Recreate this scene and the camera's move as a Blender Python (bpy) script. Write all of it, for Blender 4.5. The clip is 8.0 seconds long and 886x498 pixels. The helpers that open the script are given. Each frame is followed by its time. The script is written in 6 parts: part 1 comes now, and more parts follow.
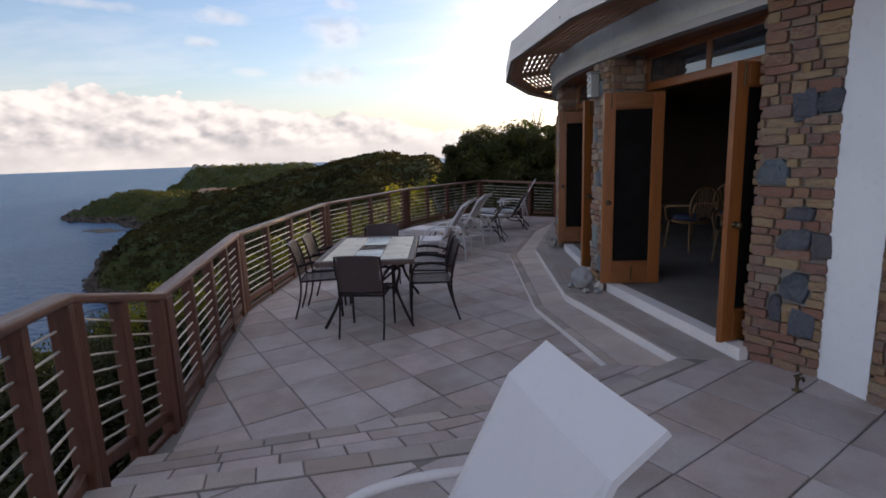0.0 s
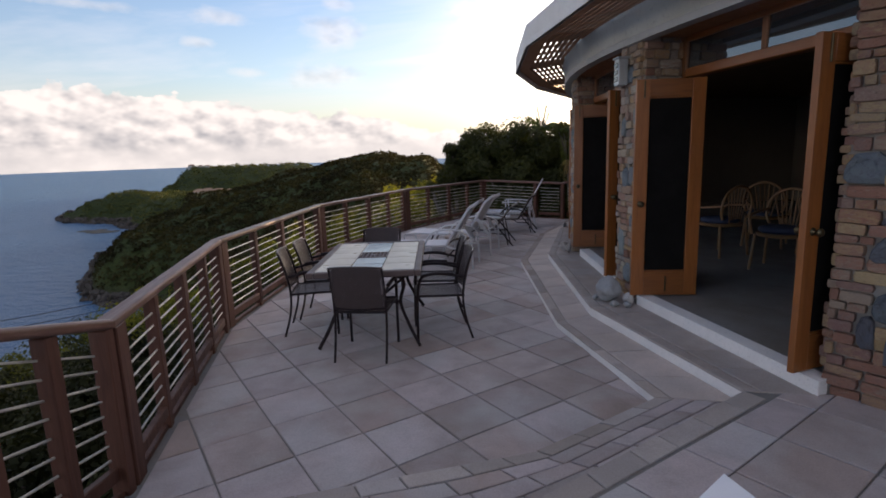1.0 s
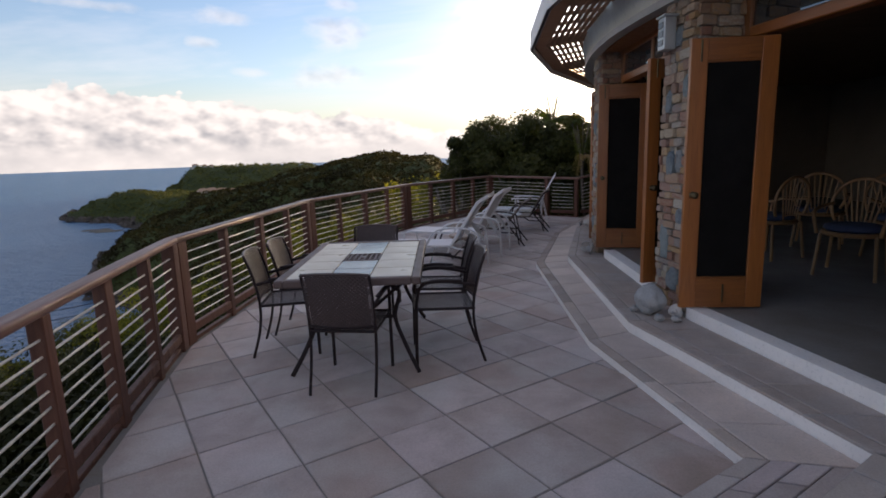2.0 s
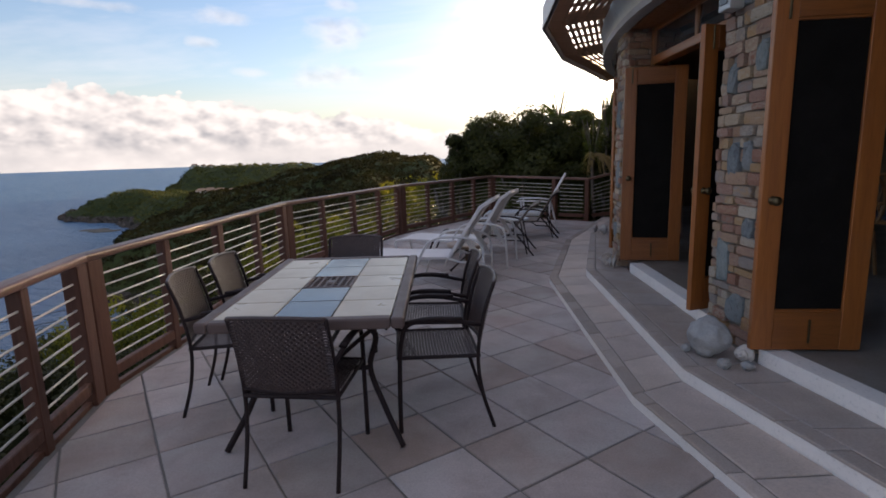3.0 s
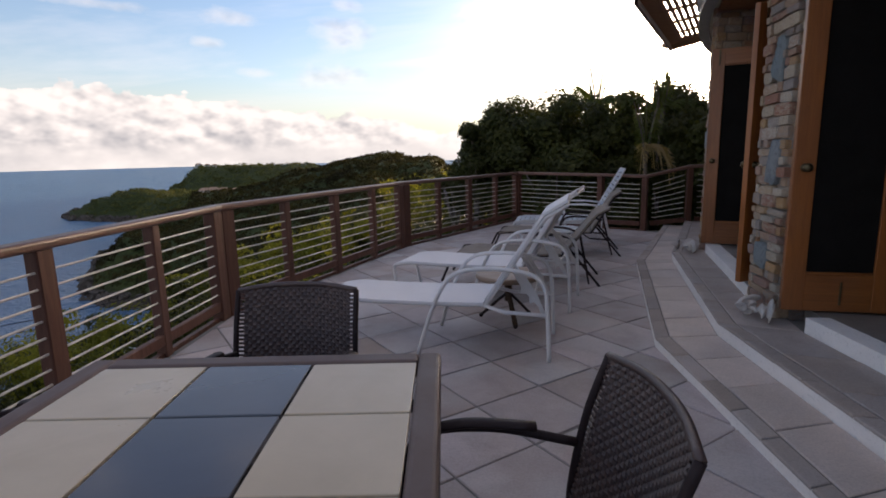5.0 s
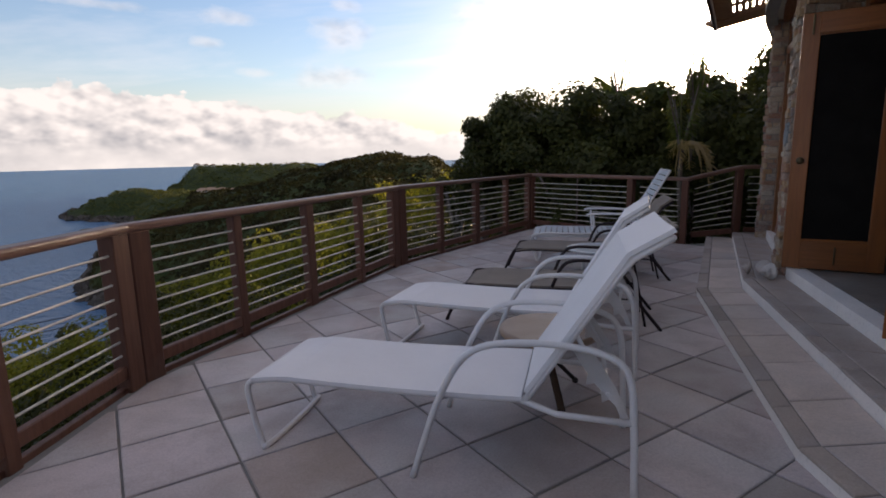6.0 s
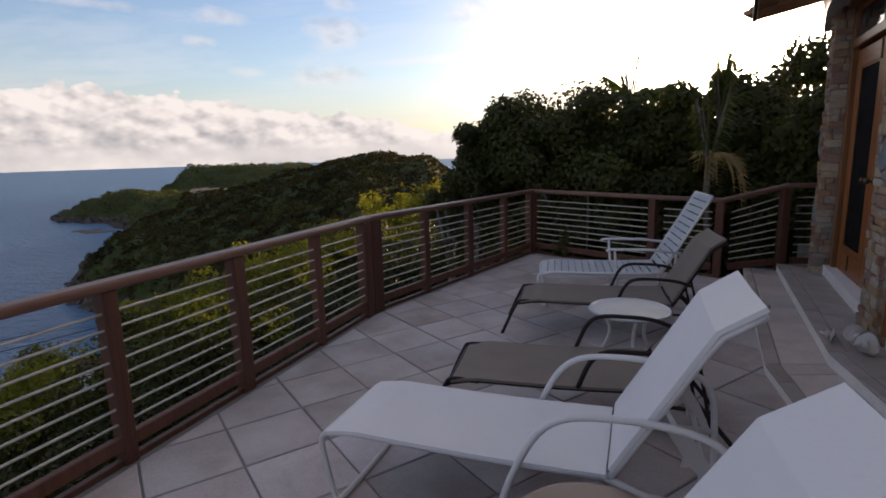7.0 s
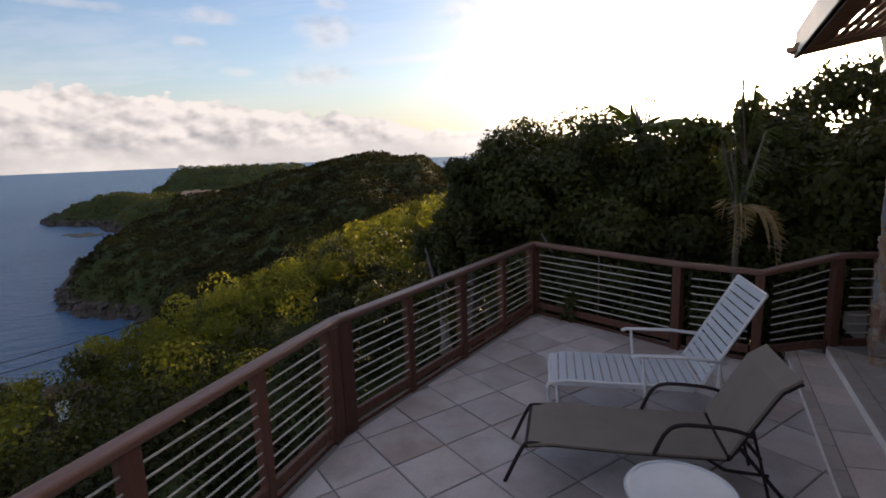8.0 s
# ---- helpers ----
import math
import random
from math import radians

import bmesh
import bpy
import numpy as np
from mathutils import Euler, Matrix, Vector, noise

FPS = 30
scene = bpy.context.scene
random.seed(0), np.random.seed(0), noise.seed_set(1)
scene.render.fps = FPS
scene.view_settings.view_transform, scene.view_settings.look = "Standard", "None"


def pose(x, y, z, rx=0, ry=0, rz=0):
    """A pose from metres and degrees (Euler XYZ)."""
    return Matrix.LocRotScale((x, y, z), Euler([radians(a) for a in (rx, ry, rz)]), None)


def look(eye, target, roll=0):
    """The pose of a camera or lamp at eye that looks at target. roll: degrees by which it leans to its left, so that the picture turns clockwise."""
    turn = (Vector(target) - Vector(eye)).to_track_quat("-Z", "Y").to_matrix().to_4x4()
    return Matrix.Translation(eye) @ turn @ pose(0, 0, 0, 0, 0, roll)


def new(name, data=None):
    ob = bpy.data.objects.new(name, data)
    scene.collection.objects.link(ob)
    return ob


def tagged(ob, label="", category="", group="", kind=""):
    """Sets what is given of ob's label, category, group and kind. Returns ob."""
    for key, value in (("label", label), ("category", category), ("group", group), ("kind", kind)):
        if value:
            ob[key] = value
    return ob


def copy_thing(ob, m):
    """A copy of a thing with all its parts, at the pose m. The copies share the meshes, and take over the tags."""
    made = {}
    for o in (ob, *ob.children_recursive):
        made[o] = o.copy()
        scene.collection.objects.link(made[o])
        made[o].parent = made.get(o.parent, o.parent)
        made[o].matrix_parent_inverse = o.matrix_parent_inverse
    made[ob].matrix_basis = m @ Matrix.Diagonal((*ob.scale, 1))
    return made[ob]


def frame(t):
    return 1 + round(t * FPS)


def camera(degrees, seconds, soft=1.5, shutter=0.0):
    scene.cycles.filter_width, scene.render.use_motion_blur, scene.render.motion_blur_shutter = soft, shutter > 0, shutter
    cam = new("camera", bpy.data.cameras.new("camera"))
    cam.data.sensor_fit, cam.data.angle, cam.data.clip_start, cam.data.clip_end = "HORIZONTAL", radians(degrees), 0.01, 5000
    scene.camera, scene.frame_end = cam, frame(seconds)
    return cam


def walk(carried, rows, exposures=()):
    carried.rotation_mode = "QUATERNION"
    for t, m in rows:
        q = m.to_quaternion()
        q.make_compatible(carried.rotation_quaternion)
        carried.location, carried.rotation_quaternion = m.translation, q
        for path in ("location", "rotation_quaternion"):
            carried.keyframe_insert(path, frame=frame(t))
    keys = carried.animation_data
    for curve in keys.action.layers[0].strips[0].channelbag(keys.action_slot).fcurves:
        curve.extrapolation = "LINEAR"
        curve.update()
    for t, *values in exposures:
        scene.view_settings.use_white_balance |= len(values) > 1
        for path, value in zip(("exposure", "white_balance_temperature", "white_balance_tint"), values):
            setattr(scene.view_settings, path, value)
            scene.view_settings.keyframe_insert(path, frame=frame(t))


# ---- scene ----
cam = camera(80.0, 8.0, 1.75)
EXPOSURE, KELVIN, TINT = 0.68, 7000, 20
PATH = [
    (0, (0.104, -0.44, 1.781), (0.092, 1.528, 1.423), -1.9),
    (0.5, (0.075, -0.115, 1.806), (0.074, 1.853, 1.449), -1.8),
    (1, (-0.027, 0.263, 1.734), (-0.026, 2.231, 1.377), -1.9),
    (2.5, (-0.043, 1.775, 1.524), (-0.058, 3.743, 1.168), -1.8),
    (3, (-0.013, 2.312, 1.509), (-0.022, 4.28, 1.154), -1.7),
    (3.5, (-0.081, 2.886, 1.488), (-0.09, 4.854, 1.133), -1.7),
    (4, (-0.157, 3.503, 1.439), (-0.186, 5.472, 1.085), -1.6),
    (4.5, (-0.173, 4.161, 1.352), (-0.197, 6.13, 1.001), -1.4),
    (6, (-0.261, 6.231, 1.294), (-0.279, 8.2, 0.944), -1.3),
    (6.5, (-0.254, 6.901, 1.324), (-0.262, 8.87, 0.974), -1.3),
    (7, (-0.158, 7.533, 1.507), (-0.159, 9.501, 1.152), -1.6),
    (7.5, (-0.024, 8.11, 1.774), (-0.016, 10.079, 1.419), -1.7),
    (8, (-0.061, 8.663, 2.151), (-0.041, 10.63, 1.789), -2.2),
]
walk(cam, [(t, look(eye, target, roll)) for t, eye, target, roll in PATH], [(t, EXPOSURE + d, KELVIN, TINT) for t, d in ((0, 0.06), (3, 0.13), (4.5, 0.13), (6, 0.03), (7, -0.12), (8, -0.12))])

# ------------------------------------------------------------------ world, sun
SKY_GAIN, HALO = 0.165, 5.5
SUN_AZ, SUN_EL = 33.7, 6.0          # degrees right of +y, degrees above the horizon
sun_dir = Vector((math.sin(radians(SUN_AZ)) * math.cos(radians(SUN_EL)),
                  math.cos(radians(SUN_AZ)) * math.cos(radians(SUN_EL)), math.sin(radians(SUN_EL))))


def rgb(h, v=1.0):
    return tuple(v * c for c in h)


class Nodes:
    """Short hand for building node trees."""

    def __init__(self, tree):
        self.t = tree
        tree.nodes.clear()

    def n(self, kind, **kw):
        node = self.t.nodes.new(kind)
        for k, v in kw.items():
            if k == "op":
                node.operation = v
            elif k == "blend":
                node.blend_type = v
            elif k == "dtype":
                node.data_type = v
        return node

    def link(self, a, b):
        self.t.links.new(a, b)

    def put(self, sock, v):
        if hasattr(v, "is_output"):
            self.link(v, sock)
        else:
            sock.default_value = v

    def math(self, op, a, b=0.0, c=0.0, clamp=False):
        m = self.n("ShaderNodeMath", op=op)
        m.use_clamp = clamp
        for s, v in zip(m.inputs, (a, b, c)):
            self.put(s, v)
        return m.outputs[0]

    def vmath(self, op, a, b=(0, 0, 0), out=0):
        m = self.n("ShaderNodeVectorMath", op=op)
        self.put(m.inputs[0], a)
        self.put(m.inputs[1], b)
        return m.outputs[out]

    def noise(self, vec, scale, detail=4.0, rough=0.55, dist=0.0):
        m = self.n("ShaderNodeTexNoise")
        if vec is not None:
            self.put(m.inputs["Vector"], vec)
        for k, v in (("Scale", scale), ("Detail", detail), ("Roughness", rough), ("Distortion", dist)):
            self.put(m.inputs[k], v)
        return m.outputs["Fac"]

    def ramp(self, fac, stops):
        m = self.n("ShaderNodeValToRGB")
        e = m.color_ramp.elements
        while len(e) < len(stops):
            e.new(0.5)
        for el, (p, c) in zip(e, stops):
            el.position, el.color = p, (c, c, c, 1) if not isinstance(c, tuple) else (*c[:3], 1)
        self.put(m.inputs[0], fac)
        return m.outputs[0]

    def mix(self, fac, a, b, blend="MIX"):
        m = self.n("ShaderNodeMix", dtype="RGBA")
        m.blend_type = blend
        self.put(m.inputs[0], fac)
        for s, v in ((m.inputs[6], a), (m.inputs[7], b)):
            self.put(s, (*v, 1) if isinstance(v, tuple) and len(v) == 3 else v)
        return m.outputs[2]


world = bpy.data.worlds.new("sky")
scene.world = world
world.use_nodes = True
w = Nodes(world.node_tree)
coord = w.n("ShaderNodeTexCoord").outputs["Generated"]
sep = w.n("ShaderNodeSeparateXYZ")
w.link(coord, sep.inputs[0])
dx, dy, dz = sep.outputs
sky = w.n("ShaderNodeTexSky")
sky.sky_type = "NISHITA"
sky.sun_disc = False
sky.sun_elevation, sky.sun_rotation = radians(SUN_EL), radians(SUN_AZ)
sky.altitude, sky.air_density, sky.dust_density, sky.ozone_density = 60, 1.0, 0.6, 1.6
blue = w.mix(1.0, sky.outputs[0], (0.86 * SKY_GAIN, 0.98 * SKY_GAIN, 1.22 * SKY_GAIN), "MULTIPLY")
# nearness to the sun
cosang = w.vmath("DOT_PRODUCT", coord, tuple(sun_dir), out=1)
near = w.math("MAXIMUM", cosang, 0.0)
halo = w.math("POWER", near, 25.0)
halo2 = w.math("POWER", near, 90.0)
# cumulus seen from the side: azimuth and elevation in degrees
az = w.math("MULTIPLY", w.math("ARCTAN2", dx, dy), 57.2958)
el = w.math("MULTIPLY", w.math("ARCSINE", dz), 57.2958)
plane = w.n("ShaderNodeCombineXYZ")
w.put(plane.inputs[0], w.math("MULTIPLY", az, 0.1))
w.put(plane.inputs[1], w.math("MULTIPLY", el, 0.16))
lump_v = plane.outputs[0]


def billow(vec):
    """Heaped round lumps of two sizes, about 0 to 1."""
    total = 0.0
    for size, amount in ((1.35, 0.50), (3.3, 0.28), (7.5, 0.15), (16.0, 0.07)):
        v = w.n("ShaderNodeTexVoronoi")
        v.feature = "SMOOTH_F1"
        w.put(v.inputs["Vector"], vec)
        v.inputs["Scale"].default_value, v.inputs["Smoothness"].default_value = size, 0.55
        total = w.math("ADD", total, w.math("MULTIPLY", w.math("SUBTRACT", 1.0, v.outputs["Distance"]), amount))
    return total


puff = w.noise(lump_v, 3.0, 8.0, 0.56, 0.0)
heap = billow(lump_v)
broad = w.noise(w.vmath("ADD", lump_v, (3.1, 0.4, 0.0)), 1.1, 3.0, 0.5)
# upper edge of the bank along the horizon, in sixteenths of its range
crest = w.ramp(w.math("DIVIDE", w.math("ADD", az, 180.0), 360.0), [((a + 180) / 360, e / 16) for a, e in (
    (-175, 9.0), (-120, 10.0), (-70, 8.0), (-41, 6.1), (-37.2, 6.2), (-35.6, 7.7), (-34.0, 7.2), (-32.6, 7.5), (-30.8, 6.4), (-22, 6.3), (-16, 5.2), (-9, 4.2), (0, 3.2), (14, 2.4), (60, 4.0), (120, 7.0), (178, 9.0))])
crest = w.math("ADD", w.math("MULTIPLY", crest, 16.0), w.math("ADD", w.math("MULTIPLY", w.math("SUBTRACT", puff, 0.5), 2.4), w.math("MULTIPLY", w.math("SUBTRACT", heap, 0.62), 4.0)))
height = w.math("SUBTRACT", crest, el)
mask = w.ramp(w.math("ADD", w.math("MULTIPLY", height, 0.2), 0.5), [(0.475, 0.0), (0.51, 0.75), (0.58, 1.0)])


def blob(a, e, wide, tall):
    """One small cloud: its middle and half sizes in degrees."""
    u, v = w.math("DIVIDE", w.math("SUBTRACT", az, a), wide), w.math("DIVIDE", w.math("SUBTRACT", el, e), tall)
    q = w.math("ADD", w.math("MULTIPLY", u, u), w.math("MULTIPLY", v, v))
    return w.math("POWER", 2.718, w.math("MULTIPLY", q, -1.0))


spots = 0.0
for a, e, wide, tall, amount in ((-10.6, 12.1, 3.6, 1.7, 1.0), (-23.3, 11.0, 2.3, 0.7, 0.8), (-21.2, 13.1, 2.6, 0.9, 0.85), (3.6, 13.9, 2.9, 1.6, 1.0), (-11.2, 8.2, 4.4, 1.3, 1.0),
                                (-18.8, 8.3, 2.4, 0.6, 0.8), (-33.5, 13.4, 6.0, 0.6, 0.7), (-9.8, 14.6, 2.0, 0.7, 0.8)):
    spots = w.math("MAXIMUM", spots, w.math("MULTIPLY", blob(a, e, wide, tall), amount))
single = w.ramp(w.math("ADD", spots, w.math("MULTIPLY", w.math("SUBTRACT", puff, 0.5), 1.3)), [(0.36, 0.0), (0.72, 0.32), (1.1, 0.50)])
flat = w.n("ShaderNodeCombineXYZ")
hz = w.math("ADD", w.math("MAXIMUM", dz, 0.0), 0.18)
w.put(flat.inputs[0], w.math("DIVIDE", dx, hz))
w.put(flat.inputs[1], w.math("DIVIDE", dy, hz))
thin = w.ramp(w.noise(w.vmath("MULTIPLY", flat.outputs[0], (0.5, 1.3, 1.0)), 0.9, 6.0, 0.6, 0.4), [(0.47, 0.0), (0.74, 0.7)])
thin = w.math("MAXIMUM", thin, w.math("MULTIPLY", blob(2.0, w.math("ADD", 9.6, w.math("MULTIPLY", az, 0.05)), 9.0, 0.45), 0.85))
# crowns lit from the sun's side, grey bellies, and smaller lumps within
toward = w.vmath("ADD", lump_v, (0.06, 0.085, 0.0))
lit = w.math("SUBTRACT", heap, billow(toward))
belly = w.ramp(w.math("MULTIPLY", height, 0.1), [(0.0, 0.0), (0.10, 0.06), (0.32, 0.26), (0.55, 0.28), (0.75, 0.05)])
shade = w.math("ADD", w.math("MULTIPLY", w.math("MULTIPLY", lit, -3.8), w.ramp(w.math("MULTIPLY", el, 0.1), [(0.06, 0.15), (0.22, 1.0)])), w.math("ADD", w.math("ADD", 0.16, belly), w.math("MULTIPLY", w.math("SUBTRACT", broad, 0.5), 1.0)), clamp=True)
cloud = w.mix(shade, (0.61, 0.605, 0.585), (0.28, 0.295, 0.315))
# clouds opposite the sun, all out of view, brightened to light the house front
front = w.math("ADD", 1.0, w.math("MULTIPLY", w.math("MAXIMUM", w.math("MULTIPLY", cosang, -1.0), 0.0), 0.9))
cloud = w.mix(1.0, cloud, w.vmath("SCALE", (1.0, 1.0, 1.0)), "MULTIPLY")
w.put(cloud.node.inputs[7].links[0].from_node.inputs["Scale"], front)
mask = w.math("MAXIMUM", mask, single)
# broken cloud overhead
over = w.math("ADD", w.noise(w.vmath("MULTIPLY", coord, (1.0, 1.0, 1.9)), 5.2, 9.0, 0.60, 0.15), w.ramp(dz, [(0.30, 0.0), (0.48, 0.44), (1.0, 0.49)]))
over = w.ramp(w.math("SUBTRACT", over, 0.5), [(0.49, 0.0), (0.52, 0.7), (0.60, 1.0)])
cloud = w.mix(over, cloud, (0.55, 0.565, 0.60))
mask = w.math("MAXIMUM", mask, over)
haze = w.ramp(dz, [(0.0, 0.90), (0.04, 0.66), (0.14, 0.16), (0.30, 0.0)])
sky1 = w.mix(w.math("MULTIPLY", thin, 0.7), blue, (0.66, 0.67, 0.70))
sky1 = w.mix(haze, sky1, (0.43, 0.43, 0.415))
sky2 = w.mix(mask, sky1, cloud)
sky3 = w.mix(1.0, sky2, w.mix(halo, (0.0, 0.0, 0.0), rgb((1.0, 0.90, 0.76), HALO)), "ADD")
sky3 = w.mix(1.0, sky3, w.mix(halo2, (0.0, 0.0, 0.0), rgb((1.0, 0.84, 0.58), HALO * 7.0)), "ADD")
core = w.math("POWER", near, 2500.0)
sky3 = w.mix(1.0, sky3, w.mix(core, (0.0, 0.0, 0.0), (60.0, 48.0, 30.0)), "ADD")
bg = w.n("ShaderNodeBackground")
w.put(bg.inputs[0], sky3)
bg.inputs[1].default_value = 1.0
out = w.n("ShaderNodeOutputWorld")
w.link(bg.outputs[0], out.inputs[0])

sun = new("sun", bpy.data.lights.new("sun", "SUN"))
sun.data.energy, sun.data.angle, sun.data.color = 4.5, radians(0.6), (1.0, 0.74, 0.42)
sun.matrix_world = look((0, 0, 30), Vector((0, 0, 30)) - sun_dir)

# ------------------------------------------------------------------ materials
def material(name, rough=0.6, metal=0.0, spec=0.5):
    m = bpy.data.materials.new(name)
    m.use_nodes = True
    k = Nodes(m.node_tree)
    b = k.n("ShaderNodeBsdfPrincipled")
    b.inputs["Roughness"].default_value, b.inputs["Metallic"].default_value = rough, metal
    b.inputs["Specular IOR Level"].default_value = spec
    o = k.n("ShaderNodeOutputMaterial")
    k.link(b.outputs[0], o.inputs[0])
    return m, k, b


def obj_pos(k):
    """Object coordinates, moved by a random amount for each object so that pieces differ."""
    tc = k.n("ShaderNodeTexCoord").outputs["Object"]
    oi = k.n("ShaderNodeObjectInfo").outputs["Random"]
    sh = k.vmath("SCALE", (17.0, 29.0, 11.0))
    sh.node.inputs["Scale"].default_value = 1.0
    k.put(sh.node.inputs["Scale"], k.math("MULTIPLY", oi, 3.0))
    return k.vmath("ADD", tc, sh), oi


def bump(k, b, height, strength=0.3, dist=0.01):
    m = k.n("ShaderNodeBump")
    m.inputs["Strength"].default_value, m.inputs["Distance"].default_value = strength, dist
    k.put(m.inputs["Height"], height)
    k.link(m.outputs[0], b.inputs["Normal"])


def stone_mat(name, tones, grain=14.0, rough=0.85, stain=0.35, bumpy=0.25, dist=0.006, pale=(0.42, 0.42, 0.43), spec=0.3, cloudy=0.25):
    """Paving and walling stone: a tone for each piece, blotches, fine grain and a worn face."""
    m, k, b = material(name, rough, 0, spec)
    p, rnd = obj_pos(k)
    n = len(tones)
    base = k.ramp(rnd, [(i / max(1, n - 1) * 0.98 + 0.01, t) for i, t in enumerate(tones)])
    base.node.color_ramp.interpolation = "LINEAR"
    blot = k.noise(p, 3.2, 5, 0.6, 0.4)
    fine = k.noise(p, grain * 6, 4, 0.7)
    c = k.mix(k.ramp(blot, [(0.35, 0.0), (0.75, stain)]), base, rgb((0.21, 0.17, 0.135)))
    c = k.mix(k.ramp(k.noise(p, 1.7, 3, 0.5), [(0.45, 0.0), (0.72, cloudy)]), c, pale)
    c = k.mix(k.ramp(fine, [(0.3, 0.22), (0.6, 0.0)]), c, (0.05, 0.05, 0.05))
    k.link(c, b.inputs["Base Color"])
    k.put(b.inputs["Roughness"], k.ramp(blot, [(0.2, rough - 0.15), (0.8, min(1, rough + 0.1))]))
    bump(k, b, k.math("ADD", k.noise(p, grain, 6, 0.65), k.math("MULTIPLY", fine, 0.3)), bumpy, dist)
    return m


def plain_mat(name, col, rough=0.5, var=0.15, scale=6.0, metal=0.0, bumpy=0.0, spec=0.5, dirt=(0.1, 0.09, 0.07), dirt_amount=0.25):
    """Painted or moulded surfaces with slight blotches, dirt and uneven gloss."""
    m, k, b = material(name, rough, metal, spec)
    p, rnd = obj_pos(k)
    big, small = k.noise(p, scale, 5, 0.6, 0.3), k.noise(p, scale * 14, 4, 0.65)
    c = k.mix(k.ramp(big, [(0.3, 0.0), (0.8, 1.0)]), col, tuple(x * (1 - var) for x in col))
    c = k.mix(k.ramp(small, [(0.55, 0.0), (0.8, dirt_amount)]), c, dirt)
    k.link(c, b.inputs["Base Color"])
    k.put(b.inputs["Roughness"], k.ramp(big, [(0.2, max(0.05, rough - 0.1)), (0.8, min(1, rough + 0.12))]))
    if bumpy:
        bump(k, b, small, bumpy, 0.004)
    return m


def wood_mat(name, col, dark, rough=0.5, axis=2, grain=1.0, wear=0.3, spec=0.4):
    """Stained wood with grain along one axis, darker streaks and weathering."""
    m, k, b = material(name, rough, 0, spec)
    p, rnd = obj_pos(k)
    st = [9.0, 9.0, 9.0]
    st[axis] = 0.7
    q = k.vmath("MULTIPLY", p, tuple(st))
    streak = k.noise(q, 3.0 * grain, 6, 0.65, 0.6)
    fine = k.noise(q, 16.0 * grain, 4, 0.7, 0.2)
    c = k.mix(k.ramp(streak, [(0.3, 0.0), (0.7, 1.0)]), col, dark)
    c = k.mix(k.ramp(fine, [(0.5, 0.0), (0.75, 0.35)]), c, tuple(x * 0.5 for x in dark))
    c = k.mix(k.ramp(k.noise(p, 2.3, 5, 0.6), [(0.55, 0.0), (0.85, wear)]), c, tuple(min(1, x * 0.6 + 0.10) for x in col))
    hsv = k.n("ShaderNodeHueSaturation")
    k.put(hsv.inputs["Value"], k.math("ADD", k.math("MULTIPLY", rnd, 0.35), 0.82))
    k.link(c, hsv.inputs["Color"])
    k.link(hsv.outputs[0], b.inputs["Base Color"])
    k.put(b.inputs["Roughness"], k.ramp(streak, [(0.2, rough - 0.1), (0.8, rough + 0.15)]))
    bump(k, b, k.math("ADD", streak, k.math("MULTIPLY", fine, 0.5)), 0.25, 0.003)
    return m


def leaf_mat(name, cols, trans=0.45, rough=0.5, spec=0.15, patch=1.1):
    """Leaves: a tone for each leaf, and light that shines through them."""
    m, k, b = material(name, rough, 0, spec)
    geo = k.n("ShaderNodeNewGeometry").outputs["Random Per Island"]
    tcx = k.n("ShaderNodeTexCoord").outputs["Object"]
    big = k.ramp(k.noise(tcx, patch, 3, 0.55), [(0.32, 0.0), (0.68, 1.0)])
    c = k.ramp(k.math("ADD", k.math("MULTIPLY", big, 0.8), k.math("MULTIPLY", geo, 0.2)), [(i / max(1, len(cols) - 1), t) for i, t in enumerate(cols)])
    k.link(c, b.inputs["Base Color"])
    tr = k.n("ShaderNodeBsdfTranslucent")
    k.put(tr.inputs[0], k.mix(1.0, c, (1.5, 1.5, 0.6), "MULTIPLY"))
    mx = k.n("ShaderNodeMixShader")
    mx.inputs[0].default_value = trans
    k.link(b.outputs[0], mx.inputs[1])
    k.link(tr.outputs[0], mx.inputs[2])
    o = [x for x in k.t.nodes if x.bl_idname == "ShaderNodeOutputMaterial"][0]
    k.link(mx.outputs[0], o.inputs[0])
    return m


def brick_like(name, tones, smear, bumpy=0.7):
    """Old bricks: two tones mottled in each brick, mortar smears and sooty pits."""
    m, k, b = material(name, 0.9, 0, 0.2)
    p, rnd = obj_pos(k)
    n = len(tones)
    stops = [(i / n, t) for i, t in enumerate(tones)]
    one = k.ramp(rnd, stops)
    two = k.ramp(k.math("FRACT", k.math("MULTIPLY", rnd, 7.31)), stops)
    one.node.color_ramp.interpolation = two.node.color_ramp.interpolation = "CONSTANT"
    blot = k.noise(p, 3.4, 6, 0.65, 0.5)
    c = k.mix(k.ramp(blot, [(0.42, 0.0), (0.62, 0.75)]), one, two)
    c = k.mix(k.ramp(k.noise(p, 5.0, 6, 0.7, 0.8), [(0.56, 0.0), (0.72, 0.7)]), c, smear)
    c = k.mix(k.ramp(k.noise(p, 11.0, 5, 0.7), [(0.28, 0.8), (0.46, 0.0)]), c, (0.05, 0.035, 0.03))
    k.link(c, b.inputs["Base Color"])
    bump(k, b, k.math("ADD", k.noise(p, 7.0, 6, 0.7), k.math("MULTIPLY", k.noise(p, 30, 4, 0.7), 0.35)), bumpy, 0.02)
    return m


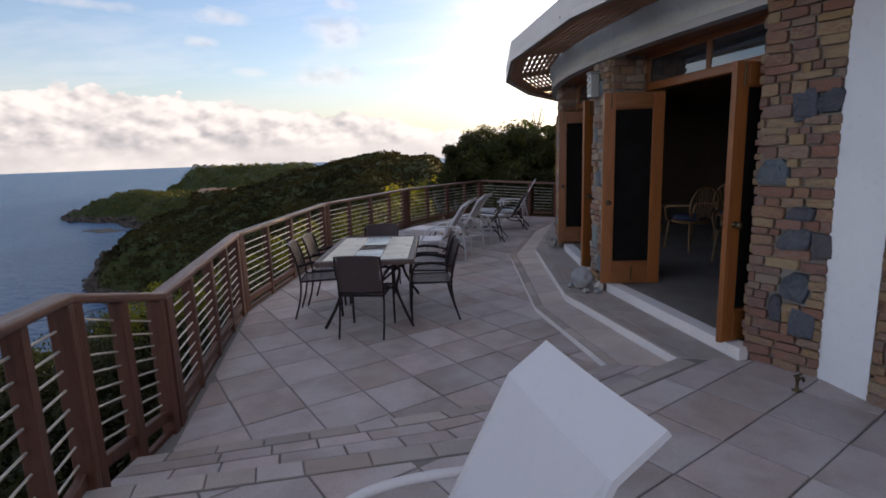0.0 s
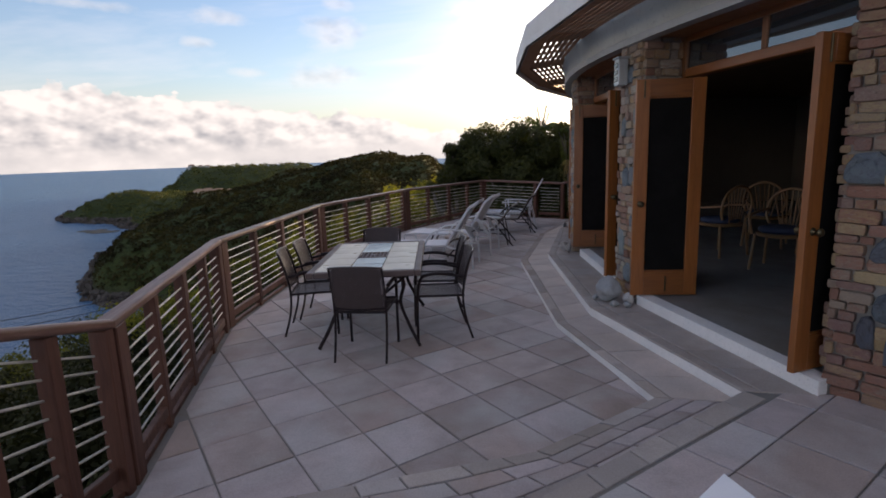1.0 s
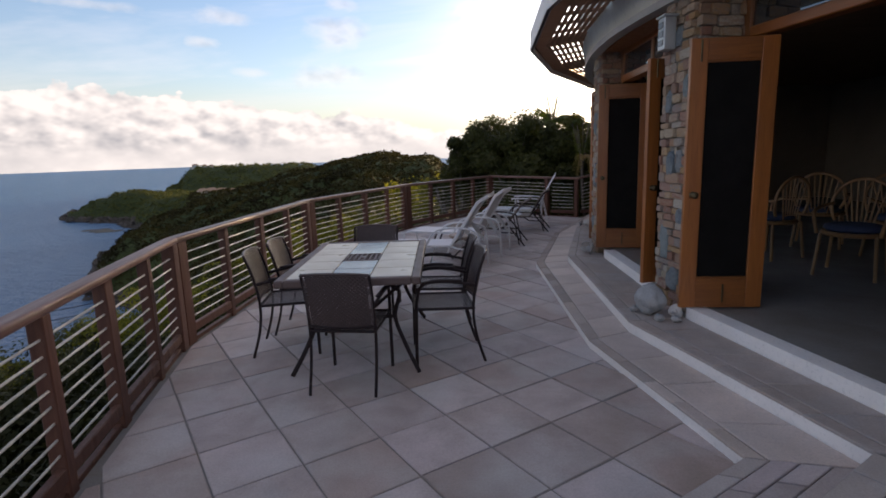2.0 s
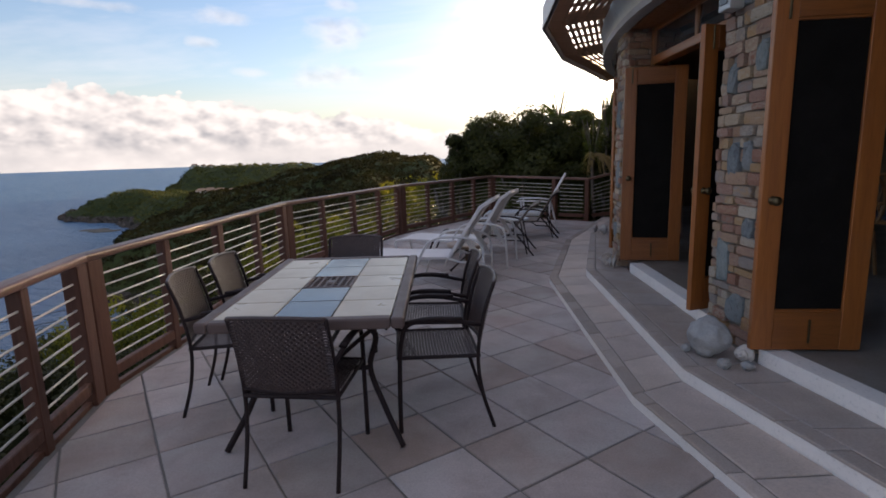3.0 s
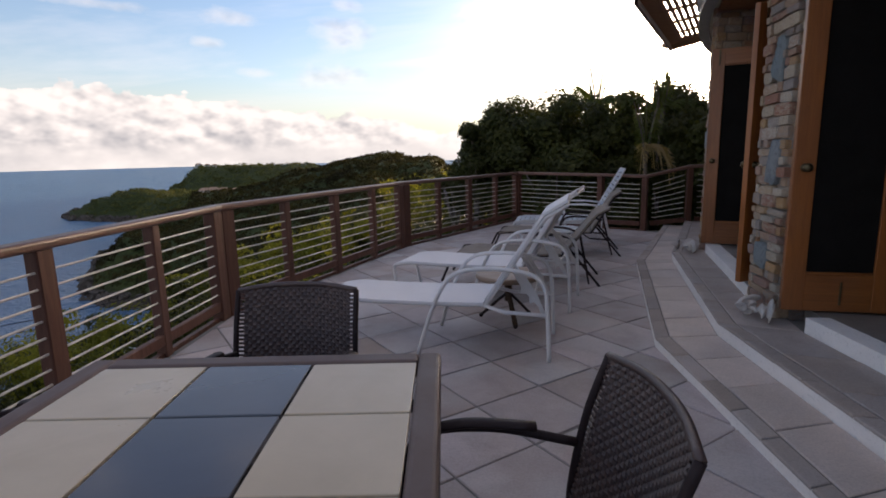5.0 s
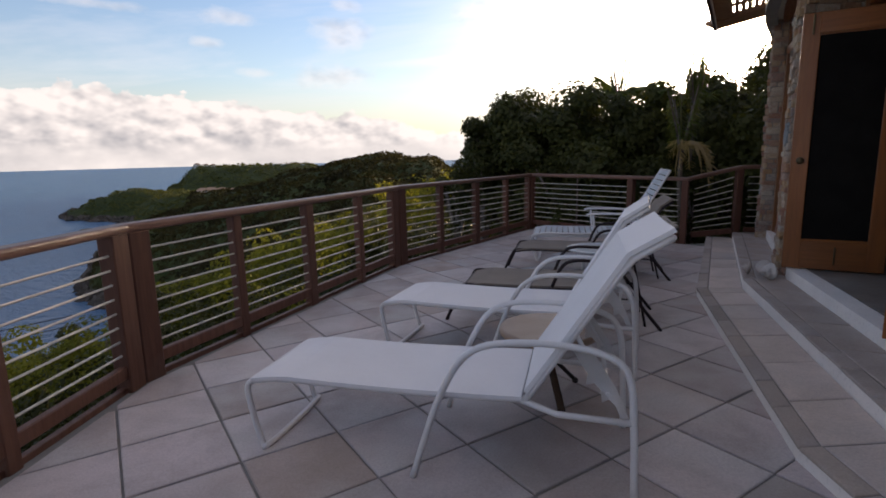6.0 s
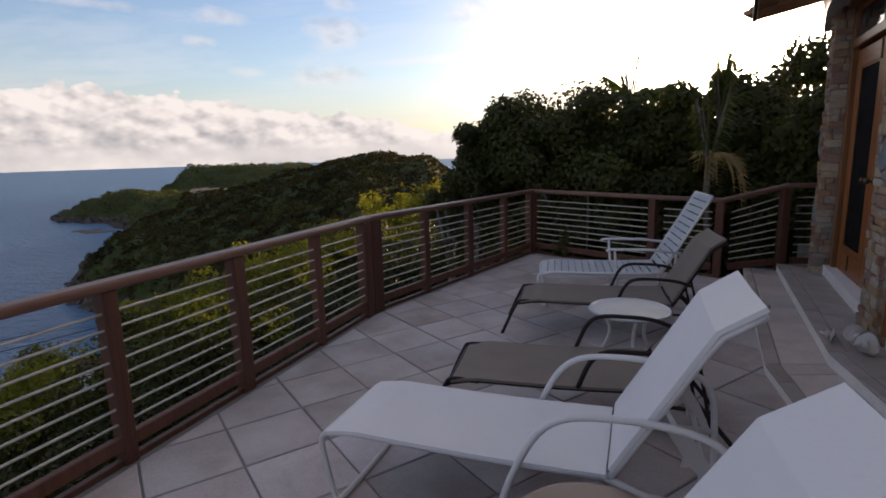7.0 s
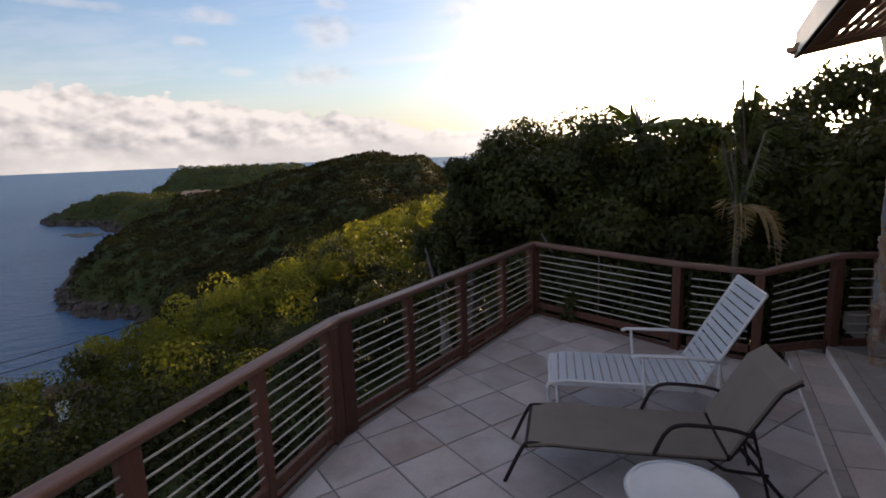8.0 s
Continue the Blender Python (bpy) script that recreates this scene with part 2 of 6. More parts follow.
slab_mat = stone_mat("paving_stone", [(0.373, 0.300, 0.282), (0.524, 0.444, 0.428), (0.378, 0.287, 0.252), (0.589, 0.495, 0.475), (0.416, 0.306, 0.264), (0.508, 0.422, 0.408), (0.341, 0.267, 0.240), (0.562, 0.472, 0.452)], 16, 0.66, 0.5, 0.5, 0.008, (0.53, 0.515, 0.50), 0.38, 0.6)
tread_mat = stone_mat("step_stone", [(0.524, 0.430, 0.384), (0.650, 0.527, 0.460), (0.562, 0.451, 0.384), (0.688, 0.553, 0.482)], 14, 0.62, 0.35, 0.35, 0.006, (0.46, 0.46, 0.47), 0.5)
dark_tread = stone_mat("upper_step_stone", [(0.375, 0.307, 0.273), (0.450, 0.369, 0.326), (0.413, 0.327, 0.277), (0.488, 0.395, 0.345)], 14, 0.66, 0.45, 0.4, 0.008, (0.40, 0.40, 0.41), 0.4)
pale_edge = stone_mat("pale_edging_stone", [(0.283, 0.236, 0.208), (0.495, 0.427, 0.390), (0.353, 0.287, 0.239), (0.542, 0.463, 0.415), (0.402, 0.331, 0.291)], 18, 0.85, 0.35)
edge_mat = stone_mat("edging_stone", [(0.293, 0.239, 0.212), (0.524, 0.430, 0.379), (0.389, 0.313, 0.268), (0.606, 0.497, 0.433), (0.324, 0.264, 0.225), (0.508, 0.408, 0.344)], 18, 0.85, 0.3)
joint_mat = stone_mat("joint_mortar", [(0.20, 0.19, 0.18), (0.23, 0.22, 0.205)], 9, 0.95, 0.95, 0.6, 0.015, (0.07, 0.065, 0.06))
riser_mat = plain_mat("white_riser_paint", (0.86, 0.80, 0.75), 0.6, 0.12, 3.5, bumpy=0.3, dirt_amount=0.35)
wall_white = plain_mat("white_stucco", (0.82, 0.82, 0.82), 0.75, 0.10, 1.6, bumpy=0.4, dirt_amount=0.12)
brick_mat = brick_like("old_brick", [(0.27, 0.135, 0.095), (0.36, 0.235, 0.12), (0.25, 0.155, 0.125), (0.30, 0.15, 0.105), (0.39, 0.275, 0.155), (0.235, 0.13, 0.11), (0.33, 0.205, 0.125), (0.30, 0.22, 0.165)], (0.35, 0.29, 0.24))
pale_brick = brick_like("weathered_stone_brick", [(0.40, 0.27, 0.18), (0.45, 0.35, 0.25), (0.32, 0.16, 0.11), (0.47, 0.40, 0.32), (0.30, 0.25, 0.22), (0.43, 0.26, 0.13), (0.35, 0.21, 0.16)], (0.44, 0.41, 0.37))
blue_stone = brick_like("blue_bitstone", [(0.085, 0.095, 0.11), (0.12, 0.13, 0.15), (0.10, 0.10, 0.115), (0.14, 0.16, 0.17), (0.11, 0.10, 0.105)], (0.17, 0.17, 0.17), 0.8)
pale_stone = brick_like("pale_blue_stone", [(0.20, 0.23, 0.235), (0.27, 0.30, 0.29), (0.24, 0.25, 0.25), (0.17, 0.19, 0.21)], (0.38, 0.37, 0.34), 0.8)
mortar_mat = stone_mat("wall_mortar", [(0.22, 0.185, 0.155), (0.27, 0.23, 0.195)], 30, 0.95, 0.4, 0.5, 0.01)
rail_wood = wood_mat("brown_rail_paint", (0.125, 0.053, 0.034), (0.078, 0.032, 0.021), 0.5, 2, 1.0, 0.25, 0.22)
rail_top = wood_mat("brown_handrail", (0.18, 0.092, 0.066), (0.12, 0.058, 0.041), 0.40, 0, 0.8, 0.35, 0.3)
rod_mat = plain_mat("cream_rod_paint", (0.47, 0.42, 0.35), 0.45, 0.15, 4.0)
door_wood = wood_mat("varnished_door_wood", (0.335, 0.108, 0.025), (0.225, 0.068, 0.016), 0.36, 2, 0.8, 0.15, 0.5)
door_rail_wood = wood_mat("varnished_rail_wood", (0.315, 0.102, 0.024), (0.21, 0.064, 0.016), 0.36, 0, 0.8, 0.15, 0.5)
frame_wood = wood_mat("door_frame_wood", (0.27, 0.105, 0.036), (0.17, 0.062, 0.02), 0.4, 2, 0.8, 0.2)
eave_wood = wood_mat("eave_wood", (0.44, 0.235, 0.13), (0.32, 0.16, 0.085), 0.6, 0, 0.8, 0.25)
fascia_mat = plain_mat("fascia_paint", (0.80, 0.72, 0.64), 0.55, 0.1, 2.0)
beam_mat = plain_mat("grey_green_concrete", (0.78, 0.79, 0.70), 0.8, 0.2, 1.6, bumpy=0.3, dirt_amount=0.3)
metal_trim = plain_mat("aluminium_trim", (0.48, 0.50, 0.51), 0.4, 0.1, 5.0, metal=0.6)
dark_metal = plain_mat("dark_bronze_metal", (0.026, 0.016, 0.016), 0.55, 0.2, 8.0, spec=0.16, dirt_amount=0.1)
taupe_metal = plain_mat("taupe_table_frame", (0.128, 0.086, 0.074), 0.5, 0.12, 8.0, dirt_amount=0.08, spec=0.22)
brass_mat = plain_mat("aged_brass", (0.12, 0.09, 0.05), 0.4, 0.3, 20.0, metal=0.9)
wicker_mat = plain_mat("dark_brown_weave", (0.062, 0.036, 0.032), 0.42, 0.3, 30.0, bumpy=0.3, spec=0.5)
sling_white = plain_mat("white_sling_fabric", (0.64, 0.61, 0.61), 0.75, 0.05, 3.0, bumpy=0.2, dirt_amount=0.06)
sling_brown = plain_mat("taupe_sling_fabric", (0.178, 0.138, 0.108), 0.8, 0.1, 5.0, bumpy=0.4)
white_frame = plain_mat("white_powder_coat", (0.60, 0.565, 0.55), 0.4, 0.08, 6.0, dirt_amount=0.15)
strap_mat = plain_mat("white_vinyl_strap", (0.74, 0.77, 0.80), 0.4, 0.05, 6.0)
tile_cream = plain_mat("cream_ceramic_tile", (0.54, 0.425, 0.295), 0.32, 0.2, 4.0, spec=0.45, dirt_amount=0.02)
tile_blue = plain_mat("slate_blue_ceramic_tile", (0.074, 0.069, 0.076), 0.18, 0.2, 4.0, spec=0.7, dirt_amount=0.03)
tan_top = plain_mat("tan_table_top", (0.27, 0.18, 0.125), 0.5, 0.12, 4.0)
rattan_mat = plain_mat("honey_rattan", (0.28, 0.145, 0.06), 0.45, 0.25, 20.0)
shade_mat = plain_mat("cream_lamp_shade", (0.72, 0.68, 0.60), 0.8, 0.05, 3.0)
cushion_mat = plain_mat("blue_cushion_cloth", (0.04, 0.052, 0.10), 0.9, 0.2, 8.0)
shell_mat = stone_mat("bleached_shell", [(0.52, 0.48, 0.44), (0.60, 0.53, 0.48), (0.55, 0.45, 0.41)], 20, 0.6, 0.2)
boulder_mat = stone_mat("grey_coral_rock", [(0.36, 0.35, 0.34), (0.40, 0.39, 0.38)], 10, 0.9, 0.4, 0.8, 0.02)
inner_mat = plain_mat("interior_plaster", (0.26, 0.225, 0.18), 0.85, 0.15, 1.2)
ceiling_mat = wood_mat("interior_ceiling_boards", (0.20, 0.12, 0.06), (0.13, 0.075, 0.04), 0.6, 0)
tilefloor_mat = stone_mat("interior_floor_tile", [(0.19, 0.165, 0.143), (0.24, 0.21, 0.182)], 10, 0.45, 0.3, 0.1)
screen_mat = plain_mat("dark_mesh_screen", (0.012, 0.010, 0.009), 0.8, 0.4, 5.0, spec=0.07, dirt_amount=0.05)
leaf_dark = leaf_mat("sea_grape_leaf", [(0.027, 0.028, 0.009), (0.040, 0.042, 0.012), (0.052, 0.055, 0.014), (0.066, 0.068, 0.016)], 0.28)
# scrub leaf with low sunlight painted into its yellow-green tones
leaf_sun = leaf_mat("sunlit_scrub_leaf", [(0.060, 0.064, 0.015), (0.100, 0.102, 0.021), (0.150, 0.146, 0.028), (0.200, 0.188, 0.036)], 0.40, 0.65, 0.04, 0.45)
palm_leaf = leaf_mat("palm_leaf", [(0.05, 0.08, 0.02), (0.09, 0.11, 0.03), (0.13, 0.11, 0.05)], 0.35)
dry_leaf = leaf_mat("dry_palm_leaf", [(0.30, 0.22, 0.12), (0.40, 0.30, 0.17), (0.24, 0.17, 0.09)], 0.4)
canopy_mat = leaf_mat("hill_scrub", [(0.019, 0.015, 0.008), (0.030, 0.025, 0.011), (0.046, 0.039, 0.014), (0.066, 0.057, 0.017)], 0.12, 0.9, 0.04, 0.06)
# olive grass, its colour lightened to stand in for distance haze
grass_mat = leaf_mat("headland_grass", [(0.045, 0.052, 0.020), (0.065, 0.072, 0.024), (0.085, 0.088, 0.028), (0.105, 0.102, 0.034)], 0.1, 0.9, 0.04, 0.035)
# scrub leaf darkened in colour to stand for shade under the railing
shade_leaf = leaf_mat("shaded_leaf", [(0.012, 0.013, 0.006), (0.019, 0.020, 0.008), (0.028, 0.029, 0.010), (0.040, 0.040, 0.012)], 0.12, 0.6, 0.06)
shore_mat = stone_mat("shore_rock", [(0.030, 0.023, 0.019), (0.050, 0.039, 0.032), (0.040, 0.033, 0.029)], 0.6, 0.95, 0.5, 0.8, 0.5, (0.065, 0.053, 0.045))
bark_mat = stone_mat("bark", [(0.10, 0.075, 0.055), (0.14, 0.11, 0.085)], 12, 0.95, 0.5, 0.8, 0.02)


def glass():
    m, k, b = material("window_glass", 0.03)
    b.inputs["Base Color"].default_value = (0.02, 0.025, 0.03, 1)
    b.inputs["IOR"].default_value = 2.7
    return m


glass_mat = glass()
cabinet_mat = plain_mat("dull_cabinet_wood", (0.07, 0.045, 0.03), 0.9, 0.2, 6.0, spec=0.1)
reef_mat = plain_mat("shoal_rock", (0.17, 0.15, 0.125), 0.9, 0.4, 0.1, spec=0.1)


def frosted():
    m, k, b = material("frosted_table_glass", 0.25)
    b.inputs["Base Color"].default_value = (0.52, 0.53, 0.54, 1)
    k.put(b.inputs["Base Color"], k.mix(k.noise(None, 4.0, 4, 0.6), (0.44, 0.45, 0.46), (0.60, 0.60, 0.60)))
    b.inputs["Transmission Weight"].default_value = 0.15
    return m


frosted_mat = frosted()


def sea():
    m, k, b = material("sea_water", 0.35, 0, 0.15)
    tc = k.n("ShaderNodeTexCoord").outputs["Object"]
    big = k.noise(k.vmath("MULTIPLY", tc, (1.0, 0.35, 1.0)), 0.012, 5, 0.6, 0.5)
    c = k.mix(k.ramp(big, [(0.35, 0.0), (0.7, 1.0)]), (0.035, 0.102, 0.198), (0.056, 0.138, 0.248))
    k.link(c, b.inputs["Base Color"])
    waves = k.math("ADD", k.noise(k.vmath("MULTIPLY", tc, (1.0, 2.2, 1.0)), 0.10, 5, 0.6, 0.8), k.math("MULTIPLY", k.noise(tc, 0.9, 4, 0.6), 0.25))
    bump(k, b, waves, 0.9, 4.0)
    return m


sea_mat = sea()


def earth():
    m, k, b = material("hill_ground", 0.95, 0, 0.1)
    tc = k.n("ShaderNodeTexCoord").outputs["Object"]
    n1, n2 = k.noise(tc, 0.05, 6, 0.65, 0.4), k.noise(tc, 0.6, 5, 0.7)
    c = k.mix(k.ramp(n1, [(0.3, 0.0), (0.7, 1.0)]), (0.022, 0.034, 0.010), (0.055, 0.065, 0.018))
    c = k.mix(k.ramp(n2, [(0.45, 0.0), (0.7, 0.7)]), c, (0.012, 0.018, 0.007))
    # bare rock near the water line
    sp = k.n("ShaderNodeSeparateXYZ")
    k.link(tc, sp.inputs[0])
    low = k.math("ADD", sp.outputs[2], k.math("MULTIPLY", n2, 5.0))
    c = k.mix(k.ramp(k.math("DIVIDE", k.math("ADD", low, 45.0), 12.0), [(0.25, 1.0), (0.6, 0.0)]), c, (0.050, 0.038, 0.031))
    k.link(c, b.inputs["Base Color"])
    bump(k, b, n2, 0.8, 0.6)
    return m


earth_mat = earth()

# ------------------------------------------------------------------ building helpers
def thing(name, at=(0, 0, 0), yaw=0.0, label="", category="", group="", kind=""):
    ob = new(name)
    ob.empty_display_size = 0.1
    ob.matrix_world = pose(at[0], at[1], at[2], 0, 0, yaw)
    return tagged(ob, label, category, group, kind)


def mesh_of(name, bm, mat, smooth=False):
    me = bpy.data.meshes.new(name)
    bmesh.ops.recalc_face_normals(bm, faces=bm.faces[:])
    bm.to_mesh(me)
    bm.free()
    me.materials.append(mat)
    if smooth:
        for p in me.polygons:
            p.use_smooth = True
    return me


def part(name, bm, mat, parent=None, label="", smooth=False):
    ob = new(name, mesh_of(name, bm, mat, smooth))
    ob.parent = parent
    return tagged(ob, label)


def piece(name, me, parent, m):
    """An object of its own on shared mesh data, placed in its parent's space."""
    ob = new(name, me)
    ob.parent = parent
    ob.matrix_basis = m
    return ob


def box(size, at=(0, 0, 0), bevel=0.0, turn=None, seg=2, bm=None):
    b = bmesh.new()
    bmesh.ops.create_cube(b, size=1.0)
    bmesh.ops.scale(b, vec=size, verts=b.verts[:])
    if bevel:
        bmesh.ops.bevel(b, geom=b.edges[:], offset=bevel, segments=seg, profile=0.5, affect="EDGES")
    if turn is not None:
        bmesh.ops.transform(b, matrix=turn, verts=b.verts[:])
    bmesh.ops.translate(b, vec=at, verts=b.verts[:])
    return b if bm is None else merge(bm, b)


def merge(a, b):
    me = bpy.data.meshes.new("tmp")
    b.to_mesh(me)
    b.free()
    a.from_mesh(me)
    bpy.data.meshes.remove(me)
    return a


def tube(pts, r, sides=8, bm=None, flat=1.0):
    """A round bar swept along points; flat squeezes it across its second axis. r may be a list."""
    b = bmesh.new() if bm is None else bm
    pts = [Vector(p) for p in pts]
    rings, up = [], None
    for i, p in enumerate(pts):
        d = (pts[min(i + 1, len(pts) - 1)] - pts[max(i - 1, 0)]).normalized()
        if up is None:
            up = Vector((0, 0, 1)) if abs(d.z) < 0.9 else Vector((1, 0, 0))
        s = d.cross(up).normalized()
        up = s.cross(d).normalized()
        rr = r[i] if isinstance(r, (list, tuple)) else r
        rings.append([b.verts.new(p + s * math.cos(a) * rr + up * math.sin(a) * rr * flat)
                      for a in [2 * math.pi * k / sides for k in range(sides)]])
    for u, v in zip(rings, rings[1:]):
        for k in range(sides):
            b.faces.new((u[k], u[(k + 1) % sides], v[(k + 1) % sides], v[k]))
    b.faces.new(rings[0][::-1])
    b.faces.new(rings[-1])
    return b


def curve_pts(ctrl, n=8):
    """Points on a smooth line through the given ones."""
    c = [Vector(p) for p in ctrl]
    c = [c[0] * 2 - c[1]] + c + [c[-1] * 2 - c[-2]]
    res = []
    for i in range(1, len(c) - 2):
        for k in range(n):
            t = k / n
            a, b_, d, e = c[i - 1], c[i], c[i + 1], c[i + 2]
            res.append(0.5 * (2 * b_ + (d - a) * t + (2 * a - 5 * b_ + 4 * d - e) * t * t + (3 * b_ - a - 3 * d + e) * t ** 3))
    return res + [c[-2]]


def prism(poly, z0, z1, bm=None):
    """A solid over a plan polygon; z0 and z1 are numbers."""
    b = bmesh.new() if bm is None else bm
    lo = [b.verts.new((x, y, z0)) for x, y in poly]
    hi = [b.verts.new((x, y, z1)) for x, y in poly]
    n = len(poly)
    b.faces.new(lo[::-1])
    b.faces.new(hi)
    for i in range(n):
        b.faces.new((lo[i], lo[(i + 1) % n], hi[(i + 1) % n], hi[i]))
    return b


def lathe(profile, sides=24, bm=None, at=(0, 0, 0)):
    b = bmesh.new() if bm is None else bm
    rings = [[b.verts.new((at[0] + r * math.cos(a), at[1] + r * math.sin(a), at[2] + z))
              for a in [2 * math.pi * k / sides for k in range(sides)]] for r, z in profile]
    for u, v in zip(rings, rings[1:]):
        for k in range(sides):
            b.faces.new((u[k], u[(k + 1) % sides], v[(k + 1) % sides], v[k]))
    b.faces.new(rings[0][::-1])
    b.faces.new(rings[-1])
    return b


def sheet(name, verts, faces, mat, parent=None, smooth=False):
    me = bpy.data.meshes.new(name)
    me.from_pydata(verts, [], faces)
    me.materials.append(mat)
    if smooth:
        me.polygons.foreach_set("use_smooth", [True] * len(me.polygons))
    me.update()
    ob = new(name, me)
    ob.parent = parent
    return ob


def clip(poly, line):
    """Cuts a convex polygon to the left of the line from p to q."""
    (px, py), (qx, qy) = line
    side = [(qx - px) * (y - py) - (qy - py) * (x - px) for x, y in poly]
    res = []
    for i in range(len(poly)):
        j = (i + 1) % len(poly)
        if side[i] >= 0:
            res.append(poly[i])
        if side[i] * side[j] < 0:
            t = side[i] / (side[i] - side[j])
            res.append((poly[i][0] + t * (poly[j][0] - poly[i][0]), poly[i][1] + t * (poly[j][1] - poly[i][1])))
    return res


def area(poly):
    return 0.5 * sum(poly[i - 1][0] * poly[i][1] - poly[i][0] * poly[i - 1][1] for i in range(len(poly)))


def inset(poly, d):
    """A convex polygon drawn in by d on every side."""
    res = list(poly)
    n = len(poly)
    for i in range(n):
        (ax, ay), (bx, by) = poly[i], poly[(i + 1) % n]
        L = math.hypot(bx - ax, by - ay)
        if L < 1e-6:
            continue
        nx, ny = -(by - ay) / L * d, (bx - ax) / L * d
        res = clip(res, ((ax + nx, ay + ny), (bx + nx, by + ny)))
        if len(res) < 3:
            return []
    return res


def slab_mesh(poly, thick, bevel, mat, name="slab"):
    """A flat stone over a plan polygon with worn upper edges, its top at z = 0."""
    b = bmesh.new()
    top = inset(poly, bevel)
    if len(top) != len(poly):
        prism(poly, -thick, 0, b)
    else:
        rings = [[b.verts.new((x, y, z)) for x, y in p] for p, z in ((poly, -thick), (poly, -bevel * 0.7), (top, 0.0))]
        n = len(poly)
        for u, v in zip(rings, rings[1:]):
            for i in range(n):
                b.faces.new((u[i], u[(i + 1) % n], v[(i + 1) % n], v[i]))
        b.faces.new(rings[-1])
    return mesh_of(name, b, mat)


# ------------------------------------------------------------------ the plan
RAIL_Z = 0.95
TREAD1, TREAD2, FLOOR_IN, UPPER = 0.07, 0.16, 0.255, 0.16
A, B, C, D, E, F, G, H = (-1.78, 2.88), (-2.33, 5.58), (-2.12, 9.20), (-0.87, 12.50), (1.20, 15.45), (2.45, 13.95), (3.05, 13.55), (3.75, 13.50)
A1, A2, A3 = (-1.77, 2.04), (-1.45, 1.05), (-1.39, -2.6)
RAIL_UP, RAIL_STEP = 1.25, 1.17
LOW = [(1.38, 3.58), (1.08, 5.25), (1.18, 8.25), (1.97, 10.85), (3.43, 13.70)]           # foot of the lower riser
UPP = [(1.89, 3.45), (1.45, 5.42), (1.61, 8.28), (2.36, 10.82), (3.68, 13.48)]           # foot of the upper riser
SILL = [(2.29, 3.34), (1.93, 5.45), (2.03, 8.05), (2.70, 10.75), (3.90, 13.10)]          # face of the door sills
UEDGE = [(-1.79, 1.97), (0.26, 2.37), (1.89, 3.45)]                                       # upper terrace's edge
MEDGE = [(-1.77, 2.41), (0.45, 2.97), (1.38, 3.58)]                                       # half-step's edge


def off(p, q, d):
    """The line p-q moved by d to its left."""
    L = math.hypot(q[0] - p[0], q[1] - p[1])
    nx, ny = -(q[1] - p[1]) / L * d, (q[0] - p[0]) / L * d
    return (p[0] + nx, p[1] + ny), (q[0] + nx, q[1] + ny)


def lerp(p, q, t):
    return tuple(a + (b_ - a) * t for a, b_ in zip(p, q))


# ------------------------------------------------------------------ sea and hills
SEA = -45.0
ring = [(4900 * math.cos(a), 4900 * math.sin(a), 0) for a in [2 * math.pi * k / 96 for k in range(96)]]
inner = [(40 * math.cos(a), 40 * math.sin(a), 0) for a in [2 * math.pi * k / 96 for k in range(96)]]
water = sheet("water", ring + inner, [(k, (k + 1) % 96, 96 + (k + 1) % 96, 96 + k) for k in range(96)] + [tuple(range(96, 192))], sea_mat)
water.location = (0, 0, SEA)
tagged(water, "calm blue-grey sea with fine ripples to the horizon", "sea", kind="structure")

R_NODES = np.array([4, 12, 20, 34, 60, 110, 170, 230, 290, 350, 410, 480, 560, 650, 800, 1000], float)
HILLS = {
    -180: (-2, -5, -8, -13, -25, -45, -60), -75: (-2.3, -4.6, -7.8, -14, -28, -50, -60), -42: (-2.2, -4.2, -6.6, -12.2, -25, -50, -60),
    -37: (-2.2, -4.4, -6.5, -11.4, -22, -52, -58, -57, -58, -60, -60, -60, -50, -54), -35.5: (-2.2, -4.3, -6.3, -11.1, -21.6, -51, -57, -43, -50, -60, -60, -56, -40, -47),
    -33.5: (-2.3, -4.6, -6.8, -11.6, -21.2, -50, -55, -34, -40, -51, -56, -51, -30, -43), -31.5: (-2.2, -4.2, -6.2, -10.5, -20, -48, -53, -30, -31, -42, -48, -45, -24.5, -36),
    -29: (-2.1, -3.9, -5.6, -9.6, -18.8, -40, -44, -29, -27, -32, -37, -30, -24.5, -33, -56), -27: (-2.1, -3.6, -5.1, -8.7, -17.5, -30, -31, -26, -25, -28, -31, -28, -27, -40, -31, -36),
    -25.2: (-2.1, -3.5, -4.8, -8.0, -16.3, -28, -28, -22, -20, -20, -21, -25, -29, -40, -7, -16),
    -20: (-2, -3.1, -4.0, -6.5, -13.6, -24, -22, -16, -12.5, -18, -23, -28, -34, -30, -6.5, -20), -15: (-2, -2.9, -3.4, -5.3, -10.6, -20, -15, -8.5, -5.0, -10, -20, -30, -34, -30, -7.5, -20),
    -8: (-2, -2.7, -2.9, -4.4, -8.0, -16, -9, -1.5, 1.2, -2, -15, -30, -42, -45, -40), -2: (-2, -2.5, -2.5, -3.2, -5.6, -13, -9, -1.5, 0.2, -4, -18, -40),
    1.5: (-2, -2.4, -2.3, -2.8, -5.2, -11, -10, -9, -9, -18, -36), 5: (-2, -2.4, -2.6, -4, -8, -13, -16, -20, -26, -44),
    14: (-2, -2.0, -1.6, -3, -10, -24, -40), 40: (-2, -1.2, -0.8, -1, -6, -20, -40),
    90: (-2, -1.0, 0, 2, 6, 12, 14, 10, 0, -20), 180: (-2, -5, -8, -13, -25, -45)}
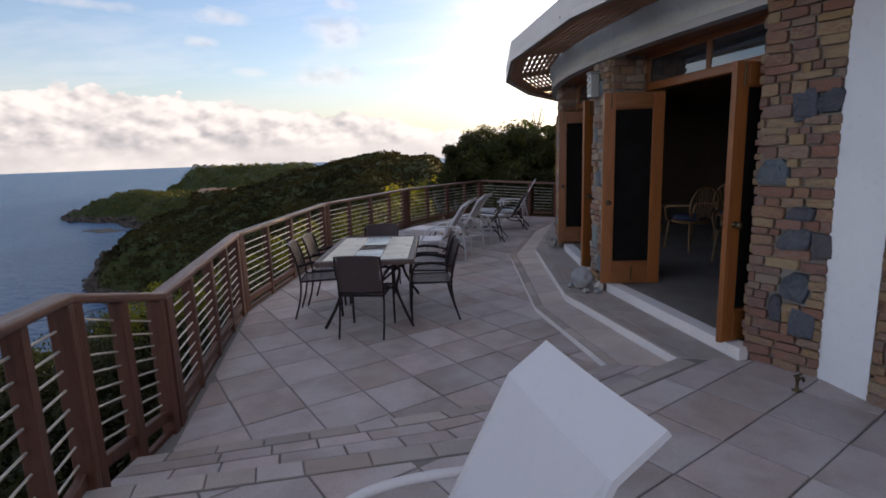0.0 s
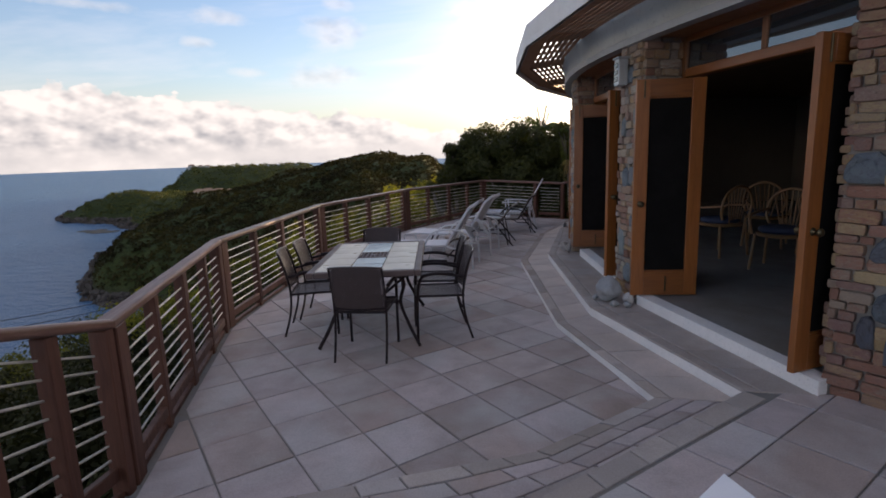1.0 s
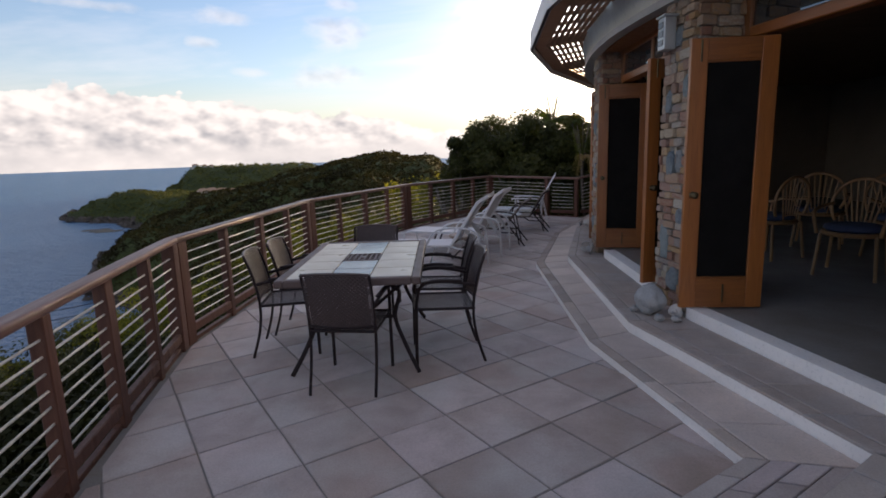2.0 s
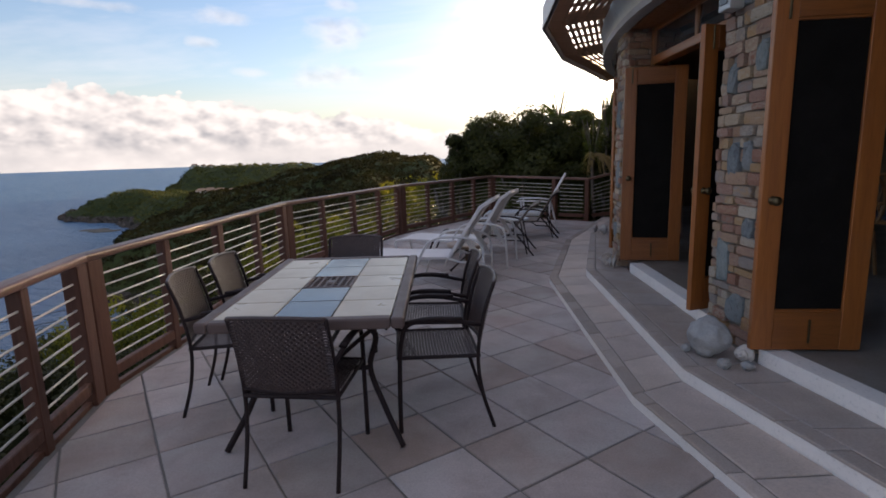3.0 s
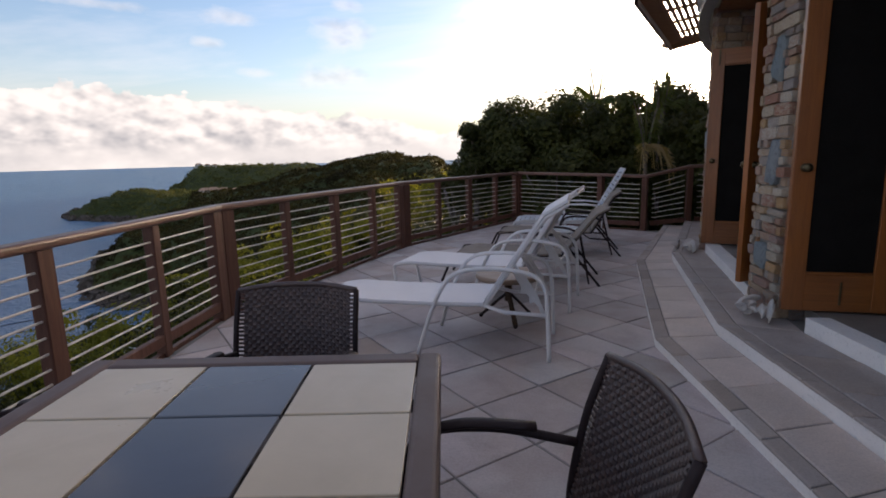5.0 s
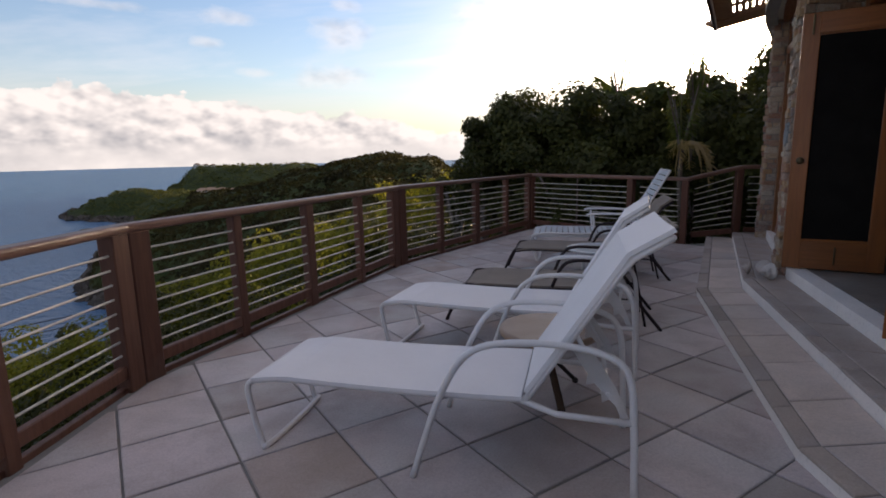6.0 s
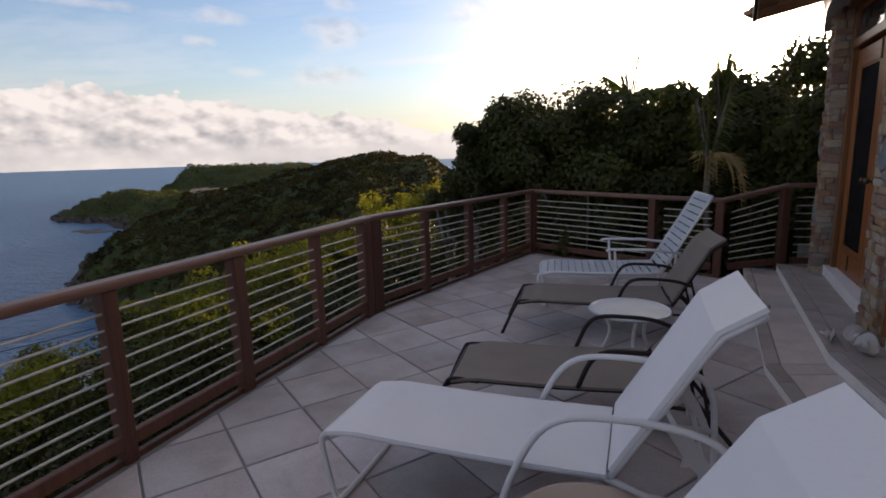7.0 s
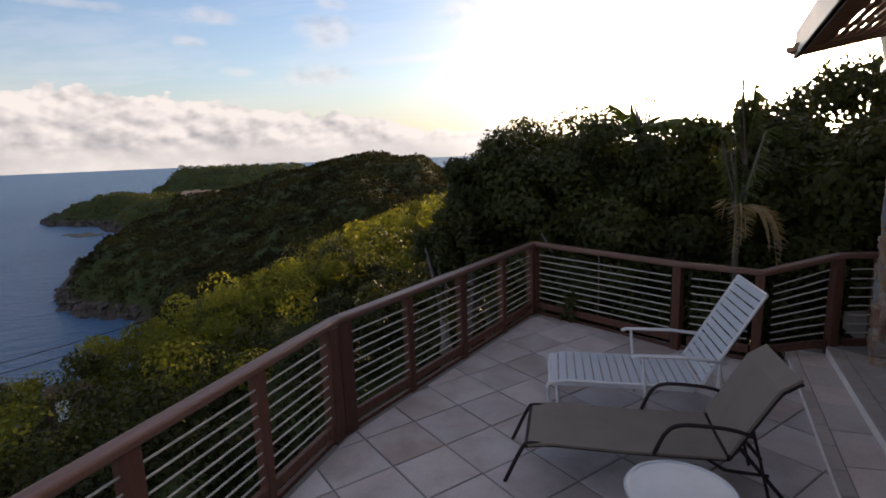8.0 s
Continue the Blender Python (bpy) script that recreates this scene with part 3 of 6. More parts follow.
AZ_NODES = np.array(sorted(HILLS), float)
H_TAB = np.array([list(HILLS[a]) + [-60] * (16 - len(HILLS[a])) for a in sorted(HILLS)], float)
HX, HY = 0.0, 5.0


def smooth_at(x, nodes):
    i = np.clip(np.searchsorted(nodes, x) - 1, 0, len(nodes) - 2)
    t = np.clip((x - nodes[i]) / (nodes[i + 1] - nodes[i]), 0, 1)
    return i, t


def hill(x, y):
    """Ground height at plan points (arrays)."""
    r = np.hypot(x - HX, y - HY)
    az = np.degrees(np.arctan2(x - HX, y - HY))
    i, s = smooth_at(az, AZ_NODES)
    s = s * s * (3 - 2 * s)
    j, t = smooth_at(r, R_NODES)
    t = t * t * (3 - 2 * t) * 0.5 + t * 0.5
    h = (H_TAB[i, j] * (1 - s) + H_TAB[i + 1, j] * s) * (1 - t) + (H_TAB[i, j + 1] * (1 - s) + H_TAB[i + 1, j + 1] * s) * t
    return h


def rough(x, y, size, seed):
    """Smooth random bumps over the plan, about -1 to 1."""
    rs = np.random.RandomState(seed)
    v = np.zeros_like(x)
    for k in range(7):
        a = rs.uniform(0, 2 * math.pi)
        f = rs.uniform(0.7, 1.6) * 2 * math.pi / size
        v += np.sin(f * (x * math.cos(a) + y * math.sin(a)) + rs.uniform(0, 6.28))
    return v / 4.0


rr = np.concatenate([np.linspace(3, 12, 8), np.geomspace(13, 1000, 150)])
aa = np.concatenate([np.linspace(-180, -60, 30, endpoint=False), np.linspace(-60, 25, 320, endpoint=False), np.linspace(25, 180, 50)])
gr, ga = np.meshgrid(rr, np.radians(aa))
gx, gy = HX + gr * np.sin(ga), HY + gr * np.cos(ga)
gz = hill(gx, gy) + np.clip((gr - 25) / 150, 0, 1) * (1.6 * rough(gx, gy, 40, 3) + 0.9 * rough(gx, gy, 15, 4)) * np.clip((hill(gx, gy) - SEA + 6) / 14, 0.15, 1)
na, nr = gr.shape
ids = np.arange(na * nr).reshape(na, nr)
quads = np.stack([ids[:-1, :-1], ids[1:, :-1], ids[1:, 1:], ids[:-1, 1:]], -1).reshape(-1, 4)
ground = sheet("ground", np.stack([gx, gy, gz], -1).reshape(-1, 3).tolist(), [tuple(q) for q in quads.tolist()], earth_mat, None, True)
tagged(ground, "steep scrub-covered hillside and headlands falling to the sea", "hillside", kind="structure")


# leaves as small folded rhombs, many in one mesh
def leaves(centres, size, seed, out=None, loose=0.45, up=0.3, slim=0.5):
    """Vertices and faces of one leaf a centre; size is a number or an array."""
    rs = np.random.RandomState(seed)
    n = len(centres)
    d = rs.normal(size=(n, 3))
    d[:, 2] = d[:, 2] * 0.7 - up * 0.2
    d /= np.linalg.norm(d, axis=1, keepdims=True)
    o = rs.normal(size=(n, 3))
    o[:, 2] += up
    if out is not None:          # leaves that face outwards from their clump
        o = np.asarray(out) + loose * rs.normal(size=(n, 3))
        o /= np.linalg.norm(o, axis=1, keepdims=True)
        d = np.cross(o, rs.normal(size=(n, 3)))
        d /= np.linalg.norm(d, axis=1, keepdims=True) + 1e-9
    s = np.cross(d, o)
    s /= np.linalg.norm(s, axis=1, keepdims=True) + 1e-9
    nn = np.cross(s, d)
    L = (np.asarray(size) * rs.uniform(0.6, 1.3, n))[:, None]
    c = np.asarray(centres)
    v = np.stack([c, c + d * L * 0.5 + s * L * slim * 0.5 + nn * L * 0.08, c + d * L, c + d * L * 0.5 - s * L * slim * 0.5 + nn * L * 0.08], 1).reshape(-1, 3)
    f = np.arange(4 * n).reshape(n, 4)
    return v, f


def leaf_object(name, v, f, mat, parent=None):
    me = bpy.data.meshes.new(name)
    me.vertices.add(len(v))
    me.vertices.foreach_set("co", np.ascontiguousarray(v, dtype=np.float32).ravel())
    me.loops.add(f.size)
    me.loops.foreach_set("vertex_index", f.astype(np.int32).ravel())
    me.polygons.add(len(f))
    me.polygons.foreach_set("loop_start", np.arange(0, f.size, 4, dtype=np.int32))
    me.materials.append(mat)
    me.update(calc_edges=True)
    me.validate()
    ob = new(name, me)
    ob.parent = parent
    return ob


def outward(p, centre, lift=0.25):
    """Directions from a clump's middle through its leaves, tipped a little upwards."""
    q = p - np.asarray(centre)
    q = q / (np.linalg.norm(q, axis=1, keepdims=True) + 1e-9)
    q[:, 2] += lift
    return q


def clump(rs, centre, radius, n, squash=0.8, shell=0.55):
    """Random points in the outer part of an uneven ball."""
    p = rs.normal(size=(n, 3))
    p /= np.linalg.norm(p, axis=1, keepdims=True)
    p *= (shell + (1 - shell) * rs.rand(n, 1) ** 0.6) * radius
    p[:, 2] *= squash
    return p + np.asarray(centre)


# near scrub on the slope below the terrace: mounds of small leaves with dark gaps between
rs = np.random.RandomState(11)


def on_terrace(x, y, m=0.0):
    return x > -2.95 - m and y < 9 or (x > -2.95 - m + (y - 9) * 0.42 and y < 12.6) or (x > -1.5 - m + (y - 12.5) * 0.72 and y < 17)


def brow(x, y):
    """Height to which the wind-cut scrub grows: a slope that falls away from the terrace, steeper towards the sea."""
    r, az_ = math.hypot(x, y - 8.7), math.degrees(math.atan2(x, y - 8.7))
    fall = np.interp(az_, (-120, -60, -38, -32.5, -23.4, -14.6, -5.2, 0.5, 9), (28, 21, 16.8, 15.4, 13.1, 9.6, 5.8, 4.2, 2.5))
    return 2.1 - r * math.tan(radians(fall))


pts, sizes, outs, kinds = [], [], [], []
for k in range(640):
    r = 4.5 + 75 * rs.rand() ** 1.7
    az = rs.uniform(-120, 9) if r < 14 else rs.uniform(-75, 9)
    x, y = HX + r * math.sin(radians(az)), HY + r * math.cos(radians(az))
    rad = rs.uniform(0.5, 1.35) * (1 + r / 85)
    if on_terrace(x, y, rad * 0.4) or min(math.hypot(x + 15.5, y - 29.6), math.hypot(x + 14.3, y - 28.0), math.hypot(x + 13.2, y - 26.5)) < 1.3 + rad:
        continue
    z = float(hill(np.array([x]), np.array([y]))[0])
    n = int(1350 if r < 25 else 900 if r < 45 else 432)
    pale = r > 13 and rs.rand() < 0.72
    top = brow(x, y)
    if z + 0.2 > top:
        continue
    tall = top - z - rad * 0.35 if r > 16 and top - z < 4.2 and rs.rand() < 0.6 else 0.0
    lump_c = [(x + rs.normal() * rad * 0.5, y + rs.normal() * rad * 0.5, min(z + max(rad, tall) * rs.uniform(0.0, 1.0) ** (0.5 if tall else 1.0), top - rad * 0.35 - abs(rs.normal()) * 0.25)) for _ in range(6)]
    for c in lump_c:
        pts.append(clump(rs, c, rad * rs.uniform(0.36, 0.60), n // 6, 0.80, 0.74))
        outs.append(outward(pts[-1], c))
        sizes.append(np.full(n // 6, 0.066 * (1 + r / 22)))
        # only the crest carries sunlight, painted yellow-green; lower and nearer lumps carry painted shade
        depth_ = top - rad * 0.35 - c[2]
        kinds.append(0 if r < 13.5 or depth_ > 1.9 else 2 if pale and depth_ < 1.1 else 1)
for nm, want, mt, seed_, lab in (("scrub", 2, leaf_sun, 5, "low coastal scrub along the slope's crest, sunlight painted into its yellow-green leaves"), ("sea_grape_scrub", 1, leaf_dark, 6, "dark green sea grape bushes on the slope below the terrace"), ("evergreen_scrub", 0, shade_leaf, 4, "bushes close under the terrace railing and low on the slope, shade painted into their leaves")):
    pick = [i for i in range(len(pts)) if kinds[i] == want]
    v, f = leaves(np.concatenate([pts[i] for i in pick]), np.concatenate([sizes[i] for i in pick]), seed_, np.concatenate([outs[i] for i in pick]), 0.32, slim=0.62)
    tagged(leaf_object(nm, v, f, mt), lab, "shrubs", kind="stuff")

# broken rocks along the water line
rv, rf = [], []
ball = bmesh.new()
bmesh.ops.create_icosphere(ball, subdivisions=2, radius=1.0)
ball_v = np.array([tuple(q.co) for q in ball.verts])
ball_f = np.array([[q.index for q in g.verts] for g in ball.faces])
ball.free()
tries = 9000
ra, rr_ = rs.uniform(-38.5, -23, tries), np.concatenate([rs.uniform(180, 420, tries // 2), rs.uniform(420, 640, tries - tries // 2)])
rx, ry = HX + rr_ * np.sin(np.radians(ra)), HY + rr_ * np.cos(np.radians(ra))
rz = hill(rx, ry)
good = np.nonzero((rz > SEA - 1.5) & (rz < SEA + 2.6))[0][:420]
for n_, k in enumerate(good):
    s_ = rs.uniform(0.5, 1.5) * (0.6 + rr_[k] / 450)
    dirs = ball_v + 0.35 * np.sin(ball_v[:, [1, 2, 0]] * 3.1 + rs.uniform(0, 6.28, 3)) + 0.2 * np.sin(ball_v[:, [2, 0, 1]] * 6.3 + rs.uniform(0, 6.28, 3))
    rv.append(dirs * s_ * rs.uniform(0.7, 1.3, 3) + (rx[k], ry[k], max(rz[k], SEA - 0.3)))
    rf.append(ball_f + n_ * len(ball_v))
tagged(sheet("shore_rocks", np.concatenate(rv).tolist(), [tuple(q) for q in np.concatenate(rf).tolist()], shore_mat), "broken brown rocks along the foot of the headlands", "rocks", kind="stuff")

# woods on the far slopes: uneven tufts of leaves scaled with distance
pts, sizes = [], []
n = 30000
r = np.exp(rs.uniform(math.log(45), math.log(840), n))
az = rs.uniform(-38, 12, n)
x, y = HX + r * np.sin(np.radians(az)), HY + r * np.cos(np.radians(az))
z = hill(x, y) + 1.6 * rough(x, y, 40, 3) * np.clip((r - 25) / 150, 0, 1)
keep = z > SEA + 3.0 + 5 * rs.rand(n) ** 2
x, y, z, r = x[keep], y[keep], z[keep], r[keep]
rad = rs.uniform(0.5, 1.3, len(x)) * (0.55 + r / 260)
q = rs.normal(size=(len(x), 13, 3))
q /= np.linalg.norm(q, axis=2, keepdims=True)
q[:, :, 2] = np.abs(q[:, :, 2]) * 0.9
cen = np.stack([x, y, z], -1)[:, None, :] + q * rad[:, None, None] * 0.75
# beyond here the lighter grass paints in the haze that sets headlands apart
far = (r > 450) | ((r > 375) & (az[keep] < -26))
for nm, sel, mt, seed_, lab in (("hill_woods", ~far, canopy_mat, 6, "dark green dry woodland covering the hill"), ("headland_grass", far, grass_mat, 9, "olive grass and low scrub on the far headlands, lightened in colour for haze")):
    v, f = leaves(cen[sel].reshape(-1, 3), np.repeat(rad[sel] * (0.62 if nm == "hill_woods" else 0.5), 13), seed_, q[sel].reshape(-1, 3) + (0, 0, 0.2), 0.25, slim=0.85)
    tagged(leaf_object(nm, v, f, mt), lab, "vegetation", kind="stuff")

# ------------------------------------------------------------------ terrace base, steps
rng = random.Random(7)
rim = [off(A, B, -0.02), off(B, C, -0.02), off(C, D, -0.02), off(D, E, -0.02)]
base_poly = [A2, (3.6, 0.0), (4.2, 6.0), (4.4, 13.3), (3.75, 13.62), G, E, D, C, B, A, A1]
floor = thing("floor", label="grey stone-flagged curved terrace floor with dark joints", category="terrace floor", kind="structure")
b = bmesh.new()
prism([p for p in base_poly][::-1], -0.55, -0.008, b)
part("terrace_base", b, joint_mat, floor)

# step blocks: white risers with the treads laid on top
steps = thing("steps", label="two low white-faced steps with grey flagstone treads along the house", category="steps", kind="structure")
for name, line, z0, z1 in (("lower_step", LOW, -0.4, TREAD1), ("upper_step", UPP, TREAD1 - 0.3, TREAD2)):
    b = bmesh.new()
    back = [(4.6, 13.4), (4.6, 3.4)]
    prism((line + back)[::-1], z0, z1 - 0.012, b)
    part(name, b, riser_mat, steps)
    bed = [(x + 0.022, y) for x, y in line]
    b = bmesh.new()
    prism((bed + back)[::-1], z1 - 0.04, z1 - 0.007, b)
    part("mortar_bed", b, joint_mat, steps)
half = bmesh.new()
prism((MEDGE + [(1.9, 3.5), (1.9, 1.2), (-1.0, 1.2)])[::-1], -0.4, TREAD1 - 0.012, half)
part("half_step", half, joint_mat, steps)
upper = thing("floor_upper", label="raised grey flagstone landing at the end of the terrace", category="terrace floor", kind="structure")
b = bmesh.new()
prism((UEDGE + [(2.5, 3.4), (4.3, 3.2), (4.3, -3.5), (-1.30, -3.5), A2])[::-1], -0.5, UPPER - 0.010, b)
part("landing_base", b, joint_mat, upper)

# ------------------------------------------------------------------ railings
def railing(p, q, zp, zq, posts, base_p=0.0, base_q=0.0, rods=8, end_at=0.078, end_w=0.135, first=True, slim=False):
    """One straight run between two corners: handrail, posts, cream rods and a bottom board."""
    P, Q = Vector((*p, 0)), Vector((*q, 0))
    d = (Q - P)
    L = d.length
    yaw = math.degrees(math.atan2(d.y, d.x))
    run = thing("railing", (p[0], p[1], 0), yaw, "brown painted wooden railing with cream horizontal rods", "railing", "terrace railings")
    slope = (zq - zp) / L

    def top(x):
        return zp + slope * x

    def foot(x):
        return base_p + (base_q - base_p) * x / L
    tilt = Matrix.Rotation(-math.atan(slope), 4, "Y")
    b = box((L + 0.05, 0.105, 0.052), (0, 0, 0), 0.018, None, 3)
    bmesh.ops.transform(b, matrix=Matrix.Translation((L / 2, 0, (zp + zq) / 2 - 0.026)) @ tilt, verts=b.verts[:])
    part("handrail", b, rail_top, run)
    b = box((L - 0.16, 0.045, 0.075), (0, 0, 0), 0.006, None, 1)
    bmesh.ops.transform(b, matrix=Matrix.Translation((L / 2, -0.01, (foot(0) + foot(L)) / 2 + 0.115)) @ Matrix.Rotation(-math.atan((base_q - base_p) / L), 4, "Y"), verts=b.verts[:])
    part("bottom_board", b, rail_wood, run)
    xs = [end_at] + [L * (k + 1) / (posts + 1) for k in range(posts)] + [L - end_at]
    for i, x in enumerate(xs):
        end = i in (0, len(xs) - 1)
        if i == 0 and not first:
            continue
        if slim and not end:
            part("stanchion", tube([(x, 0, foot(x) + 0.10), (x, 0, top(x) - 0.04)], 0.009, 8), taupe_metal, run, "thin dull metal stanchion")
            continue
        h = top(x) - 0.05 - (foot(x) - 0.22)
        w = end_w if end else (0.105 if i % 2 == 0 else 0.078)
        part("post", box((w, 0.075 if not end else 0.095, h), (x, 0.0, foot(x) - 0.22 + h / 2), 0.006, None, 1), rail_wood, run)
    lo0, hi0 = 0.215, 0.10
    for k in range(rods):
        t = k / (rods - 1)
        za = foot(0) + lo0 + (top(0) - hi0 - 0.06 - foot(0) - lo0) * t
        zb = foot(L) + lo0 + (top(L) - hi0 - 0.06 - foot(L) - lo0) * t
        sag = rng.uniform(-0.004, 0.004)
        part("rod", tube([(0.1, -0.012, za), (L / 2, -0.012 + sag, (za + zb) / 2 + sag), (L - 0.1, -0.012, zb)], 0.0066, 6), rod_mat, run)
    return run


railing(A1, A2, RAIL_STEP, RAIL_UP, 1, UPPER - 0.06, UPPER, 8, 0.04, 0.08)
railing(A2, A3, RAIL_UP, RAIL_UP, 3, UPPER, UPPER, 8, 0.045, 0.085)
railing(A, A1, RAIL_Z, RAIL_STEP, 1, 0.0, UPPER - 0.06, 8, 0.04, 0.065)
railing(A, B, RAIL_Z, RAIL_Z, 3)
railing(B, C, RAIL_Z, RAIL_Z, 3)
railing(C, D, RAIL_Z, RAIL_Z, 3)
railing(D, E, RAIL_Z, RAIL_Z, 3)
railing(E, F, RAIL_Z, RAIL_Z - 0.01, 1, end_at=0.03, end_w=0.09, slim=True)
railing(F, G, RAIL_Z - 0.01, RAIL_Z - 0.03, 0, end_at=0.02, end_w=0.085, first=False)
railing(G, H, RAIL_Z - 0.03, RAIL_Z + 0.12, 0, 0.0, TREAD1, end_at=0.02, end_w=0.085, first=False)
railing(H, (4.15, 13.45), RAIL_Z + 0.12, RAIL_Z + 0.12, 0, TREAD1, TREAD1, end_at=0.05, end_w=0.07, first=False)
# dark board that closes the terrace's edge under the railing
skirt = thing("edge_board", label="dark red-brown board along the terrace edge", category="trim", kind="structure")
for p, q in ((A1, A), (A, B), (B, C), (C, D), (D, E), (E, F), (F, G)):
    (ax, ay), (bx, by) = p, q
    L = math.hypot(bx - ax, by - ay)
    part("board", box((L + 0.04, 0.04, 0.30), ((ax + bx) / 2, (ay + by) / 2, -0.125), 0.004, Matrix.Rotation(math.atan2(by - ay, bx - ax), 4, "Z"), 1), rail_wood, skirt)

# ------------------------------------------------------------------ the round house
CX, CY = 10.0, 7.2


def inward(p, d):
    v = Vector((CX - p[0], CY - p[1])).normalized() * d
    return (p[0] + v.x, p[1] + v.y)


PIERS = [((2.665, 3.03), (2.385, 3.42)), ((1.99, 5.62), (1.95, 6.08)), ((2.03, 8.33), (2.09, 8.76)), ((2.74, 10.90), (2.92, 11.26)), ((3.74, 12.98), (4.02, 13.36)), ((2.97, 2.03), (2.735, 2.645))]
PIER_DIR = [(0.93, 0.37), (0.98, 0.22), (0.995, 0.08), (0.99, -0.06), (0.90, -0.43), (0.93, 0.37)]     # which way each pier runs into the house
PIER_TOP = 2.80
WALL_D = 0.62

brick_shapes = []
for k in range(12):
    bb = bmesh.new()
    nx_, nz_ = 4, 2
    o = Vector((k * 3.7, k * 1.3, 0))
    grid = []
    for y, sc in ((-0.5, 0.95), (-0.34, 1.0), (0.34, 1.0), (0.5, 0.95)):
        loop = [(-0.5 + i / nx_, -0.5) for i in range(nx_)] + [(0.5, -0.5 + i / nz_) for i in range(nz_)] + [(0.5 - i / nx_, 0.5) for i in range(nx_)] + [(-0.5, 0.5 - i / nz_) for i in range(nz_)]
        rowv = []
        for x, z in loop:
            cut = 0.93 if abs(abs(x) - 0.5) < 1e-6 and abs(abs(z) - 0.5) < 1e-6 else 1.0
            wob = 1 + 0.09 * noise.noise(Vector((x * 2.2, z * 1.6, 0)) + o)
            rowv.append(bb.verts.new((x * sc * cut * (1 + 0.03 * noise.noise(Vector((x, z * 3, 5)) + o)), y + 0.05 * noise.noise(Vector((x * 3, z * 3, y)) + o), z * (sc - (1 - sc) * 0.6) * cut * wob)))
        grid.append(rowv)
    nl = len(grid[0])
    for u, v_ in zip(grid, grid[1:]):
        for i in range(nl):
            bb.faces.new((u[i], u[(i + 1) % nl], v_[(i + 1) % nl], v_[i]))
    for cap in (grid[0][::-1], grid[-1]):
        mid = bb.verts.new(sum((q.co for q in cap), Vector()) / nl + Vector((0, rng.uniform(-0.03, 0.03), 0)))
        for i in range(nl):
            bb.faces.new((cap[i], cap[(i + 1) % nl], mid))
    brick_shapes.append(mesh_of("brick", bb, brick_mat))
pale_shapes = []
for k in range(12):
    me = brick_shapes[k].copy()
    me.materials.clear()
    me.materials.append(pale_brick)
    pale_shapes.append(me)
stone_shapes, pale_stones = [], []
for k in range(8):
    bb = bmesh.new()
    ns = 12
    # a rough block of four or five sides with slight wear
    ck = [(-0.5, -0.5), (0.5, -0.5), (0.5, 0.5), (-0.5, 0.5)]
    if k % 2:
        ck[2:3] = [(0.5, 0.12), (0.15, 0.5)]
    nk = len(ck)
    ck = [(x * rng.uniform(0.78, 1.06), z * rng.uniform(0.78, 1.06)) for x, z in ck]
    corners = []
    for i in range(ns):
        s_ = i * nk / ns
        p_, q_ = ck[int(s_) % nk], ck[(int(s_) + 1) % nk]
        x, z = lerp(p_, q_, s_ - int(s_))
        wear = 0.93 if s_ == int(s_) else 1.0
        corners.append((x * rng.uniform(0.95, 1.04) * wear, z * rng.uniform(0.95, 1.04) * wear))
    rows_ = [[bb.verts.new((x * sc, y + rng.uniform(-0.10, 0.10), z * sc)) for x, z in corners] for y, sc in ((-0.56, 0.6), (-0.5, 0.92), (-0.34, 1.0), (0.34, 1.0), (0.5, 0.92), (0.56, 0.6))]
    for u, v_ in zip(rows_, rows_[1:]):
        for i in range(ns):
            bb.faces.new((u[i], u[(i + 1) % ns], v_[(i + 1) % ns], v_[i]))
    bb.faces.new(rows_[0][::-1])
    bb.faces.new(rows_[-1])
    stone_shapes.append(mesh_of("stone", bb, blue_stone))
    me = stone_shapes[-1].copy()
    me.materials.clear()
    me.materials.append(pale_stone)
    pale_stones.append(me)


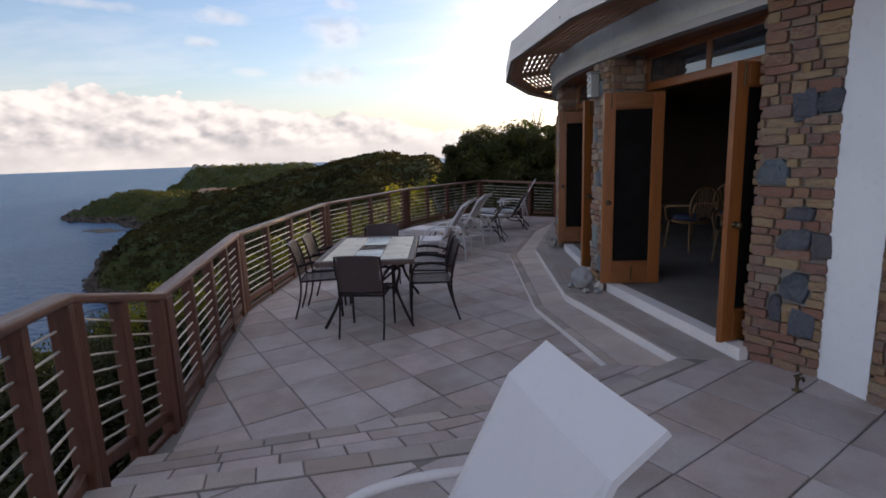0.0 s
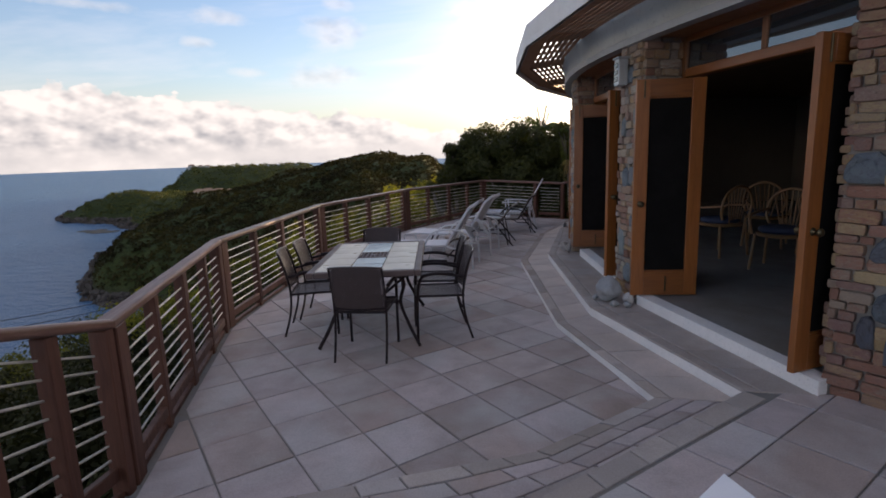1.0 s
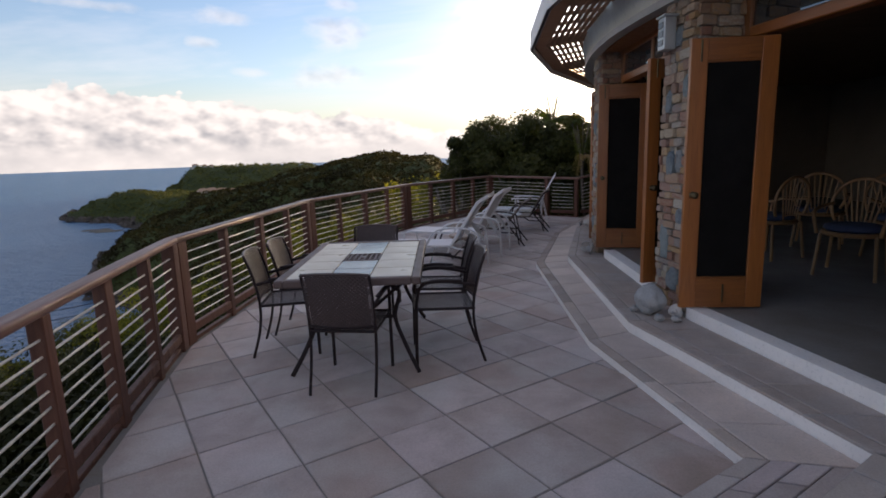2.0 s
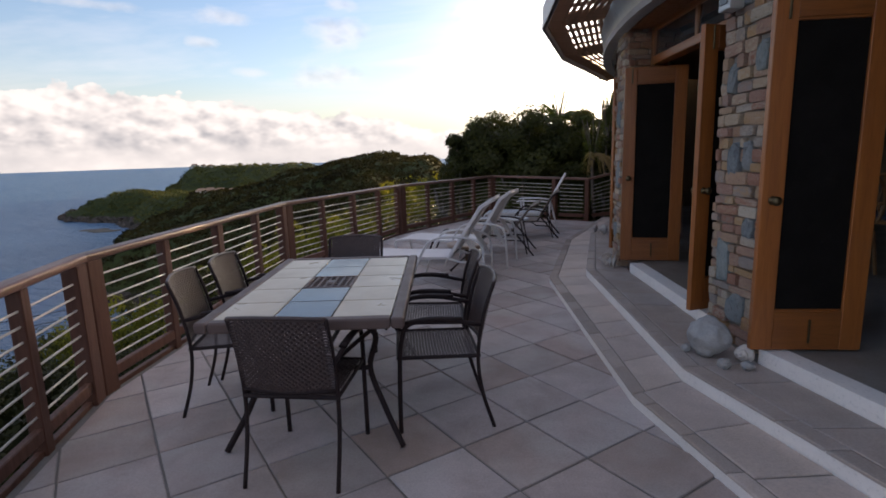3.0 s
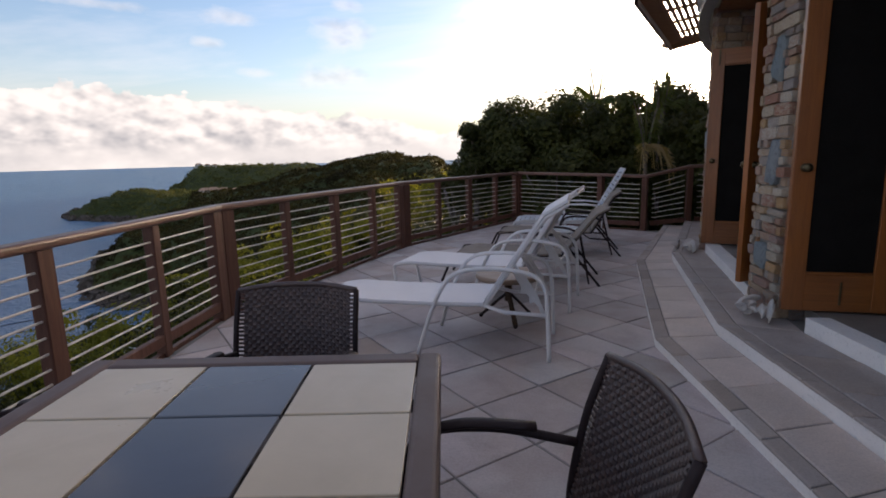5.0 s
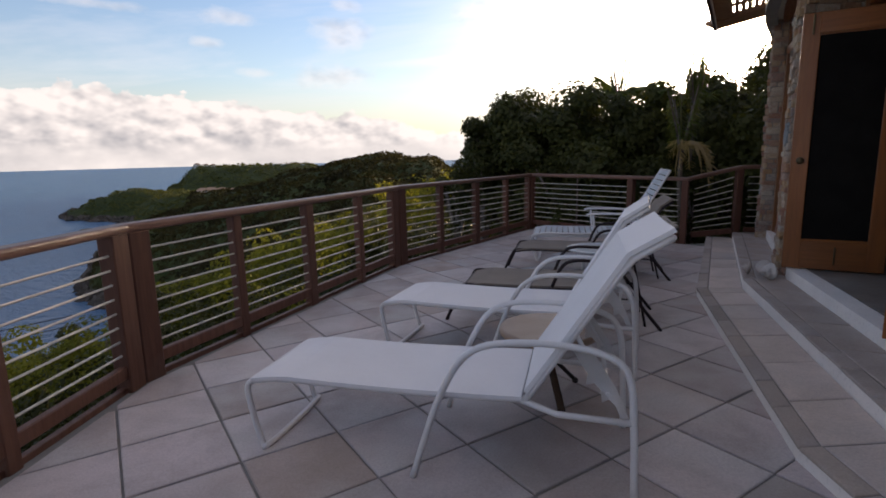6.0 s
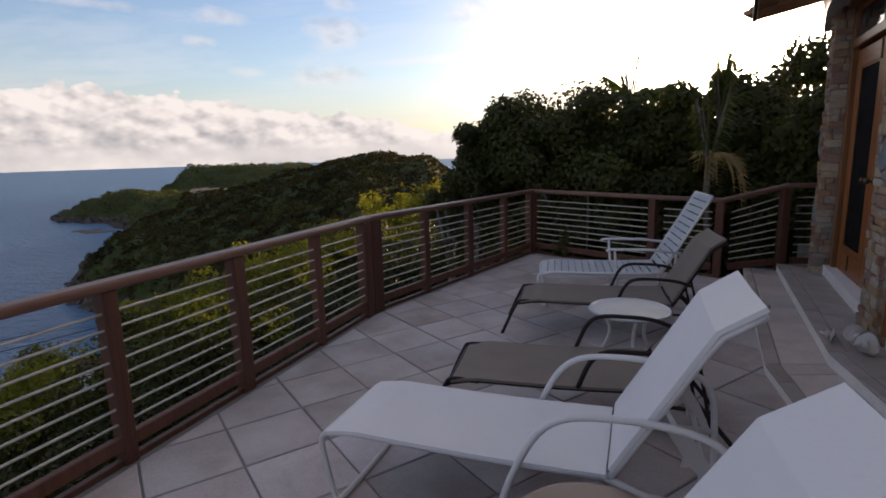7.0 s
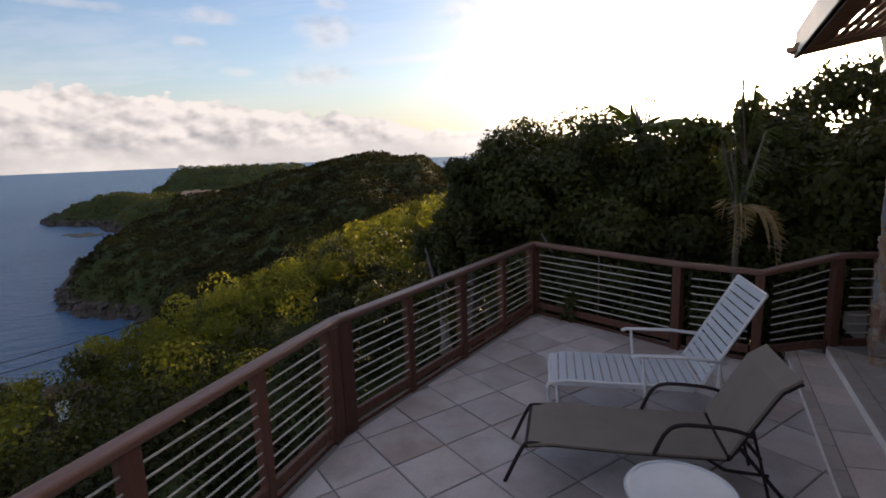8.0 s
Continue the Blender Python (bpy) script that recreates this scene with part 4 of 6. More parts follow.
def pier(k, near, far, z0, label, shapes, stones=(), deep=WALL_D):
    """A masonry pier: mortar core, courses of uneven bricks on its faces, and a few large blue stones."""
    ob = thing("pier", label=label, category="pillar", group="house pillars", kind="")
    n0, f0 = Vector(near), Vector(far)
    into = Vector(PIER_DIR[k]) * deep
    ni, fi = n0 + into, f0 + into
    core = [(near[0], near[1]), (far[0], far[1]), tuple(fi), tuple(ni)]
    b = bmesh.new()
    prism(core[::-1], z0 - 0.1, PIER_TOP, b)
    part("mortar_core", b, mortar_mat, ob)
    r2 = random.Random(100 + k)
    for a, c, face in ((n0, f0, 0), (ni, n0, 1), (f0, fi, 2)):
        L = (c - a).length
        ang = math.atan2((c - a).y, (c - a).x)
        ux, uy = math.cos(ang), math.sin(ang)
        nx, ny = -uy, ux          # outwards
        if (Vector((nx, ny))).dot(Vector((CX, CY)) - (a + c) / 2) > 0 and face == 0:
            nx, ny = -nx, -ny
        if face == 1:
            nx, ny = (-uy, ux) if (Vector((-uy, ux))).dot(n0 - f0) > 0 else (uy, -ux)
        if face == 2:
            nx, ny = (-uy, ux) if (Vector((-uy, ux))).dot(f0 - n0) > 0 else (uy, -ux)
        here = [s for s in stones if s[0] == face]
        for _, s, z, w_, h_ in here:
            m = pose(a.x + ux * s * L + nx * 0.006, a.y + uy * s * L + ny * 0.006, z, 0, r2.uniform(-12, 12), math.degrees(ang)) @ Matrix.Diagonal((w_ * 1.06, 0.07, h_ * 1.06, 1))
            piece("stone", r2.choice(stone_shapes if shapes is brick_shapes else pale_stones), ob, m)
        z, row = z0, 0
        while z < PIER_TOP - 0.03:
            h = r2.choice((0.046, 0.056, 0.066, 0.078))
            x = -0.012 if row % 2 else r2.uniform(-0.10, -0.05)
            while x < L - 0.02:
                w_ = r2.choice((0.10, 0.17, 0.20, 0.225, 0.15, 0.07, 0.24))
                x1 = min(x + w_, L + 0.012)
                xa = max(x, -0.012)
                hit = [s for s in here if abs(z + h / 2 - s[2]) < s[4] * 0.5 - 0.01]
                for s in hit:            # bricks end where a large stone begins
                    lo_, hi_ = s[1] * L - s[3] * 0.44, s[1] * L + s[3] * 0.44
                    if xa < lo_ < x1:
                        x1 = lo_
                    elif lo_ <= xa < hi_:
                        xa = hi_
                        x1 = max(x1, xa)
                if x1 - xa > 0.035:
                    cx = (xa + x1) / 2
                    m = pose(a.x + ux * cx + nx * (jut := r2.uniform(-0.010, 0.016)), a.y + uy * cx + ny * jut, z + h / 2 + r2.uniform(-0.004, 0.004), 0, r2.uniform(-3.2, 3.2), math.degrees(ang) + r2.uniform(-2.5, 2.5)) @ Matrix.Diagonal((x1 - xa - r2.uniform(0.002, 0.014), 0.06, h * r2.uniform(0.92, 1.12), 1))
                    piece("brick", r2.choice(shapes), ob, m)
                x = max(x1, x + 0.01) + 0.002
            z += h + 0.007
            row += 1
    return ob


pier(0, *PIERS[0], UPPER, "red and ochre brick pillar with dark blue stones set in", brick_shapes,
     [(0, 0.13, 2.03, 0.13, 0.16), (0, 0.43, 2.01, 0.16, 0.20), (0, 0.80, 1.57, 0.21, 0.19), (0, 0.37, 1.29, 0.18, 0.11), (0, 0.42, 1.11, 0.22, 0.16), (0, 0.08, 1.08, 0.12, 0.18), (0, 0.38, 0.78, 0.20, 0.23), (0, 0.24, 0.52, 0.17, 0.20), (0, 0.62, 0.60, 0.10, 0.22)])
pier(1, *PIERS[1], TREAD2, "weathered brick pillar with pale blue stones beside the doors", pale_shapes,
     [(0, 0.62, 1.42, 0.13, 0.24), (0, 0.30, 1.44, 0.10, 0.20), (0, 0.15, 2.05, 0.12, 0.20), (0, 0.7, 0.72, 0.13, 0.30), (0, 0.2, 0.98, 0.12, 0.16), (0, 0.35, 0.42, 0.17, 0.22), (0, 0.75, 1.95, 0.10, 0.22), (0, 0.5, 2.45, 0.14, 0.16)])
pier(2, *PIERS[2], TREAD2, "weathered brick pillar between two open doorways", pale_shapes, [(0, 0.5, 1.9, 0.15, 0.3), (0, 0.4, 1.2, 0.16, 0.3), (0, 0.6, 0.55, 0.2, 0.2)], 0.36)
pier(3, *PIERS[3], TREAD2, "weathered stone pillar with pale bricks", pale_shapes, [(0, 0.5, 1.4, 0.15, 0.2)])
pier(4, *PIERS[4], TREAD2, "weathered stone pillar at the terrace's end", pale_shapes, [(0, 0.4, 1.5, 0.2, 0.3), (0, 0.5, 0.8, 0.2, 0.25)])

# white wall and the next pillar along
wall = thing("wall_near", label="smooth white rendered wall beside a brick pillar", category="wall", kind="structure")
b = bmesh.new()
p0, p1 = (2.650, 3.022), (2.712, 2.655)
prism([p0, inward(p0, 0.5), inward(p1, 0.5), p1], UPPER - 0.1, 3.1, b)
part("render", b, wall_white, wall)
pier(5, *PIERS[5], UPPER, "red brick pillar at the end of the white wall", brick_shapes, [])
b = bmesh.new()
p0, p1 = (2.98, 2.02), (3.8, -3.4)
prism([p0, inward(p0, 0.4), (p1[0] + 0.5, p1[1]), p1], UPPER - 0.1, 3.1, b)
part("render", b, wall_white, wall)

# ring beam over the openings, with the metal shutter channel below it
FACE = [(3.4, 0.6), (2.62, 2.75), (2.02, 4.9), (1.78, 6.9), (1.93, 8.7), (2.42, 10.6), (3.25, 12.4), (4.20, 13.85)]


def ring(pts, d0, d1, z0, z1, d0b=None):
    """A curved band along the facade: from d0 to d1 behind the face line; d0b is the depth of its upper edge."""
    b = bmesh.new()
    rows = []
    for p in curve_pts([(x, y, 0) for x, y in pts], 4):
        f_, k_ = inward((p.x, p.y), d0), inward((p.x, p.y), d1)
        f2 = inward((p.x, p.y), d0 if d0b is None else d0b)
        rows.append([b.verts.new((*f_, z0)), b.verts.new((*f2, z1)), b.verts.new((*k_, z1)), b.verts.new((*k_, z0))])
    for u, v_ in zip(rows, rows[1:]):
        for i in range(4):
            b.faces.new((u[i], u[(i + 1) % 4], v_[(i + 1) % 4], v_[i]))
    b.faces.new(rows[0])
    b.faces.new(rows[-1][::-1])
    return b


beam = thing("ring_beam", label="curved grey-green concrete beam above the doorways", category="beam", kind="structure")
part("beam_body", ring(FACE, 0.05, 0.95, 2.80, 3.45, -0.10), beam_mat, beam)
part("shutter_channel", ring(FACE, 0.02, 0.14, 2.735, 2.80), metal_trim, beam, "pale metal shutter channel")
part("soffit_board", ring(FACE, 0.20, 0.90, 2.765, 2.80), frame_wood, beam)

# overhanging eave: fascia, rafters and an open lattice under the sky
EAVE = [(3.1, -0.6), (2.05, 2.2), (1.30, 4.6), (1.05, 6.8), (1.24, 8.98), (1.97, 11.2), (3.58, 14.12)]
eave = thing("roof_eave", label="overhanging roof eave with pale fascia and brown slatted soffit", category="roof", kind="structure")
EZ = 2.93
for i, (p, q) in enumerate(zip(EAVE, EAVE[1:])):
    L = math.hypot(q[0] - p[0], q[1] - p[1])
    ang = math.atan2(q[1] - p[1], q[0] - p[0])
    turn = Matrix.Rotation(ang, 4, "Z")
    mid = lerp(p, q, 0.5)
    part("fascia", box((L + 0.02, 0.035, 0.25), (*mid, EZ + 0.125), 0.004, turn, 1), fascia_mat, eave)
    part("fascia_trim", box((L, 0.05, 0.06), (mid[0], mid[1], EZ + 0.03), 0.004, turn, 1), fascia_mat, eave)
    # slatted soffit: a closed border along the fascia, then narrow slats with open slots, carried by cross bars
    pi, qi = inward(p, 1.0), inward(q, 1.0)
    rise = 0.10
    def soffit(t):
        """Height of the soffit at the fraction t of its way in from the fascia."""
        return EZ + 0.06 + rise * t
    for t0, t1 in ((0.01, 0.20), (0.865, 1.0)):
        tm = (t0 + t1) / 2
        part("border_board", box((L, t1 - t0, 0.014), (*lerp(lerp(p, pi, tm), lerp(q, qi, tm), 0.5), soffit(tm)), 0.002, turn, 1), eave_wood, eave)
    n_slat, n_bar = 10, 4
    for k in range(n_slat):
        t = 0.205 + 0.073 * k
        a_, c_ = lerp(p, pi, t), lerp(q, qi, t)
        LL = math.hypot(c_[0] - a_[0], c_[1] - a_[1])
        part("slat", box((LL, 0.046, 0.010), (*lerp(a_, c_, 0.5), soffit(t)), 0, Matrix.Rotation(math.atan2(c_[1] - a_[1], c_[0] - a_[0]), 4, "Z")), eave_wood, eave)
    for k in range(n_bar + 1):
        t = 0.065 + 0.87 * k / n_bar
        a_, c_ = lerp(p, q, t), lerp(pi, qi, t)
        LL = math.hypot(c_[0] - a_[0], c_[1] - a_[1])
        broad_ = L * 0.13 if k in (0, n_bar) else 0.09
        st = box((LL, broad_, 0.020), (0, 0, 0))
        bmesh.ops.transform(st, matrix=Matrix.Translation((*lerp(a_, c_, 0.5), soffit(0.5) + 0.016)) @ Matrix.Rotation(math.atan2(c_[1] - a_[1], c_[0] - a_[0]), 4, "Z") @ Matrix.Rotation(-math.atan2(rise, LL), 4, "Y"), verts=st.verts[:])
        part("cross_board", st, eave_wood, eave)
# broad board that closes the end of the eave
tip, tip_in = EAVE[-1], inward(EAVE[-1], 1.05)
b = box((1.05, 0.40, 0.05), (0, 0, 0), 0.004, None, 1)
turn = math.atan2(tip_in[1] - tip[1], tip_in[0] - tip[0])
bmesh.ops.transform(b, matrix=Matrix.Translation((*lerp(tip, tip_in, 0.5), EZ + 0.10)) @ Matrix.Rotation(turn, 4, "Z") @ Matrix.Translation((0, -0.18, 0)) @ Matrix.Rotation(-math.atan2(0.12, 1.05), 4, "Y"), verts=b.verts[:])
part("end_board", b, eave_wood, eave)
# the roof itself, inside the lattice
b = bmesh.new()
top = b.verts.new((CX, CY, 5.2))
rim_v = [b.verts.new((*inward(p, 0.95), 3.42)) for p in EAVE]
for u, v_ in zip(rim_v, rim_v[1:]):
    b.faces.new((u, v_, top))
for ext in (b.verts.new((19, 15, 3.4)),):
    b.faces.new((rim_v[-1], ext, top))
    e2 = b.verts.new((19, -3, 3.4))
    b.faces.new((ext, e2, top))
    b.faces.new((e2, rim_v[0], top))
part("roof_deck", b, eave_wood, eave)

# ------------------------------------------------------------------ door frames, transoms, doors
def between(p, q, d):
    return inward(p, d), inward(q, d)


def opening(k, near, far, z0, depth=0.46):
    """A doorway between two piers: sill, frame, transom lights."""
    ob = thing("door_frame", label="dark wooden door frame with transom windows above", category="door frame", group="door frames")
    a, c = between(near, far, depth)
    L = math.hypot(c[0] - a[0], c[1] - a[1])
    ang = math.atan2(c[1] - a[1], c[0] - a[0])
    T = Matrix.Translation((a[0], a[1], 0)) @ Matrix.Rotation(ang, 4, "Z")
    ob.matrix_world = T
    for x in (0.04, L - 0.04):
        part("jamb", box((0.08, 0.12, 2.78 - z0), (x, 0, (2.78 + z0) / 2), 0.006, None, 1), frame_wood, ob)
    part("transom_bar", box((L - 0.16, 0.13, 0.085), (L / 2, 0, 2.425), 0.008, None, 1), door_rail_wood, ob)
    part("head", box((L - 0.16, 0.12, 0.06), (L / 2, 0, 2.745), 0.006, None, 1), door_rail_wood, ob)
    part("mullion", box((0.06, 0.10, 0.26), (L * 0.5, 0, 2.595), 0.006, None, 1), frame_wood, ob)
    for x0, x1 in ((0.08, L * 0.5 - 0.03), (L * 0.5 + 0.03, L - 0.08)):
        part("pane", box((x1 - x0, 0.008, 0.25), ((x0 + x1) / 2, 0.03, 2.595), 0, Matrix.Rotation(radians(2), 4, "X")), glass_mat, ob)
    return ob, L


def leaf(at, yaw, w=0.78, h=2.09, label="", group="terrace doors"):
    """A wooden glazed door leaf with a dark screen; x runs from its free edge to its hinges."""
    ob = thing("door", at, yaw, label or "open varnished wooden door with a dark screen panel", "door", group)
    s = 0.125
    stiles = [part("stile", box((s, 0.045, h), (x, 0, h / 2), 0.005, None, 2), door_wood, ob) for x in (s / 2, w - s / 2)]
    rail_t = part("top_rail", box((w - 2 * s + 0.004, 0.043, 0.16), (w / 2, 0, h - 0.08), 0.004, None, 1), door_rail_wood, ob)
    rail_b = part("bottom_rail", box((w - 2 * s + 0.004, 0.043, 0.24), (w / 2, 0, 0.12), 0.004, None, 1), door_rail_wood, ob)
    part("screen", box((w - 2 * s, 0.012, h - 0.40), (w / 2, 0, 0.24 + (h - 0.40) / 2)), screen_mat, ob, "dark mesh screen")
    for zz, hh in ((0.248, 0.016), (h - 0.168, 0.016)):
        part("bead", box((w - 2 * s, 0.034, hh), (w / 2, 0, zz), 0.003, None, 1), door_rail_wood, rail_b if zz < 1 else rail_t)
    for sgn in (1, -1):
        kb = lathe([(0.026, 0.0), (0.026, 0.006), (0.011, 0.010), (0.011, 0.030), (0.024, 0.038), (0.028, 0.052), (0.018, 0.064), (0.004, 0.066)], 14)
        bmesh.ops.transform(kb, matrix=Matrix.Translation((0.062, sgn * 0.022, 0.92)) @ Matrix.Rotation(-sgn * math.pi / 2, 4, "X"), verts=kb.verts[:])
        part("knob", kb, brass_mat, stiles[0], "aged brass knob", True)
        part("bolt", box((0.014, 0.012, 0.16), (0.075, sgn * 0.028, h - 0.09), 0.003, None, 1), brass_mat, stiles[0])
        part("bolt", box((0.012, 0.012, 0.15), (w * 0.52, sgn * 0.027, 0.12), 0.003, None, 1), brass_mat, rail_b)
    for zz in (0.25, 1.05, 1.85):
        part("hinge", tube([(w + 0.004, 0.02, zz - 0.045), (w + 0.004, 0.02, zz + 0.045)], 0.008, 8), brass_mat, stiles[1])
    return ob


def leaf_between(free, hinge, z=FLOOR_IN + 0.008, **kw):
    yaw = math.degrees(math.atan2(hinge[1] - free[1], hinge[0] - free[0]))
    return leaf((free[0], free[1], z), yaw, min(0.82, math.hypot(hinge[0] - free[0], hinge[1] - free[1])), **kw)


for k in range(3):
    near, far = PIERS[k][1], PIERS[k + 1][0]
    opening(k, near, far, FLOOR_IN, 0.30 if k == 1 else 0.46)
    sill = thing("sill", label="white painted raised door sill", category="door sill", group="door sills")
    b = bmesh.new()
    s0, s1 = SILL[k], SILL[k + 1]
    if k:
        s0 = PIERS[k][1]
    prism([s0, inward(s0, 0.14), inward(s1, 0.14), s1], TREAD2 - 0.02, FLOOR_IN, b)
    part("sill_block", b, riser_mat, sill)
leaf_between((1.85, 5.43), (2.485, 5.375))
leaf_between((2.19, 3.47), (2.86, 3.72))
leaf_between((1.97, 8.22), (2.58, 8.075))
leaf_between((1.85, 6.25), (2.56, 6.47))
leaf_between((2.67, 10.80), (3.29, 10.46))
leaf_between((2.09, 8.96), (2.76, 9.22))
# last bay: closed glazed doors
ob4, L4 = opening(3, PIERS[3][1], PIERS[4][0], FLOOR_IN, 0.20)
b = bmesh.new()
prism([SILL[3], inward(SILL[3], 0.14), inward(SILL[4], 0.14), SILL[4]], TREAD2 - 0.02, FLOOR_IN, b)
s4 = thing("sill", label="white painted raised door sill", category="door sill", group="door sills")
part("sill_block", b, riser_mat, s4)
a4, c4 = between(PIERS[3][1], PIERS[4][0], 0.20)
for t0, t1 in ((0.05, 0.5), (0.95, 0.5)):
    leaf_between(lerp(a4, c4, t1), lerp(a4, c4, t0), label="closed varnished wooden door with a dark glass panel")

# ------------------------------------------------------------------ dining table and chairs
def dining_table(at, yaw):
    ob = thing("dining_table", at, yaw, "patio table with cream and slate-blue tiles in taupe metal frame", "table")
    W, L, Z = 1.0, 1.59, 0.752
    for x, sx, sy in ((-W / 2 + 0.032, 0.064, L), (W / 2 - 0.032, 0.064, L)):
        part("rim", box((sx, sy, 0.055), (x, 0, Z - 0.0275), 0.014, None, 3), taupe_metal, ob)
    for y in (-L / 2 + 0.032, L / 2 - 0.032):
        part("rim", box((W - 0.128, 0.064, 0.055), (0, y, Z - 0.0275), 0.012, None, 3), taupe_metal, ob)
    b = box((W - 0.10, 0.04, 0.02), (0, 0, Z - 0.045))
    for y in (-0.55, -0.28, 0.28, 0.55):
        box((W - 0.10, 0.03, 0.02), (0, y, Z - 0.045), bm=b)
    for x in (-0.14, 0.14):
        box((0.03, L - 0.10, 0.02), (x, 0, Z - 0.049), bm=b)
    part("support_frame", b, dark_metal, ob)
    tw, tl = (W - 0.128) / 3, (L - 0.128) / 5
    for i in range(3):
        for j in range(5):
            x, y = (i - 1) * tw, (j - 2) * tl
            if i == 1 and j == 2:
                continue
            tb = box((tw - 0.007, tl - 0.007, 0.014), (x, y, Z - 0.011), 0.003, None, 2)
            part("tile", tb, tile_blue if i == 1 else tile_cream, ob)
    # cast grille in the middle
    g = bmesh.new()
    for s in (-1, 1):
        box((tw, 0.018, 0.012), (0, s * (tl / 2 - 0.009), Z - 0.007), 0.003, None, 1, g)
        box((0.018, tl, 0.012), (s * (tw / 2 - 0.009), 0, Z - 0.007), 0.003, None, 1, g)
    for k in range(1, 7):
        box((0.011, tl - 0.03, 0.010), (-tw / 2 + tw * k / 7, 0, Z - 0.008), 0, None, 1, g)
    for k in range(1, 6):
        box((tw - 0.03, 0.011, 0.009), (0, -tl / 2 + tl * k / 6, Z - 0.009), 0, None, 1, g)
    lathe([(0.032, Z - 0.016), (0.036, Z - 0.006), (0.030, Z - 0.001), (0.022, Z - 0.001)], 18, g)
    part("grille", g, taupe_metal, ob, "cast metal grille with an umbrella hole")
    for sx in (-1, 1):
        for sy in (-1, 1):
            c = curve_pts([(sx * 0.20, sy * 0.60, Z - 0.055), (sx * 0.33, sy * 0.57, 0.60), (sx * 0.29, sy * 0.53, 0.40), (sx * 0.36, sy * 0.57, 0.20), (sx * 0.46, sy * 0.66, 0.012)], 6)
            part("leg", tube(c, 0.019, 8, None, 0.8), dark_metal, ob, "", True)
            c = curve_pts([(sx * 0.40, sy * 0.60, Z - 0.055), (sx * 0.26, sy * 0.565, 0.58), (sx * 0.05, sy * 0.55, 0.40)], 6)
            part("brace", tube(c, 0.015, 8, None, 0.8), dark_metal, ob, "", True)
    for sy in (-1, 1):
        part("stretcher", tube([(-0.29, sy * 0.53, 0.40), (0.29, sy * 0.53, 0.40)], 0.014, 8), dark_metal, ob)
    part("spine", tube([(0, -0.53, 0.40), (0, 0.53, 0.40)], 0.014, 8), dark_metal, ob)
    return ob


def weave(nu, nv, place, thick, mat, name, parent, hole=0.62):
    """A woven panel: strands across and along, with real gaps between them."""
    b = bmesh.new()
    for i in range(nu):
        u = (i + 0.5) / nu
        du = 0.5 / nu * hole
        row = []
        for j in range(nv + 1):
            v_ = j / nv
            s = thick * (1 if (i + j) % 2 else -1)
            p, n_ = place(u, v_)
            a_ = place(u - du, v_)[0] + n_ * s
            c_ = place(u + du, v_)[0] + n_ * s
            row.append((b.verts.new(a_), b.verts.new(c_)))
        for (p0, p1), (q0, q1) in zip(row, row[1:]):
            b.faces.new((p0, p1, q1, q0))
    for j in range(nv):
        v_ = (j + 0.5) / nv
        dv = 0.5 / nv * hole
        row = []
        for i in range(nu + 1):
            u = i / nu
            s = thick * (1 if (i + j) % 2 else -1)
            n_ = place(u, v_)[1]
            a_ = place(u, v_ - dv)[0] + n_ * s
            c_ = place(u, v_ + dv)[0] + n_ * s
            row.append((b.verts.new(a_), b.verts.new(c_)))
        for (p0, p1), (q0, q1) in zip(row, row[1:]):
            b.faces.new((p0, p1, q1, q0))
    return tagged(part(name, b, mat, parent), kind="stuff")


